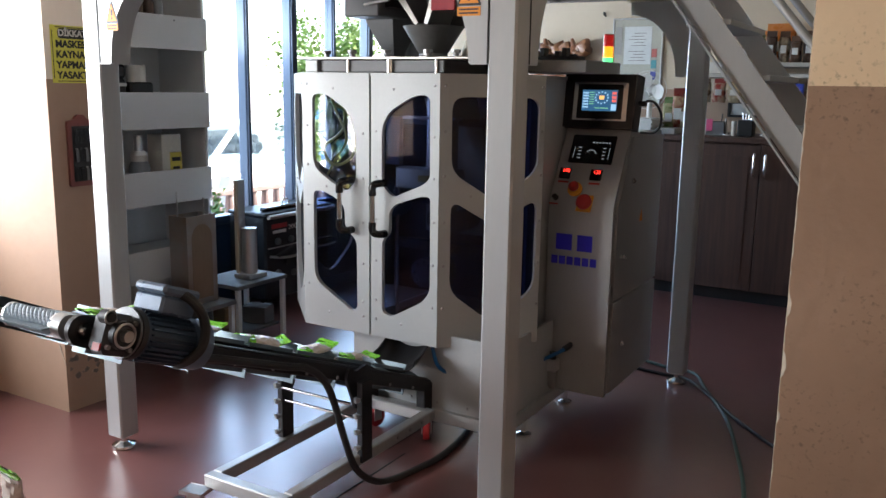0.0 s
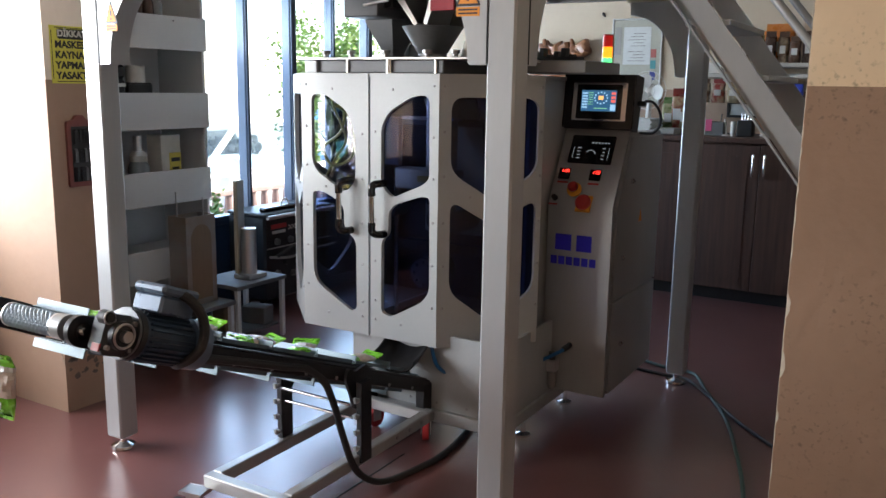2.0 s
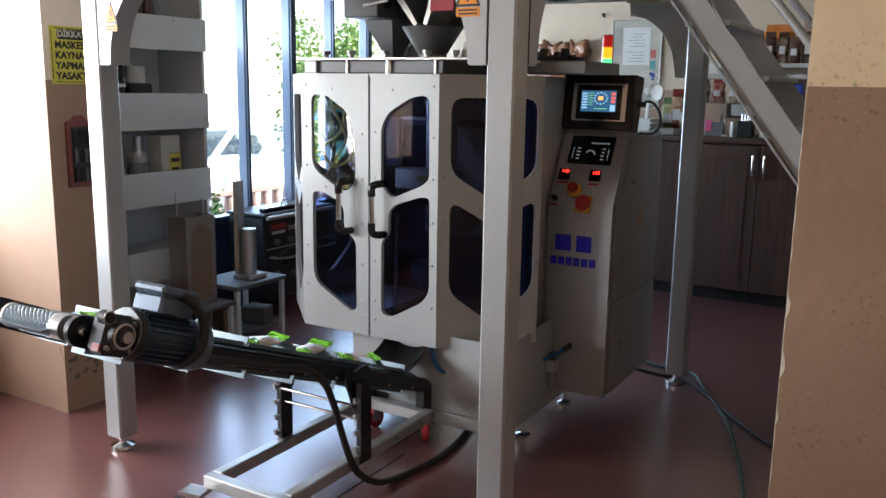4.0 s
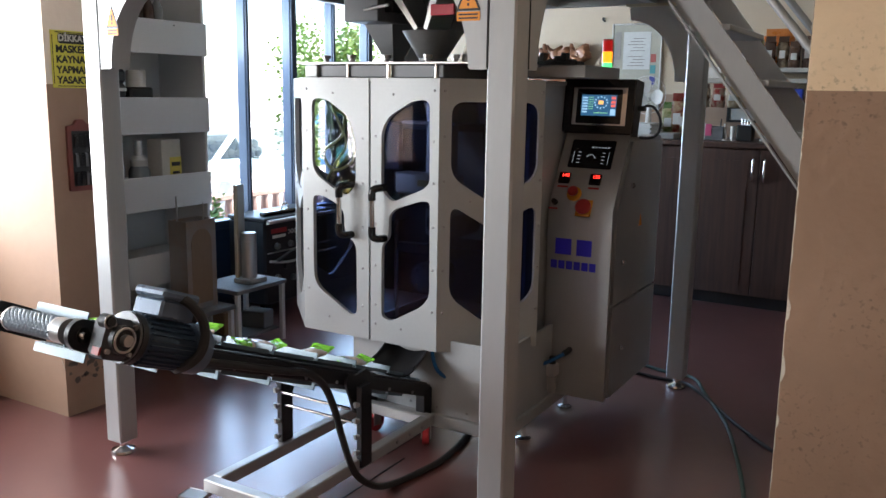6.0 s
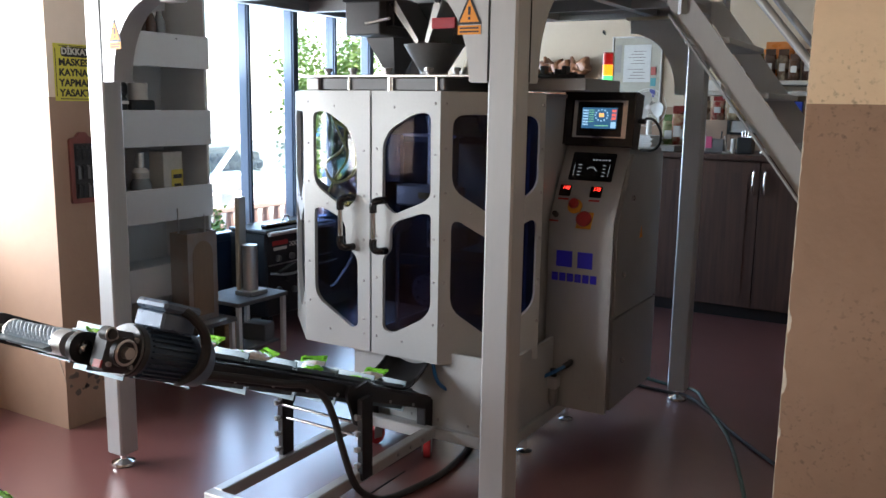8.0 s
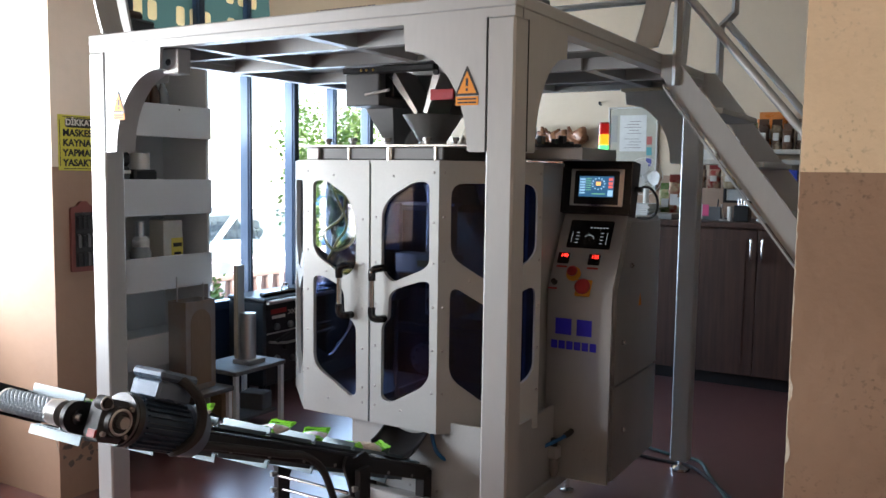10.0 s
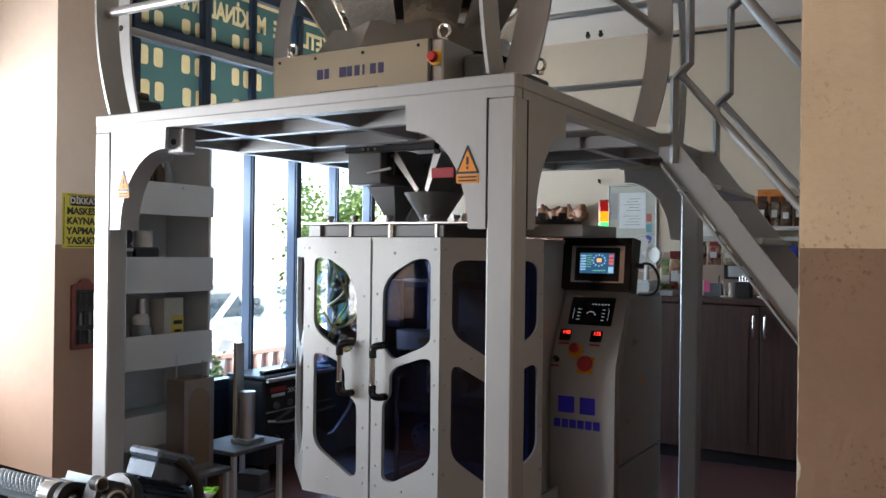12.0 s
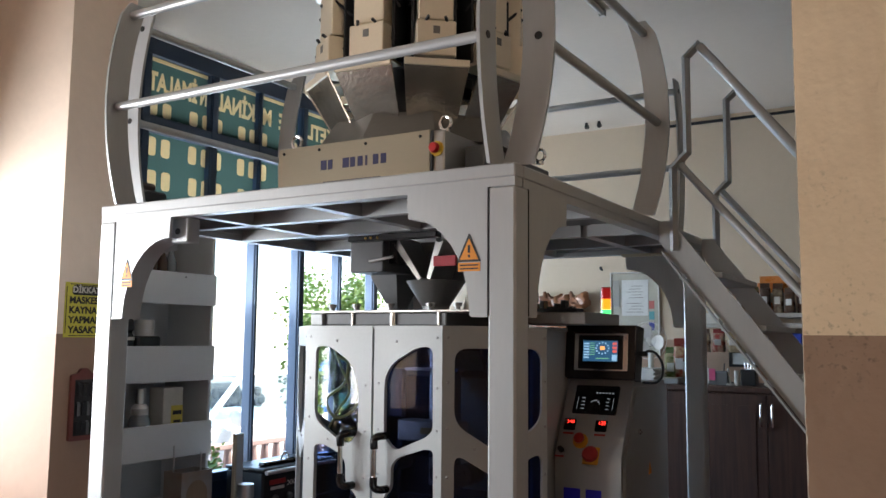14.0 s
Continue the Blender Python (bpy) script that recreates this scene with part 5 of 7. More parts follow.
for r in range(3):
    for c in range(4):
        y, z = 2.19 + c * 0.022, 1.155 - r * 0.075
        bm = rod(mesh(), (-2.9965, y, z), (-2.985, y, z), 0.003, n=8)
        box(bm, -2.988, -2.984, y - 0.006, y + 0.006, z - 0.052, z - 0.004, 0.001)
        part("key", bm, rng.choice((BLACK_STEEL, DARK_GREY, BLACK, BLACK_STEEL)), rack)

# ---- stickers on the platform's gussets ----
def hazard(x0, x1, z0, z1, y):
    s = thing("hazard_sticker", ((x0 + x1) / 2, y, z0), "orange triangle hazard sticker on the platform gusset", "sticker", "hazard stickers")
    xm, zb = (x0 + x1) / 2, z0 + (z1 - z0) * 0.24
    part("triangle", prism(mesh(), soft_polygon([(x0, zb), (x1, zb), (xm, z1)], 0.006), y - 0.001, y, "y"), INK, s)
    q = 0.12
    part("field", prism(mesh(), [(x0 + (x1 - x0) * q, zb + 0.006), (x1 - (x1 - x0) * q, zb + 0.006), (xm, z1 - 0.016)], y - 0.0016, y - 0.001, "y"), ORANGE, s, "orange field")
    part("caption_field", box(mesh(), x0 + 0.003, x1 - 0.003, y - 0.001, y, z0, zb - 0.002), ORANGE, s)
    bm = box(mesh(), xm - 0.0035, xm + 0.0035, y - 0.0022, y - 0.0016, zb + 0.024, z1 - 0.034)
    box(bm, xm - 0.003, xm + 0.003, y - 0.0022, y - 0.0016, zb + 0.012, zb + 0.019)
    part("exclamation_mark", bm, INK, s)
    for i in range(2):
        part("caption_bar", box(mesh(), x0 + 0.009, x1 - 0.009, y - 0.0016, y - 0.001, z0 + 0.005 + i * 0.009, z0 + 0.009 + i * 0.009), INK, s)


hazard(-1.118, -1.045, 1.525, 1.628, PY0 + 0.002)
hazard(-2.464, -2.402, 1.513, 1.615, PY0 + 0.002)

# ---- benches and parts by the window ----
DUSTY = surface("dusty_grey_board", (0.12, 0.12, 0.118), 0.65, 0, 0.15, 8, 50, 0.1)


def bench(name, x0, x1, y0, y1, h, label, shelf_z=0.06):
    b = thing(name, ((x0 + x1) / 2, (y0 + y1) / 2, 0), label, "bench", "low benches")
    part("bench_top", box(mesh(), x0, x1, y0, y1, h - 0.022, h, 0.003), DUSTY, b)
    for x in (x0 + 0.02, x1 - 0.02):
        for y in (y0 + 0.02, y1 - 0.02):
            part("leg", box(mesh(), x - 0.011, x + 0.011, y - 0.011, y + 0.011, 0, h - 0.0225), SHELF_WHITE, b)
    part("lower_shelf", box(mesh(), x0 + 0.035, x1 - 0.035, y0 + 0.035, y1 - 0.035, shelf_z, shelf_z + 0.012), DUSTY, b)
    return b


bench("low_bench", -3.30, -3.02, 2.72, 3.08, 0.27, "low white-legged bench with a dusty top")
bench("low_bench", -3.32, -3.015, 3.085, 3.46, 0.335, "longer low bench with a dusty grey top")
case = thing("steel_housing", (-3.2, 2.93, 0.272), "upright sheet steel housing with painted tan reflections on the low bench", "housing")
# brown tones and the arched plate below paint the tan reflection on the steel
TAN_STEEL = surface("steel_tan_reflections", (0.42, 0.39, 0.36), 0.38, 0.8, 0.1, 5, 80, 0.05, second=(0.42, 0.26, 0.14), amount=0.9)
bm = prism(mesh(), [(-3.22, 2.84), (-3.10, 2.84), (-3.10, 3.03), (-3.22, 3.03)], 0.2715, 0.712, "z", holes=[[(-3.214, 2.846), (-3.106, 2.846), (-3.106, 3.024), (-3.214, 3.024)]])
part("housing_shell", bm, TAN_STEEL, case)
arch_pts = [(2.87, 0.30), (3.0, 0.30), (3.0, 0.60)] + [(2.935 + 0.065 * math.cos(radians(18 * k)), 0.60 + 0.07 * math.sin(radians(18 * k))) for k in range(1, 10)] + [(2.87, 0.60)]
part("brown_panel", prism(mesh(), arch_pts, -3.0998, -3.0985, "x"), surface("tan_reflection_steel", (0.36, 0.25, 0.16), 0.4, 0.6, 0.15, 6, 90, 0.04, stretch=(1, 1, 0.15)), case, "arched tan reflection painted on the housing's front")
part("foot_ring", box(mesh(), -3.23, -3.09, 2.835, 3.035, 0.2705, 0.2712), DUSTY, case)
part("pin", rod(mesh(), (-3.18, 2.86, 0.60), (-3.18, 2.86, 0.83), 0.004, n=8), ALUMINIUM, case)
part("pin", rod(mesh(), (-3.16, 3.01, 0.60), (-3.16, 3.01, 0.79), 0.004, n=8), ALUMINIUM, case)
cyl = thing("steel_forming_tube", (-3.15, 3.295, 0.336), "upright polished steel tube with flange on the bench", "tube")
part("tube", rod(mesh(), (-3.13, 3.295, 0.3355), (-3.13, 3.295, 0.60), 0.040, n=24), STAINLESS, cyl)
part("tube_back", box(mesh(), -3.20, -3.178, 3.26, 3.32, 0.3605, 0.85, 0.002), STAINLESS, cyl)
part("flange", box(mesh(), -3.185, -3.07, 3.23, 3.365, 0.3352, 0.36, 0.004), CAB_STEEL, cyl)
part("cardboard_strip", box(mesh(), -3.176, -3.158, 3.238, 3.251, 0.361, 0.85), surface("pale_card", (0.5, 0.42, 0.3), 0.7), cyl)
for i, (x, y, a) in enumerate(((-3.15, 3.37, 12), (-3.2, 3.19, -20), (-3.2, 2.85, 30))):
    m = Matrix.Translation((x, y, 0.0725)) @ Matrix.Rotation(radians(a), 4, "Z")
    single("offcut_box", box(mesh(), -0.07, 0.07, -0.05, 0.05, 0.0, 0.09 + 0.03 * i, 0.004, m), (DUSTY, surface("brown_card", (0.3, 0.2, 0.12), 0.8), BLACK_STEEL)[i], "small worn carton stored under the bench", "box", "cartons under the benches")
welder = thing("welding_machine", (-3.45, 3.93, 0), "black welding machine with a printed front and cable", "welding machine")
part("case_shell", box(mesh(), -3.66, -3.37, 3.68, 4.30, 0.08, 0.585, 0.012), BLACK_STEEL, welder)
part("lid", box(mesh(), -3.66, -3.36, 3.675, 4.305, 0.586, 0.606, 0.005), BLACK, welder)
part("name_bar", box(mesh(), -3.3695, -3.3675, 3.735, 3.87, 0.508, 0.535), DARK_RED, welder)
part("name_bar", box(mesh(), -3.3695, -3.3675, 3.745, 3.86, 0.478, 0.496), WHITE_PL, welder)
for k in range(10):
    part("check", box(mesh(), -3.3695, -3.3675, 3.885 + (k % 5) * 0.014, 3.898 + (k % 5) * 0.014, 0.49 + (k // 5) * 0.014 + (k % 2) * 0.007, 0.496 + (k // 5) * 0.014 + (k % 2) * 0.007), WHITE_PL, welder)
part("rail_trim", box(mesh(), -3.3695, -3.366, 3.70, 4.29, 0.39, 0.398), ALUMINIUM, welder)
part("carry_ring", sweep(mesh(), [(-3.45, 3.95 + 0.03 * math.cos(a), 0.635 + 0.03 * math.sin(a)) for a in [2 * math.pi * k / 14 for k in range(15)]], 0.006, 8, 1), CHROME, welder)
for x, y in ((-3.60, 3.74), (-3.43, 3.74), (-3.60, 4.24), (-3.43, 4.24)):
    part("castor", rod(mesh(), (x - 0.015, y, 0.041), (x + 0.015, y, 0.041), 0.04, n=18), RUBBER, welder)
single("welding_cable", sweep(mesh(), [(-3.30, 4.25, 0.36), (-3.33, 4.05, 0.345), (-3.33, 3.85, 0.33), (-3.35, 3.70, 0.35)], 0.008), surface("grey_cable", (0.35, 0.35, 0.34), 0.5), "pale grey welding cable across the machine's front", "cable")
part("front_rail", rod(mesh(), (-3.352, 3.69, 0.582), (-3.352, 4.30, 0.582), 0.013), ALUMINIUM, welder, "bright steel edge rail")
part("lid_handle", box(mesh(), -3.45, -3.40, 3.72, 4.02, 0.6065, 0.632, 0.008), BLACK_GLOSS, welder)
for y, z in ((3.78, 0.43), (3.90, 0.43), (3.78, 0.24), (3.92, 0.22)):
    part("knob", rod(rod(mesh(), (-3.37, y, z), (-3.352, y, z), 0.02), (-3.352, y, z), (-3.345, y, z), 0.012), DARK_GREY, welder)
part("torch_hose", sweep(mesh(), [(-3.36, 3.74, 0.33), (-3.31, 3.80, 0.38), (-3.30, 3.87, 0.40), (-3.32, 3.93, 0.35), (-3.36, 3.95, 0.28)], 0.011), RUBBER, welder)
part("socket", rod(mesh(), (-3.37, 3.86, 0.30), (-3.35, 3.86, 0.30), 0.022), BLACK, welder)

# ---- counter and back wall ----
for i, x0 in enumerate((-2.68, -1.842, -1.004 + 0.0, -0.166)):
    x0 -= 0.419
    x1 = x0 + 0.836
    unit = thing("base_cabinet", ((x0 + x1) / 2, 5.9, 0), "dark brown laminate base cabinet with two closed doors", "cabinet", "base cabinets along the back wall")
    part("carcass", box(mesh(), x0, x1, 5.605, 6.20, 0.08, 1.025), WOOD_DARK, unit)
    part("plinth", box(mesh(), x0, x1, 5.64, 6.20, 0.0, 0.079), BLACK, unit)
    for k in range(2):
        dx = x0 + k * 0.418
        d = part("door", box(mesh(), dx + 0.002, dx + 0.416, 5.585, 5.604, 0.085, 1.018, 0.003), WOOD_DARK, unit)
        part("raised_field", prism(mesh(), rounded(dx + 0.07, dx + 0.348, 0.16, 0.945, 0.01), 5.580, 5.5848, "y"), WOOD_DARK, d)
        hx = dx + (0.384 if k == 0 else 0.034)
        part("handle", sweep(mesh(), [(hx, 5.584, 0.965), (hx, 5.562, 0.955), (hx, 5.556, 0.89), (hx, 5.562, 0.83), (hx, 5.584, 0.82)], 0.008), CHROME, d, "curved chrome handle")
counter = single("worktop", box(mesh(), -3.12, 0.26, 5.565, 6.24, 1.026, 1.060, 0.005), WOOD_DARK, "dark brown laminate worktop over the base cabinets", "worktop")
# writing board with papers
board = thing("notice_board", (-2.07, 6.28, 1.45), "pale framed board with pinned paper sheets on the wall", "board")
part("board_sheet", box(mesh(), -2.245, -1.885, 6.287, 6.297, 1.24, 1.85, 0.002), surface("pale_board", (0.40, 0.38, 0.31), 0.5), board)
for b in ((-2.257, -2.245, 1.232, 1.862), (-1.885, -1.873, 1.232, 1.862)):
    part("frame_side", box(mesh(), b[0], b[1], 6.279, 6.297, b[2], b[3], 0.002), ALUMINIUM, board)
part("frame_top", box(mesh(), -2.2445, -1.8855, 6.279, 6.297, 1.851, 1.862, 0.002), ALUMINIUM, board)
PAPER = surface("white_paper", (0.60, 0.60, 0.58), 0.8)
sheet = part("paper_sheet", box(mesh(), -2.165, -1.96, 6.284, 6.2865, 1.53, 1.80), PAPER, board, "white printed sheet")
for i in range(9):
    part("text_bar", box(mesh(), -2.13 + 0.02 * (i % 3), -2.0 - 0.015 * (i % 2), 6.2828, 6.284, 1.555 + i * 0.022 + (0.02 if i > 3 else 0), 1.559 + i * 0.022 + (0.02 if i > 3 else 0)), LABEL_INK, sheet)
part("logo_bar", box(mesh(), -2.235, -2.185, 6.284, 6.2865, 1.60, 1.80), surface("grey_print", (0.32, 0.31, 0.28), 0.6), board)
for i, c in enumerate(((0.05, 0.06, 0.25), (0.08, 0.3, 0.32), (0.4, 0.1, 0.08))):
    part("sticker", box(mesh(), -1.955, -1.915, 6.284, 6.2865, 1.42 + i * 0.08, 1.48 + i * 0.08), surface("sticker_" + "abc"[i], c, 0.5), board)
# wall shelves and goods
rng = random.Random(11)
for x0, x1, z in ((-1.36, 0.2, 1.505), (-1.55, 0.2, 1.435)):
    single("wall_shelf", box(mesh(), x0, x1, 6.03, 6.295, z, z + 0.03, 0.003), surface("pale_shelf_board", (0.45, 0.42, 0.38), 0.5), "pale wall shelf holding packed goods", "shelf", "wall shelves")


def goods(x, y, z, w, h, colour, second, label):
    """A stuffed bag of goods: a pillow with flat seals."""
    g = thing("goods_bag", (x, y, z), label, "bag", "packed goods on the shelves")
    bm = mesh()
    rows = []
    for i in range(9):
        v = i / 8
        th, ww = 0.034 * math.sqrt(max(0.0, 1 - (2 * v - 0.85) ** 2 / 1.4)) + 0.003, w * (0.47 + 0.03 * math.sin(7 * v + 40 * x))
        rows.append([bm.verts.new((x + ww * math.copysign(abs(math.cos(a)) ** 0.45, math.cos(a)), y + th * math.copysign(abs(math.sin(a)) ** 0.8, math.sin(a)), z + h * 0.82 * v)) for a in [2 * math.pi * j / 14 + 0.1 for j in range(14)]])
    for p, q in zip(rows, rows[1:]):
        for j in range(14):
            bm.faces.new((p[j], p[(j + 1) % 14], q[(j + 1) % 14], q[j]))
    bm.faces.new(rows[0][::-1]), bm.faces.new(rows[-1])
    part("filled_bag", bm, surface("bag_film", colour, 0.28, 0, 0.35, 25, 60, 0.15, second=second, amount=1.0), g)
    part("top_seal", box(mesh(), x - w * 0.42, x + w * 0.42, y - 0.004, y + 0.004, z + h * 0.8, z + h), surface("seal_film", tuple(c * 0.8 for c in colour), 0.3), g)
    part("paper_label", box(mesh(), x - w * 0.25, x + w * 0.25, y - 0.04, y - 0.032, z + h * 0.3, z + h * 0.55, 0.002), PAPER, g)
    return g


reds = ((0.30, 0.03, 0.03), (0.10, 0.05, 0.03), (0.14, 0.12, 0.05), (0.42, 0.34, 0.22), (0.06, 0.03, 0.02))
for i in range(9):
    x = -1.25 + i * 0.078
    goods(x, 6.12 + 0.03 * (i % 2), 1.5355, 0.075, rng.uniform(0.15, 0.22), rng.choice(reds[1:]), rng.choice(reds), "dark filled sample bag standing on the wall shelf")
goods(-1.06, 6.22, 1.5355, 0.20, 0.26, (0.62, 0.20, 0.04), (0.5, 0.14, 0.03), "large orange bag standing on the wall shelf")
for i, x in enumerate((-1.50, -1.40, -1.30, -1.21, -1.12, -1.03, -0.94)):
    goods(x, 6.08, 1.268, 0.088, 0.16, rng.choice(reds[:4]), (0.5, 0.42, 0.30), "filled sample bag hanging below the wall shelf")
single("white_box", box(mesh(), -1.50, -1.40, 6.10, 6.22, 1.466, 1.54, 0.003), WHITE_PL, "small white box on the lower wall shelf", "box")
single("blue_packet", box(mesh(), -0.93, -0.86, 6.06, 6.10, 1.30, 1.40, 0.004), surface("blue_packet_film", (0.03, 0.06, 0.40), 0.3), "blue and white packet by the wall shelf", "packet")
pic = thing("picture_frame", (-1.27, 6.28, 1.18), "dark framed certificate leaning on the wall", "picture")
part("frame", prism(mesh(), [(-1.38, 1.165), (-1.14, 1.165), (-1.14, 1.275), (-1.38, 1.275)], 6.278, 6.294, "y", holes=[[(-1.36, 1.182), (-1.16, 1.182), (-1.16, 1.26), (-1.36, 1.26)]]), BLACK, pic)
part("certificate", box(mesh(), -1.362, -1.158, 6.284, 6.29, 1.18, 1.262), PAPER, pic)
# on the worktop
fan = thing("desk_fan", (-1.79, 5.75, 1.06), "white desk fan with pale blades on the worktop", "fan")
part("fan_base", lathe(mesh(), [(0.0, 0.0), (0.075, 0.0), (0.07, 0.02), (0.02, 0.04), (0.018, 0.20), (0, 0.20)], (-1.79, 5.78, 1.0605), 20), WHITE_PL, fan)
part("fan_motor", ball(mesh(), (-1.77, 5.75, 1.345), 0.04, (1, 1.3, 1), 16), WHITE_PL, fan)
for k in range(3):
    a = radians(100 + 120 * k)
    m = Matrix.Translation((-1.77, 5.69, 1.345)) @ Matrix.Rotation(a, 4, "Y") @ Matrix.Rotation(radians(18), 4, "X")
    bm = prism(mesh(), soft_polygon([(-0.018, 0.02), (0.018, 0.02), (0.055, 0.08), (0.03, 0.115), (-0.03, 0.115), (-0.055, 0.07)], 0.03), -0.002, 0.002, "y")
    bm.transform(m)
    part("blade", bm, WHITE_PL, fan)
bm = mesh()
for rr in (0.125, 0.09, 0.05):
    sweep(bm, [(-1.77 + rr * math.cos(a), 5.665, 1.345 + rr * math.sin(a)) for a in [2 * math.pi * k / 28 for k in range(29)]], 0.002, 6, 1)
for k in range(12):
    a = 2 * math.pi * k / 12
    rod(bm, (-1.77, 5.66, 1.345), (-1.77 + 0.125 * math.cos(a), 5.665, 1.345 + 0.125 * math.sin(a)), 0.0012, n=6)
part("wire_guard", bm, WHITE_PL, fan)
for i in range(7):
    single("paper_stack", box(mesh(), -1.98 + 0.01 * (i % 3), -1.72 + 0.012 * (i % 2), 5.60, 5.86, 1.0605 + i * 0.014, 1.0735 + i * 0.014), PAPER, "stacked white paper ream on the worktop", "paper", "paper reams")
hold = thing("pen_holder", (-1.37, 5.75, 1.06), "grey desk organiser with cards on the worktop", "organiser")
part("tray", box(mesh(), -1.42, -1.27, 5.72, 5.80, 1.0605, 1.15, 0.004), DARK_GREY, hold)
part("pink_card", box(mesh(), -1.385, -1.345, 5.715, 5.719, 1.09, 1.165), surface("pink_card_print", (0.6, 0.08, 0.2), 0.5), hold)
part("white_card", box(mesh(), -1.42, -1.385, 5.715, 5.719, 1.07, 1.17), PAPER, hold)
part("pen", rod(mesh(), (-1.30, 5.76, 1.14), (-1.295, 5.76, 1.20), 0.004, n=8), BLACK, hold)
pot = thing("black_pot", (-1.14, 5.75, 1.06), "black square pot with pens on the worktop", "pot")
part("pot_body", box(mesh(), -1.185, -1.09, 5.70, 5.80, 1.0605, 1.165, 0.006), BLACK, pot)
part("jar", rod(mesh(), (-1.215, 5.74, 1.0605), (-1.215, 5.74, 1.155), 0.016), WHITE_PL, pot)
for i in range(4):
    part("pen", rod(mesh(), (-1.16 + i * 0.015, 5.75, 1.15), (-1.165 + i * 0.02, 5.75, 1.205), 0.004, n=8), CHROME, pot)
single("pen_stand", rod(rod(mesh(), (-1.255, 5.74, 1.0605), (-1.255, 5.74, 1.072), 0.03), (-1.255, 5.74, 1.072), (-1.27, 5.74, 1.17), 0.006), WHITE_PL, "small white pen stand on the worktop", "pen stand")
single("crumpled_paper", ball(mesh(), (-0.98, 5.70, 1.075), 0.05, (1.3, 0.8, 0.28), 10), PAPER, "crumpled white paper on the worktop", "paper")
single("dark_tray", box(mesh(), -1.70, -1.56, 5.62, 5.80, 1.0605, 1.10, 0.006), CAB_STEEL, "dull grey tray on the worktop", "tray")
for i, (x, h, c) in enumerate(((-1.62, 0.2, (0.25, 0.04, 0.03)), (-1.57, 0.16, (0.35, 0.30, 0.2)), (-1.68, 0.14, (0.1, 0.16, 0.05)))):
    goods(x, 5.90, 1.0605, 0.1, h + 0.1, c, (0.45, 0.35, 0.2), "filled sample bag standing on the worktop")
# carved wooden ornament on the wall
WOOD_ORN = surface("reddish_brown_wood", (0.30, 0.125, 0.055), 0.35, 0, 0.3, 9, 40, 0.3, second=(0.10, 0.035, 0.018), amount=0.95)
orn = thing("wooden_ornament", (-2.65, 6.27, 1.33), "gnarled reddish-brown driftwood root on the back wall", "ornament")
g = random.Random(17)
for k in range(16):
    x, z = -2.83 + 0.37 * (k % 8) / 7, 1.47 + 0.13 * (k // 8) + g.uniform(-0.03, 0.05)
    bm = ball(mesh(), (0, 0, 0), 0.072, (g.uniform(0.7, 1.2), 0.7, g.uniform(0.8, 1.5)), 16)
    for v in bm.verts:
        v.co *= 1 + 0.22 * math.sin(60 * v.co.x + k) * math.sin(55 * v.co.z + 2 * k) + 0.10 * math.sin(140 * v.co.z + k)
    bm.transform(Matrix.Translation((x, 6.235, z)) @ Matrix.Rotation(g.uniform(-0.6, 0.6), 4, "Y"))
    part("root_lump", bm, WOOD_ORN, orn)
for k in range(11):
    a = Vector((-2.84 + 0.038 * k, 6.225, 1.60 + g.uniform(0, 0.03)))
    tip = a + Vector((g.uniform(-0.035, 0.04), g.uniform(-0.02, 0.02), g.uniform(0.04, 0.10)))
    part("root_branch", sweep(rod(mesh(), (a + tip) / 2, tip, 0.026, 0.012, n=7), [a, (a + tip) / 2 + Vector((0.01, 0, 0))], 0.028, 7, 3), WOOD_ORN, orn)
part("lower_root", prism(mesh(), soft_polygon([(-2.84, 1.20), (-2.47, 1.20), (-2.46, 1.32), (-2.55, 1.375), (-2.64, 1.33), (-2.74, 1.385), (-2.85, 1.34)], 0.03), 6.23, 6.295, "y"), WOOD_ORN, orn)
tray = thing("parts_tray", (-1.36, 3.2, 1.453), "dark loose machine parts on the machine's top shelf", "parts")
bm = box(mesh(), -1.47, -1.24, 3.08, 3.16, 1.4525, 1.468, 0.003)
for i in range(7):
    box(bm, -1.46 + i * 0.03, -1.44 + i * 0.03, 3.09, 3.13, 1.468, 1.476 + 0.012 * (i % 3), 0.002)
tagged(part("loose_parts", bm, BLACK, tray), kind="stuff")
# wall details
single("conduit", sweep(mesh(), [(-1.80, 6.285, 2.955), (-1.3, 6.285, 2.957), (-0.8, 6.285, 2.96), (0.3, 6.285, 2.96)], 0.011), BLACK, "black cable run along the wall under the ceiling", "cable")
for x in (-2.345, -2.245):
    bm = rod(mesh(), (x, 6.045, 3.0), (x, 6.045, 2.975), 0.012, n=12)
    rod(bm, (x, 6.045, 2.975), (x + 0.006, 6.04, 2.96), 0.018, n=12)
    single("ceiling_bolt", bm, BLACK_STEEL, "dark bolt end in the ceiling", "bolt", "ceiling bolts")
single("wall_hook", sweep(mesh(), [(-2.33, 6.30, 1.90), (-2.33, 6.27, 1.905), (-2.325, 6.262, 1.89), (-2.31, 6.27, 1.88)], 0.007), BLACK_STEEL, "small dark hook in the back wall", "hook")
lamp = thing("ceiling_lamp", (-1.40, 3.72, 2.94), "white tube lamp under the ceiling, switched off", "lamp")
part("lamp_tray", box(mesh(), -1.44, -1.36, 3.2, 3.86, 2.955, 2.998, 0.006), WHITE_PL, lamp)
part("tube", rod(mesh(), (-1.40, 3.23, 2.938), (-1.40, 3.83, 2.938), 0.014), WHITE_PL, lamp)
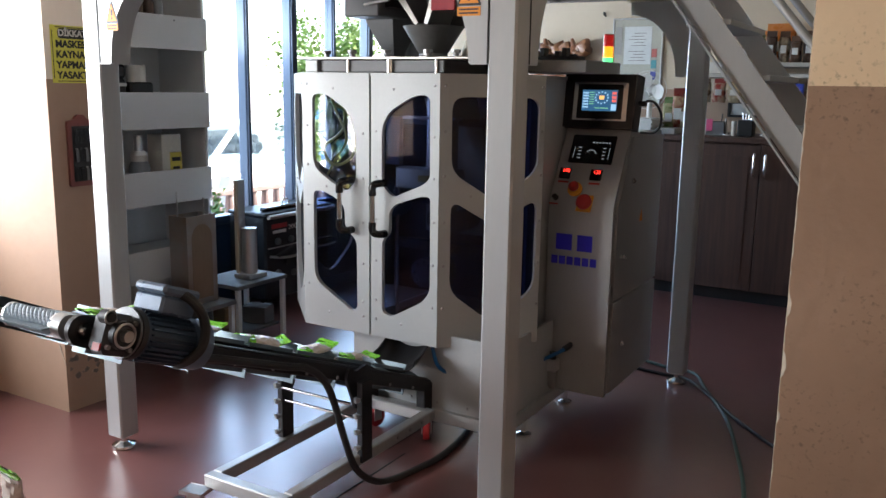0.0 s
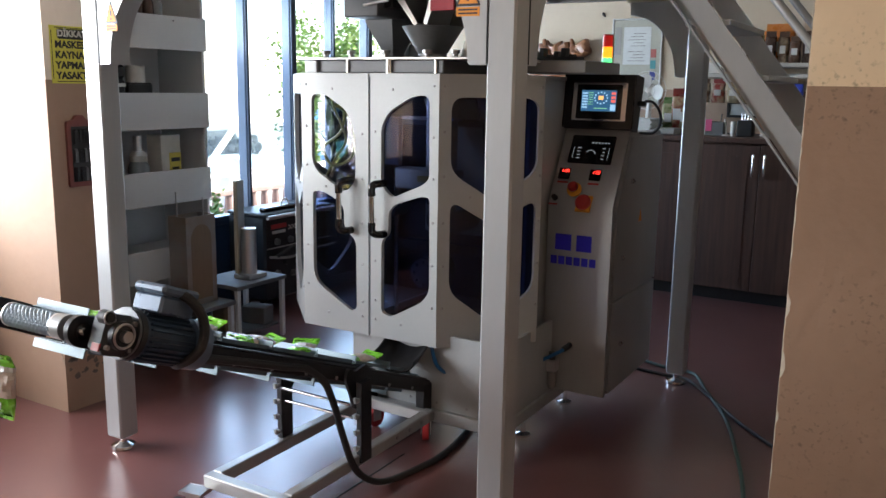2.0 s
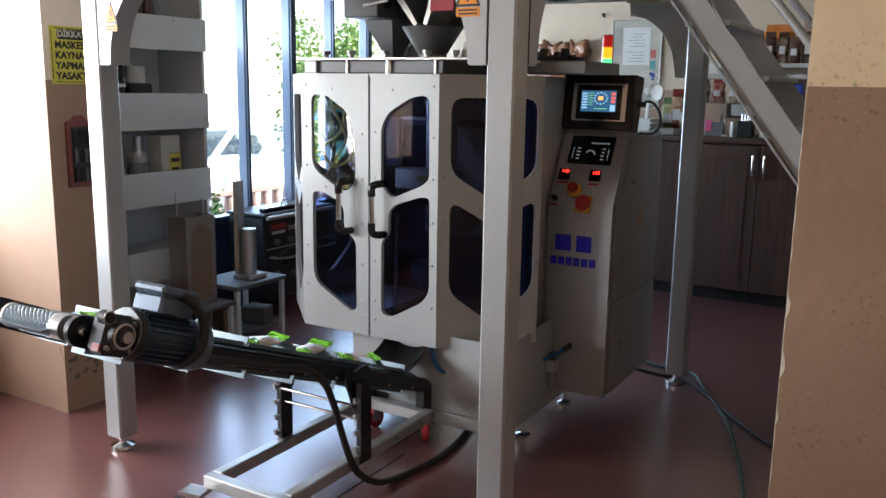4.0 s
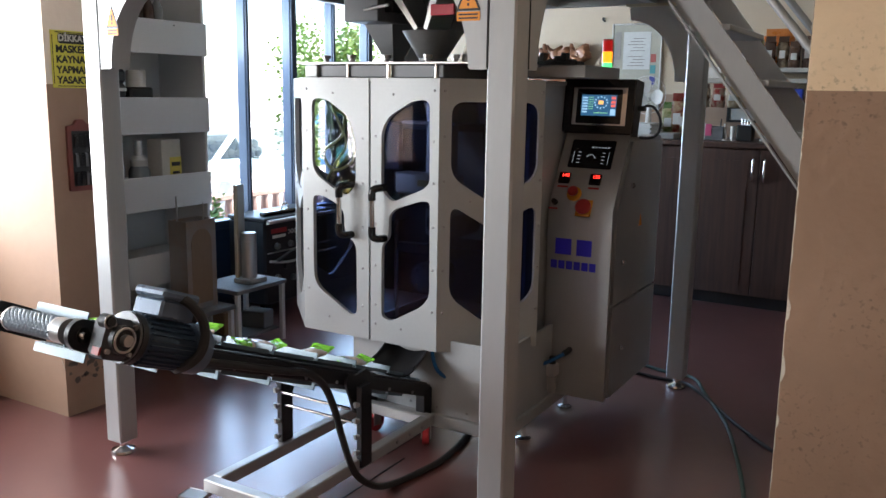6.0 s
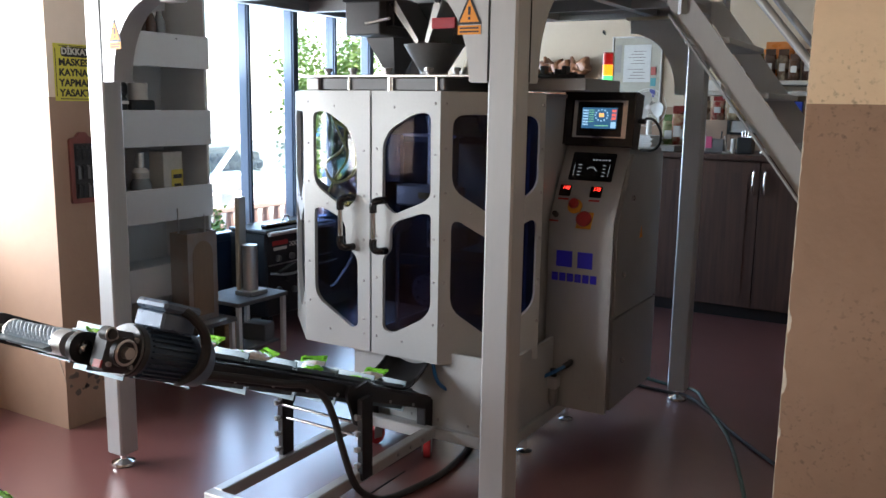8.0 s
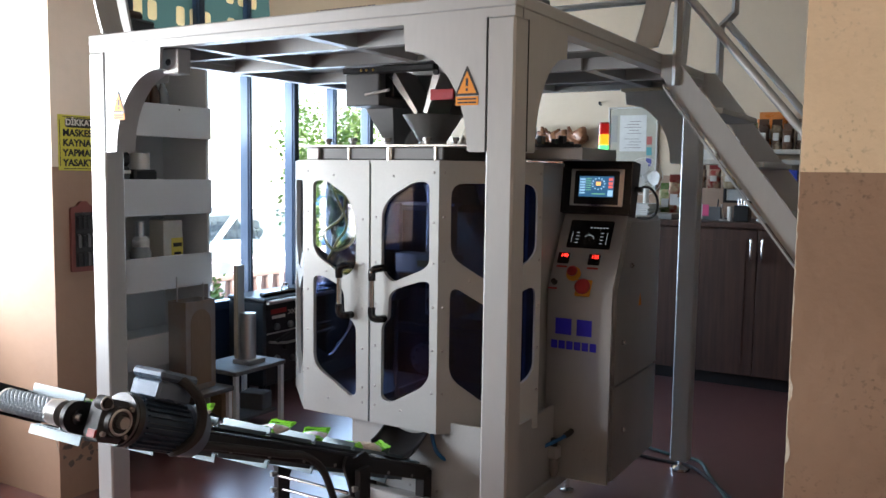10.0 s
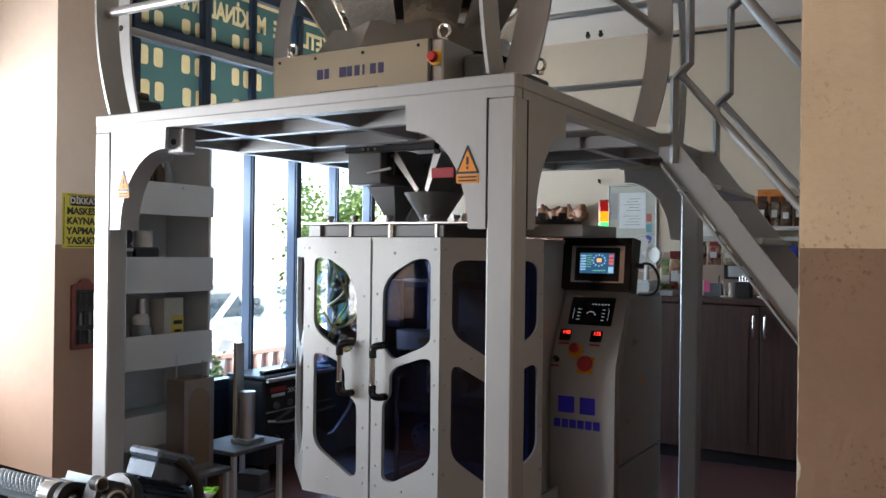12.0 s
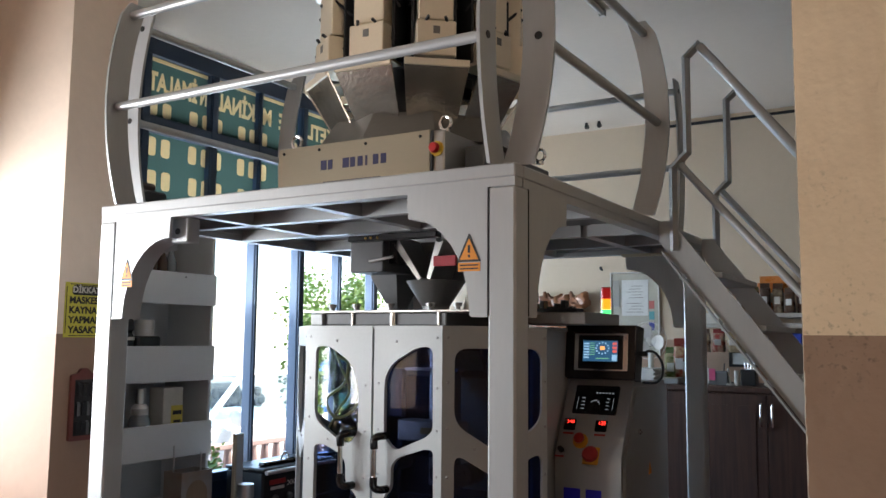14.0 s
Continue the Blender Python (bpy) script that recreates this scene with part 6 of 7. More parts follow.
for y in (3.22, 3.84):
    part("tube_holder", box(mesh(), -1.415, -1.385, y - 0.012, y + 0.012, 2.92, 2.954, 0.002), WHITE_PL, lamp)
# floor cables and joint
for i, pts in enumerate(([(-1.25, 3.93), (-1.05, 3.905), (-0.935, 3.89), (-0.78, 3.70), (-0.665, 3.54), (-0.53, 3.38), (-0.40, 3.25), (-0.2, 3.1)],
                         [(-1.24, 4.08), (-1.08, 4.02), (-0.94, 4.0), (-0.835, 3.80), (-0.68, 3.50), (-0.565, 3.17), (-0.47, 2.83), (-0.42, 2.5)])):
    single("floor_cable", sweep(mesh(), [(x, y, 0.0085) for x, y in pts], 0.008), (BLACK, surface("dark_green_cable", (0.03, 0.07, 0.06), 0.5))[i], "dark cable lying on the floor by the stair", "cable", "floor cables")
single("floor_joint", box(box(mesh(), -1.626, -1.622, 1.6, 2.5, 0.0, 0.0025), -1.70, -1.696, 2.5, 3.2, 0.0, 0.0025), BLACK, "dark joint line in the floor", "joint", kind="structure")

# ---- conveyor ----
CA = math.atan(0.382)
CU, CV = Vector((0, -math.cos(CA), math.sin(CA))), Vector((0, math.sin(CA), math.cos(CA)))
C0 = Vector((0, 2.62, 0.262))                       # tail end, top of the belt
CLEN = 1.574
CM = Matrix(((1, 0, 0, C0.x), (0, CU.y, CV.y, C0.y), (0, CU.z, CV.z, C0.z), (0, 0, 0, 1)))
conveyor = thing("bag_conveyor", (-1.73, 1.9, 0), "small inclined cleated belt conveyor on a wheeled grey frame", "conveyor")


def on_belt(bm):
    bm.transform(CM)
    return bm


def tilt_box(x0, x1, u0, u1, v0, v1, bevel=0.0):
    return on_belt(box(mesh(), x0, x1, u0, u1, v0, v1, bevel))


for x in (-1.623, -1.876):
    part("side_frame", tilt_box(x, x + 0.022, -0.03, CLEN - 0.10, -0.050, -0.002, 0.003), BLACK_STEEL, conveyor)
    part("edge_strip", tilt_box(x + 0.001, x + 0.021, 0.0, CLEN - 0.12, -0.0015, 0.003), BLACK, conveyor)
part("belt_bed", tilt_box(-1.853, -1.624, 0.03, CLEN - 0.06, -0.03, -0.012), BLACK, conveyor, "black belt bed")
bm = mesh()
for k in range(9):
    rod(bm, CM @ Vector((-1.6, 0.10 + k * 0.16, -0.04)), CM @ Vector((-1.596, 0.10 + k * 0.16, -0.04)), 0.006, n=8)
tagged(part("screws", bm, RIVET, conveyor), kind="stuff")
# end brackets and drum
for x, s in ((-1.600, 1), (-1.900, -1)):
    pts = [(CLEN + 0.035 * math.cos(a), -0.012 + 0.035 * math.sin(a)) for a in [radians(-90 + 18 * k) for k in range(11)]] + [(CLEN - 0.14, 0.012), (CLEN - 0.14, -0.06)]
    bm = prism(mesh(), pts, x, x + 0.014, "x")
    br = part("end_bracket", on_belt(bm), BLACK_STEEL, conveyor)
    c = CM @ Vector((x + (0.014 if s > 0 else 0), CLEN, -0.012))
    part("axle_nut", rod(rod(mesh(), c, c + Vector((s * 0.008, 0, 0)), 0.018, n=20), c, c + Vector((s * 0.014, 0, 0)), 0.008, n=8), CHROME, br, "bright axle nut")
DRUM = CM @ Vector((-1.748, CLEN, -0.012))
part("axle", rod(mesh(), (-1.886, DRUM.y, DRUM.z), (-1.600, DRUM.y, DRUM.z), 0.009), ALUMINIUM, conveyor)
part("bearing_block", rod(mesh(), (-1.6595, DRUM.y, DRUM.z), (-1.628, DRUM.y, DRUM.z), 0.0295, n=28), CAB_STEEL, conveyor)
KNURL = surface("knurled_blue_grey_steel", (0.22, 0.29, 0.35), 0.5, 0.1, 0.1, 20, 90, 0.05)
bm = mesh()
rings = []
knurl = lambda i, j: 0.0262 + (0.0026 * abs(math.sin(math.pi * (i + j) / 4) * math.sin(math.pi * (i - j) / 4)) if 0 < i < 48 else 0)
for i in range(49):
    x = -0.085 + 0.17 * i / 48
    rings.append([bm.verts.new((x, knurl(i, j) * math.cos(2 * math.pi * j / 48), knurl(i, j) * math.sin(2 * math.pi * j / 48))) for j in range(48)])
for a, b in zip(rings, rings[1:]):
    for j in range(48):
        bm.faces.new((a[j], a[(j + 1) % 48], b[(j + 1) % 48], b[j]))
bm.faces.new(rings[0][::-1]), bm.faces.new(rings[-1])
drum = new("drive_drum", finish("drive_drum", bm, KNURL, 0))
tagged(drum, "knurled blue-grey drive drum")
drum.parent = conveyor
drum.location = DRUM - WORLD[conveyor]
WORLD[drum] = DRUM
for x in (-0.088, 0.082):
    ring = new("drum_rim", finish("drum_rim", rod(mesh(), (x, 0, 0), (x + 0.006, 0, 0), 0.0285, n=24), ALUMINIUM))
    ring.parent = drum
# gearbox and motor
MX = -1.535
UG = (2.62 - 1.173) / math.cos(CA)
GEAR = surface("dark_cast_gearbox", (0.045, 0.047, 0.05), 0.45, 0.5, 0.2, 12, 60, 0.1)
CAST = surface("grey_cast_metal", (0.16, 0.165, 0.17), 0.4, 0.8, 0.2, 14, 60, 0.1)
gear = part("gearbox", tilt_box(MX - 0.025, MX + 0.036, UG - 0.045, UG + 0.03, -0.052, 0.04, 0.012), GEAR, conveyor)
bm = mesh()
rod(bm, CM @ Vector((MX + 0.036, UG - 0.005, -0.004)), CM @ Vector((MX + 0.050, UG - 0.005, -0.004)), 0.032, n=28)
part("gear_flange", bm, GEAR, gear)
part("hub", rod(mesh(), CM @ Vector((MX + 0.05, UG - 0.005, -0.004)), CM @ Vector((MX + 0.064, UG - 0.005, -0.004)), 0.013, n=20), ALUMINIUM, gear, "bright output hub")
bm = sweep(mesh(), [CM @ Vector((MX + 0.051, UG - 0.005 + 0.0265 * math.cos(a), -0.004 + 0.0265 * math.sin(a))) for a in [2 * math.pi * k / 24 for k in range(25)]], 0.003, 8, 1)
part("flange_ring", bm, ALUMINIUM, gear)
for k in range(4):
    a = radians(45 + 90 * k)
    c = CM @ Vector((MX + 0.0365, UG - 0.005 + 0.042 * math.cos(a), -0.004 + 0.042 * math.sin(a)))
    part("bolt", rod(mesh(), c, c + Vector((0.008, 0, 0)), 0.006, n=6), RIVET, gear)
part("gear_cap", rod(mesh(), CM @ Vector((MX + 0.037, UG + 0.034, 0.030)), CM @ Vector((MX + 0.045, UG + 0.034, 0.030)), 0.010, n=18), GEAR, gear)
part("lug_ring", sweep(mesh(), [CM @ Vector((MX + 0.038, UG + 0.034 + 0.0135 * math.cos(a), 0.030 + 0.0135 * math.sin(a))) for a in [2 * math.pi * k / 20 for k in range(21)]], 0.0022, 6, 1), ALUMINIUM, gear)
part("gear_lug", rod(mesh(), CM @ Vector((MX + 0.016, UG + 0.034, 0.030)), CM @ Vector((MX + 0.0365, UG + 0.034, 0.030)), 0.0155, n=18), GEAR, gear)
part("input_flange", rod(mesh(), CM @ Vector((MX, UG - 0.0455, 0.0)), CM @ Vector((MX, UG - 0.0385, 0.0)), 0.058, n=28), CAST, gear, "cast input flange")
part("red_plug", tilt_box(MX + 0.005, MX + 0.028, UG + 0.031, UG + 0.036, -0.045, -0.028), DARK_RED, gear)
AX = CM.to_3x3() @ Vector((0, -1, 0))
# paler motor paint; the window's bluish reflection is put into its colour
MOTOR_LID = surface("sheen_tinted_motor_paint", (0.11, 0.155, 0.22), 0.3, 0.2, 0.1, 8, 70, 0.05)
mot = part("motor_body", rod(mesh(), CM @ Vector((MX, UG - 0.062, 0.0)), CM @ Vector((MX, UG - 0.215, 0.0)), 0.053, n=32), MOTOR_BLUE, conveyor, "dark blue-grey electric motor")
part("motor_flange", rod(mesh(), CM @ Vector((MX, UG - 0.046, 0.0)), CM @ Vector((MX, UG - 0.0615, 0.0)), 0.060, n=32), GEAR, mot)
for k in range(26):
    a = 2 * math.pi * k / 26
    m = CM @ Matrix.Translation((MX, 0, 0)) @ Matrix.Rotation(a, 4, "Y")
    bm = box(mesh(), -0.0018, 0.0018, UG - 0.205, UG - 0.075, 0.0525, 0.0605, 0, m)
    part("cooling_fin", bm, MOTOR_BLUE, mot)
bm = rod(mesh(), CM @ Vector((MX, UG - 0.2155, 0.0)), CM @ Vector((MX, UG - 0.262, 0.0)), 0.064, 0.064, n=32)
rod(bm, CM @ Vector((MX, UG - 0.2625, 0.0)), CM @ Vector((MX, UG - 0.272, 0.0)), 0.064, 0.050, n=32)
part("fan_cowl", bm, MOTOR_LID, mot)
tb = part("terminal_box", tilt_box(MX - 0.045, MX + 0.05, UG - 0.19, UG - 0.085, 0.056, 0.100, 0.006), MOTOR_LID, mot)
part("terminal_lid", tilt_box(MX - 0.049, MX + 0.054, UG - 0.195, UG - 0.08, 0.101, 0.124, 0.007), MOTOR_LID, tb)
part("cable_gland", rod(mesh(), CM @ Vector((MX + 0.02, UG - 0.19, 0.075)), CM @ Vector((MX + 0.022, UG - 0.222, 0.072)), 0.014), BLACK, tb)
single("motor_cable", sweep(mesh(), [(-1.513, 1.345, 0.868), (-1.475, 1.352, 0.857), (-1.459, 1.372, 0.822), (-1.456, 1.379, 0.791), (-1.456, 1.377, 0.762), (-1.458, 1.365, 0.735), (-1.475, 1.348, 0.712), (-1.52, 1.35, 0.69), (-1.57, 1.40, 0.672),
                                    (-1.585, 1.50, 0.652), (-1.585, 1.65, 0.60), (-1.585, 1.80, 0.545), (-1.578, 1.89, 0.515), (-1.565, 1.955, 0.46), (-1.560, 2.0, 0.37), (-1.560, 2.04, 0.26),
                                    (-1.555, 2.10, 0.12), (-1.545, 2.19, 0.04), (-1.53, 2.28, 0.013), (-1.50, 2.42, 0.0115), (-1.487, 2.57, 0.0115), (-1.52, 2.80, 0.0115), (-1.62, 3.05, 0.0115)], 0.0118, 10, 5), RUBBER,
       "thick black motor cable hanging from the conveyor to the floor", "cable")
# wheeled base
FR = surface("silver_grey_tube", (0.36, 0.36, 0.355), 0.36, 0.4, 0.06, 3, 80, 0.03)
bx0, bx1, by0, by1 = -1.888, -1.562, 1.757, 2.615
for b in ((bx0, bx1, by0, by0 + 0.04), (bx0, bx1, by1 - 0.04, by1)):
    part("base_tube", box(mesh(), *b, 0.108, 0.150, 0.004), FR, conveyor)
for b in ((bx0, bx0 + 0.04, by0 + 0.0405, by1 - 0.0405), (bx1 - 0.04, bx1, by0 + 0.0405, by1 - 0.0405)):
    t = part("base_tube", box(mesh(), *b, 0.108, 0.150, 0.004), FR, conveyor)
bm = mesh()
for y in (2.36, 2.44, 2.52):
    rod(bm, (bx1, y, 0.13), (bx1 + 0.004, y, 0.13), 0.007, n=6)
tagged(part("bolts", bm, RIVET, conveyor), kind="stuff")
RED_WHEEL = surface("red_castor_tyre", (0.42, 0.025, 0.03), 0.4)
for x, y, turn in ((-1.622, 2.65, 30), (-1.87, 2.655, -15), (-1.60, 1.73, 10), (-1.90, 1.735, 100)):
    m = Matrix.Translation((x, y, 0)) @ Matrix.Rotation(radians(turn), 4, "Z")
    bm = box(mesh(), -0.03, 0.03, -0.04, 0.04, 0.098, 0.106, 0.002, m)
    for s in (-1, 1):
        box(bm, s * 0.018 - 0.0015, s * 0.018 + 0.0015, -0.016, 0.022, 0.03, 0.097, 0, m)
    fork = part("castor_fork", bm, ALUMINIUM, conveyor)
    whl = part("castor_wheel", lathe(mesh(), [(0.026, -0.0125), (0.037, -0.0125), (0.0385, -0.008), (0.0385, 0.008), (0.037, 0.0125), (0.026, 0.0125)], None, 28, m @ Matrix.Translation((0, 0.006, 0.0392)) @ pose(0, 0, 0, 0, 90)), RED_WHEEL, fork, "red castor tyre")
    part("castor_hub", rod(mesh(), m @ Vector((-0.012, 0.006, 0.0392)), m @ Vector((0.012, 0.006, 0.0392)), 0.026, n=20), WHITE_PL, fork)
part("brake_pedal", box(mesh(), -1.975, -1.90, 1.70, 1.73, 0.06, 0.07, 0.003), BLACK_STEEL, conveyor)
# notched height posts and cross rods
for x, y0, z1 in ((-1.575, 2.135, 0.40), (-1.885, 2.10, 0.385)):
    pst = part("height_post", box(mesh(), x, x + 0.022, y0, y0 + 0.058, 0.1505 if x < -1.8 else 0.12, z1, 0.002), BLACK_STEEL, conveyor)
    for k in range(4):
        z = 0.17 + k * 0.055
        pts = [(y0 - 0.001, z), (y0 - 0.022, z), (y0 - 0.026, z + 0.018), (y0 - 0.018, z + 0.02), (y0 - 0.015, z + 0.01), (y0 - 0.001, z + 0.012)]
        part("hook", prism(mesh(), pts, x + 0.006, x + 0.016, "x"), CAB_STEEL, pst)
for y, z in ((2.10, 0.335), (2.115, 0.285)):
    part("cross_rod", rod(mesh(), (-1.862, y, z), (-1.576, y, z), 0.0055), CHROME, conveyor)
pts = [(2.145, 0.30), (2.20, 0.30), (2.24, 0.40), (2.21, 0.44), (2.15, 0.43), (2.11, 0.45), (2.095, 0.42)]
for x in (-1.596, -1.908):
    part("swing_plate", prism(mesh(), soft_polygon(pts, 0.012), x, x + 0.010, "x"), BLACK_STEEL, conveyor)
part("tail_bracket", box(mesh(), -1.64, -1.60, 2.60, 2.655, 0.1065, 0.24, 0.003), BLACK_STEEL, conveyor)
part("tail_bracket", box(mesh(), -1.88, -1.85, 2.60, 2.655, 0.1065, 0.24, 0.003), BLACK_STEEL, conveyor)
# cleated belt in rigid pieces: tray plates with a side lip, a tall cleat before each
NP, SPEED, HALF, SAG = 15, 0.2752, 0.024, 0.020
LOOP = 2 * CLEN + 2 * math.pi * HALF
PITCH = LOOP / NP
DARK_BELT = surface("dark_belt_rubber", (0.03, 0.034, 0.04), 0.4, 0.0, 0.15, 9, 80, 0.1)
plate_bm = box(mesh(), -0.108, 0.070, -0.0245, 0.0245, -0.0015, 0.0015)
box(plate_bm, 0.0705, 0.0745, -0.0245, 0.0245, -0.0015, 0.010)
plate_mesh = finish("belt_plate", plate_bm, BELT_BLUE)
cleat_bm = box(mesh(), -0.108, 0.078, -0.0018, 0.0018, 0.003, 0.025)
box(cleat_bm, -0.108, 0.078, -0.012, -0.002, 0.003, 0.006)
cleat_mesh = finish("belt_cleat", cleat_bm, BELT_BLUE)
FLIP = 0.77                                          # a cleat swings over the drum then
strips = []
for k in range(NP):
    s0 = CLEN + math.pi * HALF / 2 - SPEED * FLIP + k * PITCH
    ob = new("belt_cleat", cleat_mesh)
    ob.parent = conveyor
    tagged(ob, "pale blue upright belt cleat")
    strips.append((ob, s0, 0.0))
    for j in range(4):
        ob = new("belt_plate", plate_mesh)
        ob.parent = conveyor
        tagged(ob, "pale blue belt plate with a raised lip")
        strips.append((ob, s0 - 0.036 - j * 0.0492, 0.015))


def loop_pose(s, dip):
    """The pose of a piece that has run s metres round the belt, in the conveyor's space; the return run sags, plates sink between the drum's ends."""
    s %= LOOP
    mid = -0.012
    if s < CLEN:
        u, a = s, 0.0
        v = mid + HALF - dip * (1 - min(1.0, (CLEN - u) / 0.09, u / 0.09))
    elif s < CLEN + math.pi * HALF:
        a = (s - CLEN) / HALF
        u, v = CLEN + (HALF - dip) * math.sin(a), mid + (HALF - dip) * math.cos(a)
    elif s < 2 * CLEN + math.pi * HALF:
        u, a = CLEN - (s - CLEN - math.pi * HALF), math.pi
        e = min(1.0, (CLEN - u) / 0.09, u / 0.09)
        v = mid - HALF + dip * (1 - e) - SAG * e
    else:
        a = math.pi + (s - 2 * CLEN - math.pi * HALF) / HALF
        u, v = (HALF - dip) * math.sin(a), mid + (HALF - dip) * math.cos(a)
    return Matrix.Translation(CM @ Vector((-1.735, u, v)) - WORLD[conveyor]) @ Matrix.Rotation(a - CA, 4, "X")


# ---- bags ----
GREEN = surface("bright_green_film", (0.19, 0.56, 0.04), 0.25, 0, 0.12, 30, 80, 0.15)
MILK = surface("milky_snack_film", (0.68, 0.62, 0.54), 0.3, 0, 0.2, 22, 70, 0.25, second=(0.46, 0.36, 0.30), amount=0.7)
first_bag = thing("snack_bag", (0, 0, 0), "small green and clear plastic bag of snacks riding the conveyor", "bag", "filled bags on the conveyor")


def bag_slice(y0, y1, n=6):
    """A stretch of the crumpled pillow between y0 and y1 along the bag; its ends curl up."""
    b = mesh()
    L, W, T = 0.072, 0.044, 0.0145
    rows = []
    for i in range(n + 1):
        y = y0 + (y1 - y0) * i / n
        t = max(0.0, 1 - (abs(y) / (L * 0.84)) ** 2.0)
        th, w = T * math.sqrt(t) * (1.0 - 2.5 * y) + 0.0008, W * (0.90 + 0.12 * abs(y) / L) * (1 - 0.12 * t)
        curl = 0.5 * max(0.0, abs(y) - 0.040) * (1.0 if y > 0 else 0.35)
        row = []
        for j in range(16):
            a = 2 * math.pi * j / 16
            fold = 0.0016 * math.sin(7 * a + 130 * y) + 0.0013 * math.sin(13 * a - 210 * y) + 0.0016 * math.sin(90 * y)
            row.append(b.verts.new((w * math.cos(a) + fold * 0.8, y, curl + th * math.sin(a) + fold * (0.9 if t > 0.05 else 1.5))))
        rows.append(row)
    for p, q in zip(rows, rows[1:]):
        for j in range(16):
            b.faces.new((p[j], p[(j + 1) % 16], q[(j + 1) % 16], q[j]))
    b.faces.new(rows[0][::-1]), b.faces.new(rows[-1])
    return b


part("filled_pouch", bag_slice(-0.026, 0.034, 8), MILK, first_bag, "clear pouch showing pale snacks", smooth=12)
part("white_band", bag_slice(0.0345, 0.046, 3), WHITE_PL, first_bag, "white printed band", smooth=12)
part("green_end", bag_slice(-0.064, -0.0265, 6), GREEN, first_bag, "printed green end", smooth=12)
part("green_end", bag_slice(0.0465, 0.066, 4), GREEN, first_bag, "printed green end", smooth=12)
part("end_seal", bag_slice(0.0665, 0.076, 2), GREEN, first_bag, smooth=12)
part("end_seal", bag_slice(-0.074, -0.0645, 2), GREEN, first_bag, smooth=12)
part("white_print", box(mesh(), -0.012, 0.012, -0.052, -0.036, 0.0135, 0.0150, 0.0005), WHITE_PL, first_bag)
DROPS = [-0.22, 0.70, 1.86, 2.76, 3.75, 4.70, 5.58, 6.79, 7.77, 8.75, 9.75, 10.58, 11.83, 12.92, 13.9, 14.9, 15.85, 16.9, 17.9, 18.9]
bags = [first_bag] + [copy_thing(first_bag, Matrix.Identity(4)) for _ in DROPS[1:]]
TUBE = (-1.735, 2.93, 1.0)


def bag_rows(drop, k):
    """From the forming tube down the chute, up the belt, over the drum and down to the floor."""
    rng = random.Random(40 + k)
    yaw, dx, lean = rng.uniform(-35, 35), rng.uniform(-0.02, 0.02), rng.uniform(5, 20)
    slope = math.degrees(CA)

    def on_top(t):
        y = 1.225 + 0.25 * (drop - 0.2 - t)
        return pose(-1.74 + dx, y, 0.262 + (2.62 - y) * 0.382 + 0.030, -slope + lean, 0, yaw)
    rest = pose(-1.74 + rng.uniform(-0.16, 0.12), 0.86 + rng.uniform(-0.1, 0.08), 0.022 + 0.004 * (k % 5), 176, 0, yaw + rng.uniform(-20, 20))
    start = drop - 0.2 - (2.46 - 1.225) / 0.25
    keys = [(start - 0.55, pose(*TUBE, 80, 0, 0)), (start - 0.34, pose(-1.72, 2.88, 0.62, 65, 0, yaw * 0.2)), (start - 0.22, pose(-1.70, 2.74, 0.475, 45, 0, yaw * 0.3)),
            (start - 0.14, pose(-1.70, 2.615, 0.358, 32, 0, yaw * 0.4)), (start - 0.06, pose(-1.72 + dx, 2.52, 0.322, 10, 0, yaw * 0.7)), (start, on_top(start))] + [(t, on_top(t)) for t in [start + 0.25 * i for i in range(1, 18)] if t < drop - 0.45] + [(drop - 0.25, on_top(drop - 0.25)),
            (drop - 0.1, pose(-1.745 + dx, 1.195, 0.862, 6, 0, yaw * 0.8)), (drop, pose(-1.75 + dx, 1.15, 0.838, 55, 0, yaw * 0.7)), (drop + 0.1, pose(-1.755 + dx, 1.088, 0.735, 80, 0, yaw * 0.6)),
            (drop + 0.2, pose(-1.76 + dx, 1.06, 0.51, 92, 5, yaw * 0.6)), (drop + 0.3, pose(-1.765 + dx, 1.02, 0.19, 112, 8, yaw * 0.7)), (drop + 0.38, rest)]
    keys = [(t, m) for t, m in keys if 0 <= t <= 14]
    if not keys:
        return [(0, pose(*TUBE, 80)), (14, pose(*TUBE, 80))]
    first, last = keys[0], keys[-1]
    if first[0] > 0.01:
        at = start - 0.55
        if first[0] > at + 0.01 and start < 0 and drop > 0:
            m0 = on_top(0) if drop > 0.25 else first[1]
        elif drop < 0:
            m0 = pose(-1.76 + dx, 1.054, 0.43, 95, 6, yaw * 0.6)
        else:
            m0 = pose(*TUBE, 80, 0, 0)
        keys = [(0, m0)] + keys
    if last[0] < 13.99:
        if last[0] >= drop + 0.37:
            end = rest
        elif last[0] >= start and drop > 14:
            end = on_top(14) if drop - 0.25 > 14 else last[1]
        else:
            end = last[1]
        keys = keys + [(14, end)]
    return keys

# ---- outdoors, seen through the panes ----
CAR_GLASS = glass("tinted_car_glass", (0.72, 0.78, 0.78), 0.02)


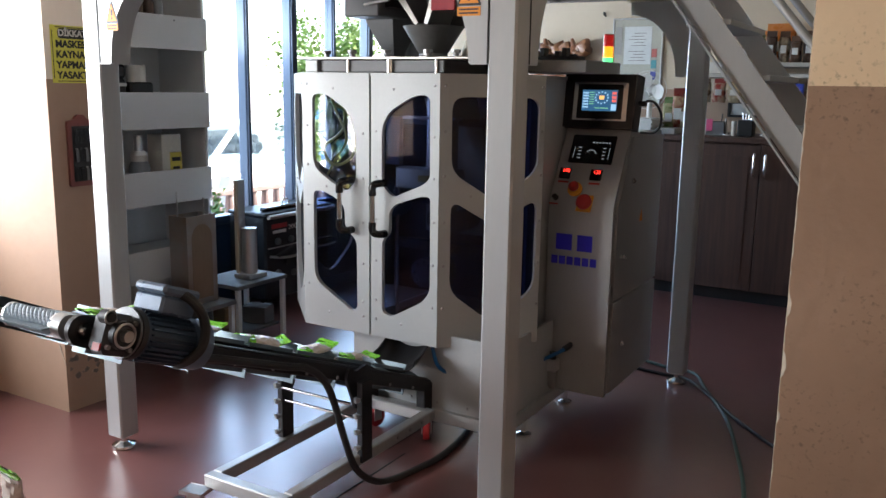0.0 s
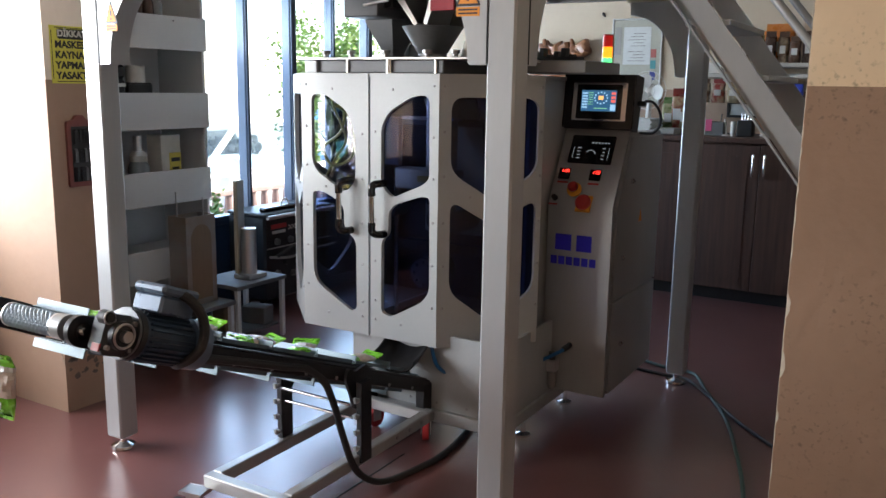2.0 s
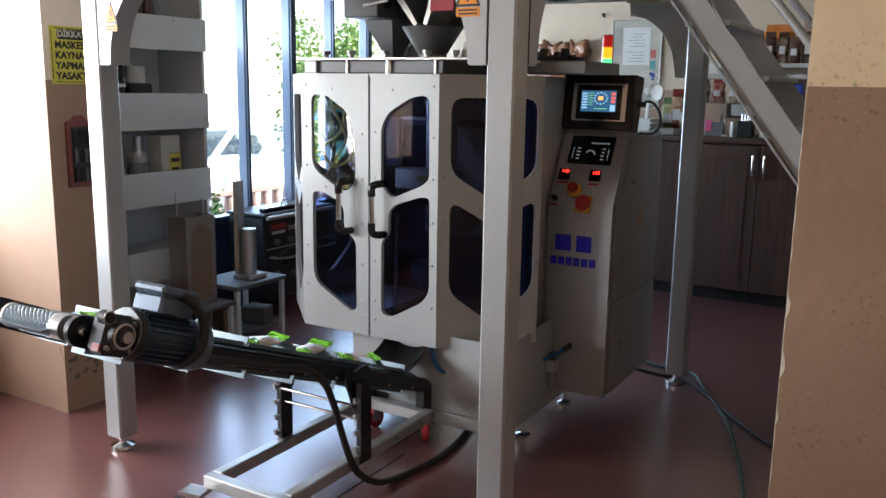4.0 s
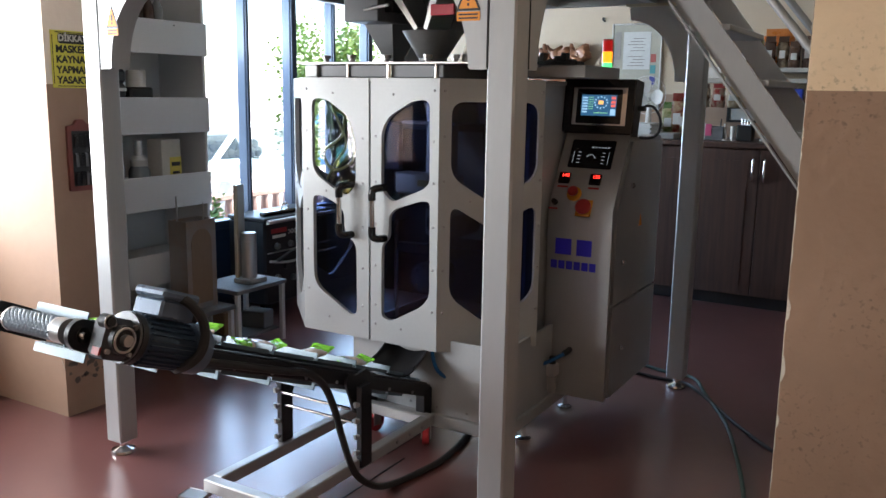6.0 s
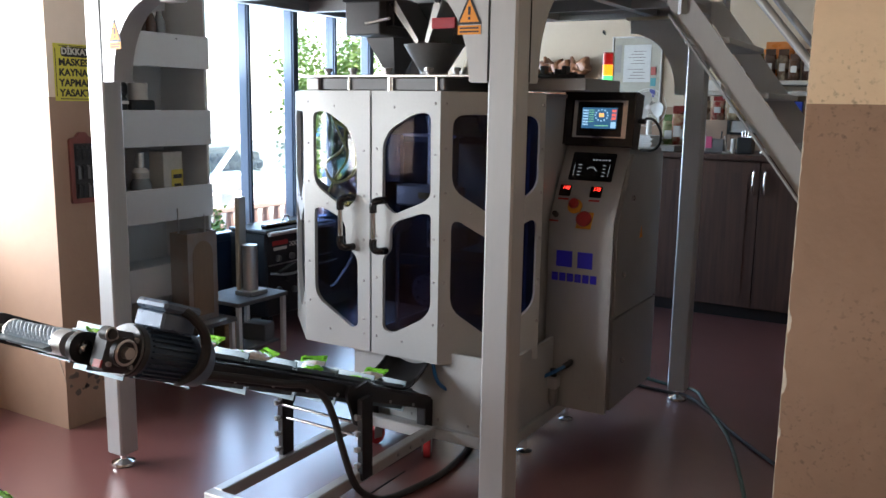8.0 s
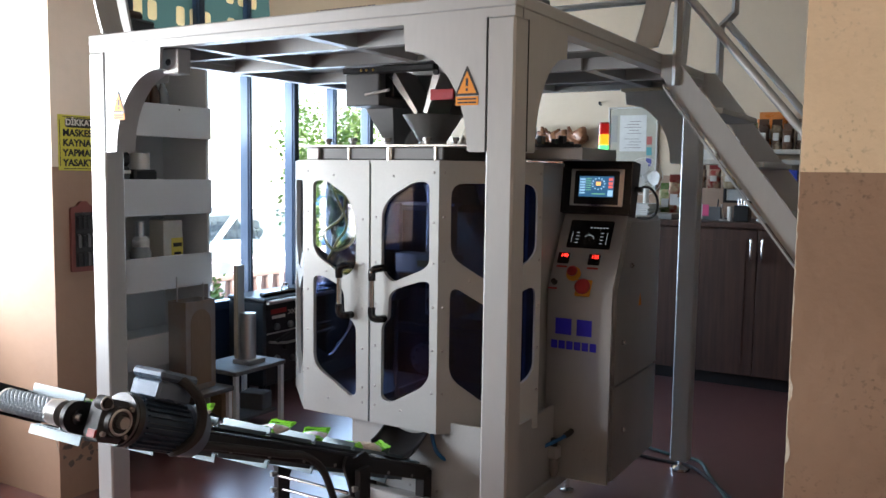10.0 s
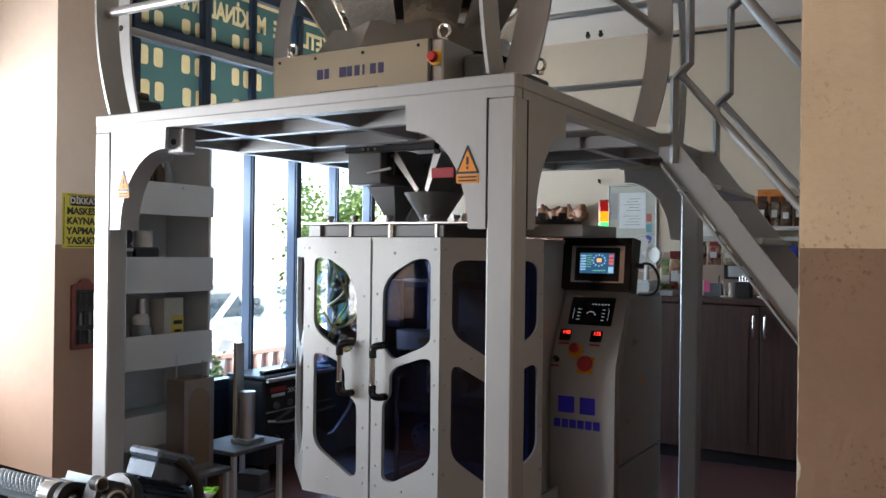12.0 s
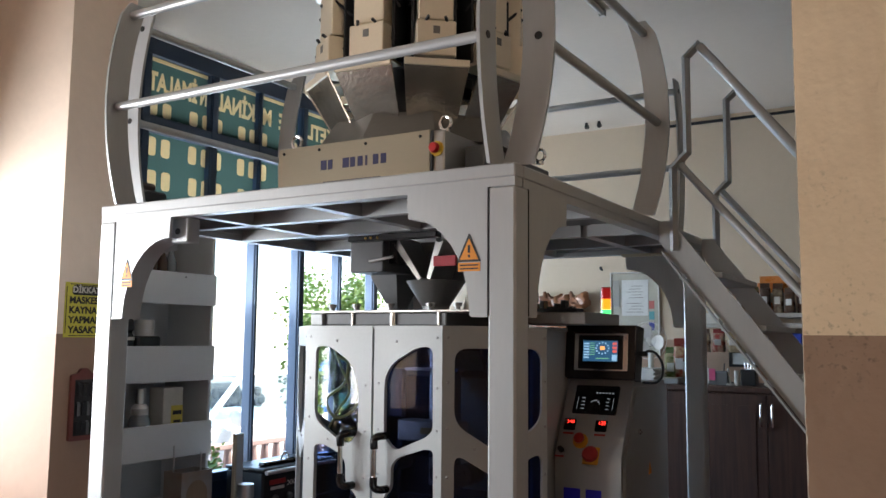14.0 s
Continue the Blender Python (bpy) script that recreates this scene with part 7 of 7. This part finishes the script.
def car(x, y, turn, paint, label):
    """A parked car: lofted body, glasshouse, wheels, mirrors."""
    m = Matrix.Translation((x, y, -0.53)) @ Matrix.Rotation(radians(turn), 4, "Z")
    c = thing("parked_car", (x, y, -0.53), label, "car", "parked cars")
    side = [(-2.05, 0.32), (-2.08, 0.62), (-1.95, 0.82), (-1.1, 0.95), (1.1, 0.95), (1.95, 0.86), (2.06, 0.6), (2.04, 0.3), (1.7, 0.22), (-1.7, 0.22)]
    bm = prism(mesh(), soft_polygon(side, 0.12, 4), -0.84, 0.84, "x")
    bm.transform(m)
    bmesh.ops.bevel(bm, geom=[e for e in bm.edges if e.calc_face_angle(0) > 1.2], offset=0.06, segments=3, affect="EDGES")
    part("car_body", bm, paint, c)
    bm = mesh()
    lowr = [(-0.76, -1.05), (0.76, -1.05), (0.76, 1.25), (-0.76, 1.25)]
    upr = [(-0.58, -0.35), (0.58, -0.35), (0.58, 0.75), (-0.58, 0.75)]
    a = [bm.verts.new((px, py, 0.945)) for px, py in lowr]
    b = [bm.verts.new((px, py, 1.42)) for px, py in upr]
    for k in range(4):
        bm.faces.new((a[k], a[(k + 1) % 4], b[(k + 1) % 4], b[k]))
    bm.faces.new(a[::-1]), bm.faces.new(b)
    bm.transform(m)
    part("glasshouse", bm, CAR_GLASS, c, "tinted car glass")
    bm = box(mesh(), -0.6, 0.6, -0.38, 0.78, 1.42, 1.46, 0.02, m)
    for sx in (-1, 1):
        rod(bm, m @ Vector((sx * 0.76, -1.05, 0.95)), m @ Vector((sx * 0.59, -0.36, 1.43)), 0.035, n=8)
        rod(bm, m @ Vector((sx * 0.76, 1.25, 0.95)), m @ Vector((sx * 0.59, 0.76, 1.43)), 0.04, n=8)
    part("car_roof", bm, paint, c)
    for sx in (-1, 1):
        part("wing_mirror", ball(mesh(), m @ Vector((sx * 0.93, -0.72, 1.02)), 0.11, (1, 0.7, 0.9), 12), paint, c)
        for wy in (-1.3, 1.3):
            w = part("tyre", lathe(mesh(), [(0.2, -0.09), (0.3, -0.09), (0.32, -0.06), (0.32, 0.06), (0.3, 0.09), (0.2, 0.09)], None, 24, m @ Matrix.Translation((sx * 0.76, wy, 0.32)) @ pose(0, 0, 0, 0, 90)), RUBBER, c)
            part("wheel_rim", rod(mesh(), m @ Vector((sx * 0.70, wy, 0.32)), m @ Vector((sx * 0.83, wy, 0.32)), 0.2, n=20), ALUMINIUM, w)
    return c


car(-7.43, 7.42, 0, surface("white_car_paint", (0.75, 0.75, 0.73), 0.15, 0, 0.02, coat=0.6), "white car parked outside the windows")
car(-9.1, 12.4, 25, surface("blue_car_paint", (0.03, 0.16, 0.55), 0.15, 0, 0.02, coat=0.6), "bright blue car parked farther along outside")
fence = thing("picket_fence", (-5.3, 6.6, -0.12), "low pinkish wooden baluster fence outside", "fence")
PINK = surface("faded_pink_wood", (0.36, 0.25, 0.22), 0.7, 0, 0.12, 6, 40, 0.1)
part("top_rail", box(mesh(), -5.34, -5.26, 4.2, 9.0, 0.40, 0.45, 0.008), PINK, fence)
part("bottom_rail", box(mesh(), -5.34, -5.26, 4.2, 9.0, -0.53, -0.36, 0.008), PINK, fence)
baluster = lathe(mesh(), [(0.03, -0.36), (0.03, -0.26), (0.05, -0.14), (0.022, 0.12), (0.042, 0.28), (0.03, 0.40)], (-5.3, 4.3, 0), 10)
first = part("baluster", baluster, PINK, fence)
for k in range(1, 31):
    ob = new("baluster", first.data)
    ob.parent = fence
    ob.location = (0, 0.15 * k, 0)
STONE = surface("grey_green_stone", (0.030, 0.038, 0.034), 0.85, 0, 0.15, 5, 40, 0.3, random_vary=0.25)
garden = thing("stone_wall", (-10.05, 9.0, -0.53), "rubble stone garden wall with pale joints outside", "wall")
part("mortar_core", box(mesh(), -10.3, -10.05, 5.0, 10.7, -0.53, 0.60), surface("pale_mortar", (0.16, 0.165, 0.155), 0.9), garden)
rng = random.Random(8)
stones = []
for s in range(6):
    b = ball(mesh(), (0, 0, 0), 0.085, (0.5, 1.15, 0.9), 8)
    for v in b.verts:
        v.co += Vector((0, rng.uniform(-0.02, 0.02), rng.uniform(-0.02, 0.02)))
    stones.append(finish("stone", b, STONE, 0))
for r in range(7):
    for k in range(22):
        ob = new("stone", stones[rng.randrange(6)])
        ob.parent = garden
        ob.location = (0.02, -1.7 + 0.165 * k + 0.08 * (r % 2) + rng.uniform(-0.02, 0.02), 0.10 + 0.145 * r)
        ob.rotation_euler = (rng.uniform(0, 6.28), 0, 0)


def leafy(name, cx, cy, z0, rx, ry, h, count, seed, label, size=0.05, trunk=True):
    """A bush or tree: trunk, limbs, and many small folded leaves in uneven clumps."""
    g = random.Random(seed)
    t = thing(name, (cx, cy, z0), label, "tree" if trunk else "bush")
    if trunk:
        bm = rod(mesh(), (cx, cy, z0), (cx + 0.05, cy, z0 + h * 0.55), 0.09, 0.05, n=10)
        for k in range(6):
            a = g.uniform(0, 6.28)
            rod(bm, (cx + 0.03, cy, z0 + h * (0.3 + 0.05 * k)), (cx + rx * 0.7 * math.cos(a), cy + ry * 0.7 * math.sin(a), z0 + h * (0.55 + 0.06 * k)), 0.035, 0.012, n=8)
        part("trunk", bm, surface("brown_bark", (0.10, 0.07, 0.05), 0.9, 0, 0.2, 8, 40, 0.4), t)
    clumps = [(g.uniform(-1, 1), g.uniform(-1, 1), g.uniform(0.25 if trunk else 0.05, 1)) for _ in range(30)]
    vs, fs = [], []
    for _ in range(count):
        c = g.choice(clumps)
        p = Vector((cx + rx * (c[0] * 0.75 + g.gauss(0, 0.17)), cy + ry * (c[1] * 0.75 + g.gauss(0, 0.17)), max(z0 + 0.01, z0 + h * (c[2] * 0.85 + g.gauss(0, 0.08)))))
        d = Vector((g.gauss(0, 1), g.gauss(0, 1), g.gauss(0, 0.6))).normalized()
        e = d.orthogonal().normalized() * size * 0.45
        i = len(vs)
        vs += [p, p + d * size * 0.5 + e, p + d * size, p + d * size * 0.5 - e]
        fs.append((i, i + 1, i + 2, i + 3))
    me = bpy.data.meshes.new("crown")
    me.from_pydata([tuple(v - Vector((cx, cy, z0))) for v in vs], [], fs)
    me.materials.append(LEAF)
    ob = new("crown", me)
    ob.parent = t
    tagged(ob, kind="stuff")
    return t


LEAF = surface("green_leaf", (0.10, 0.20, 0.03), 0.5, 0, 0.3, 3, 20, 0.0, second=(0.22, 0.30, 0.06), amount=0.8)
leafy("bush", -4.55, 4.42, -0.53, 0.08, 0.10, 1.15, 900, 2, "small green bush by the window", 0.04, False)
leafy("tree", -11.0, 13.9, -0.53, 0.95, 0.9, 3.4, 7000, 4, "leafy green tree outside behind the blue car", 0.09)
leafy("bush", -6.05, 7.25, -0.53, 0.12, 0.20, 2.3, 4000, 3, "green bush beside the fence", 0.05, False)


# ---- what moves ----
def motions():
    steps = [i * 0.1 for i in range(141)]
    for ob, s, dip in strips:
        walk(ob, [(t, loop_pose(s + SPEED * t, dip)) for t in steps])
    base = Matrix.Translation(DRUM - WORLD[conveyor])
    walk(drum, [(i * 0.1, base @ Matrix.Rotation(-radians(60 * i), 4, "X")) for i in range(141)])
    for k, (ob, drop) in enumerate(zip(bags, DROPS)):
        walk(ob, bag_rows(drop, k))


motions()
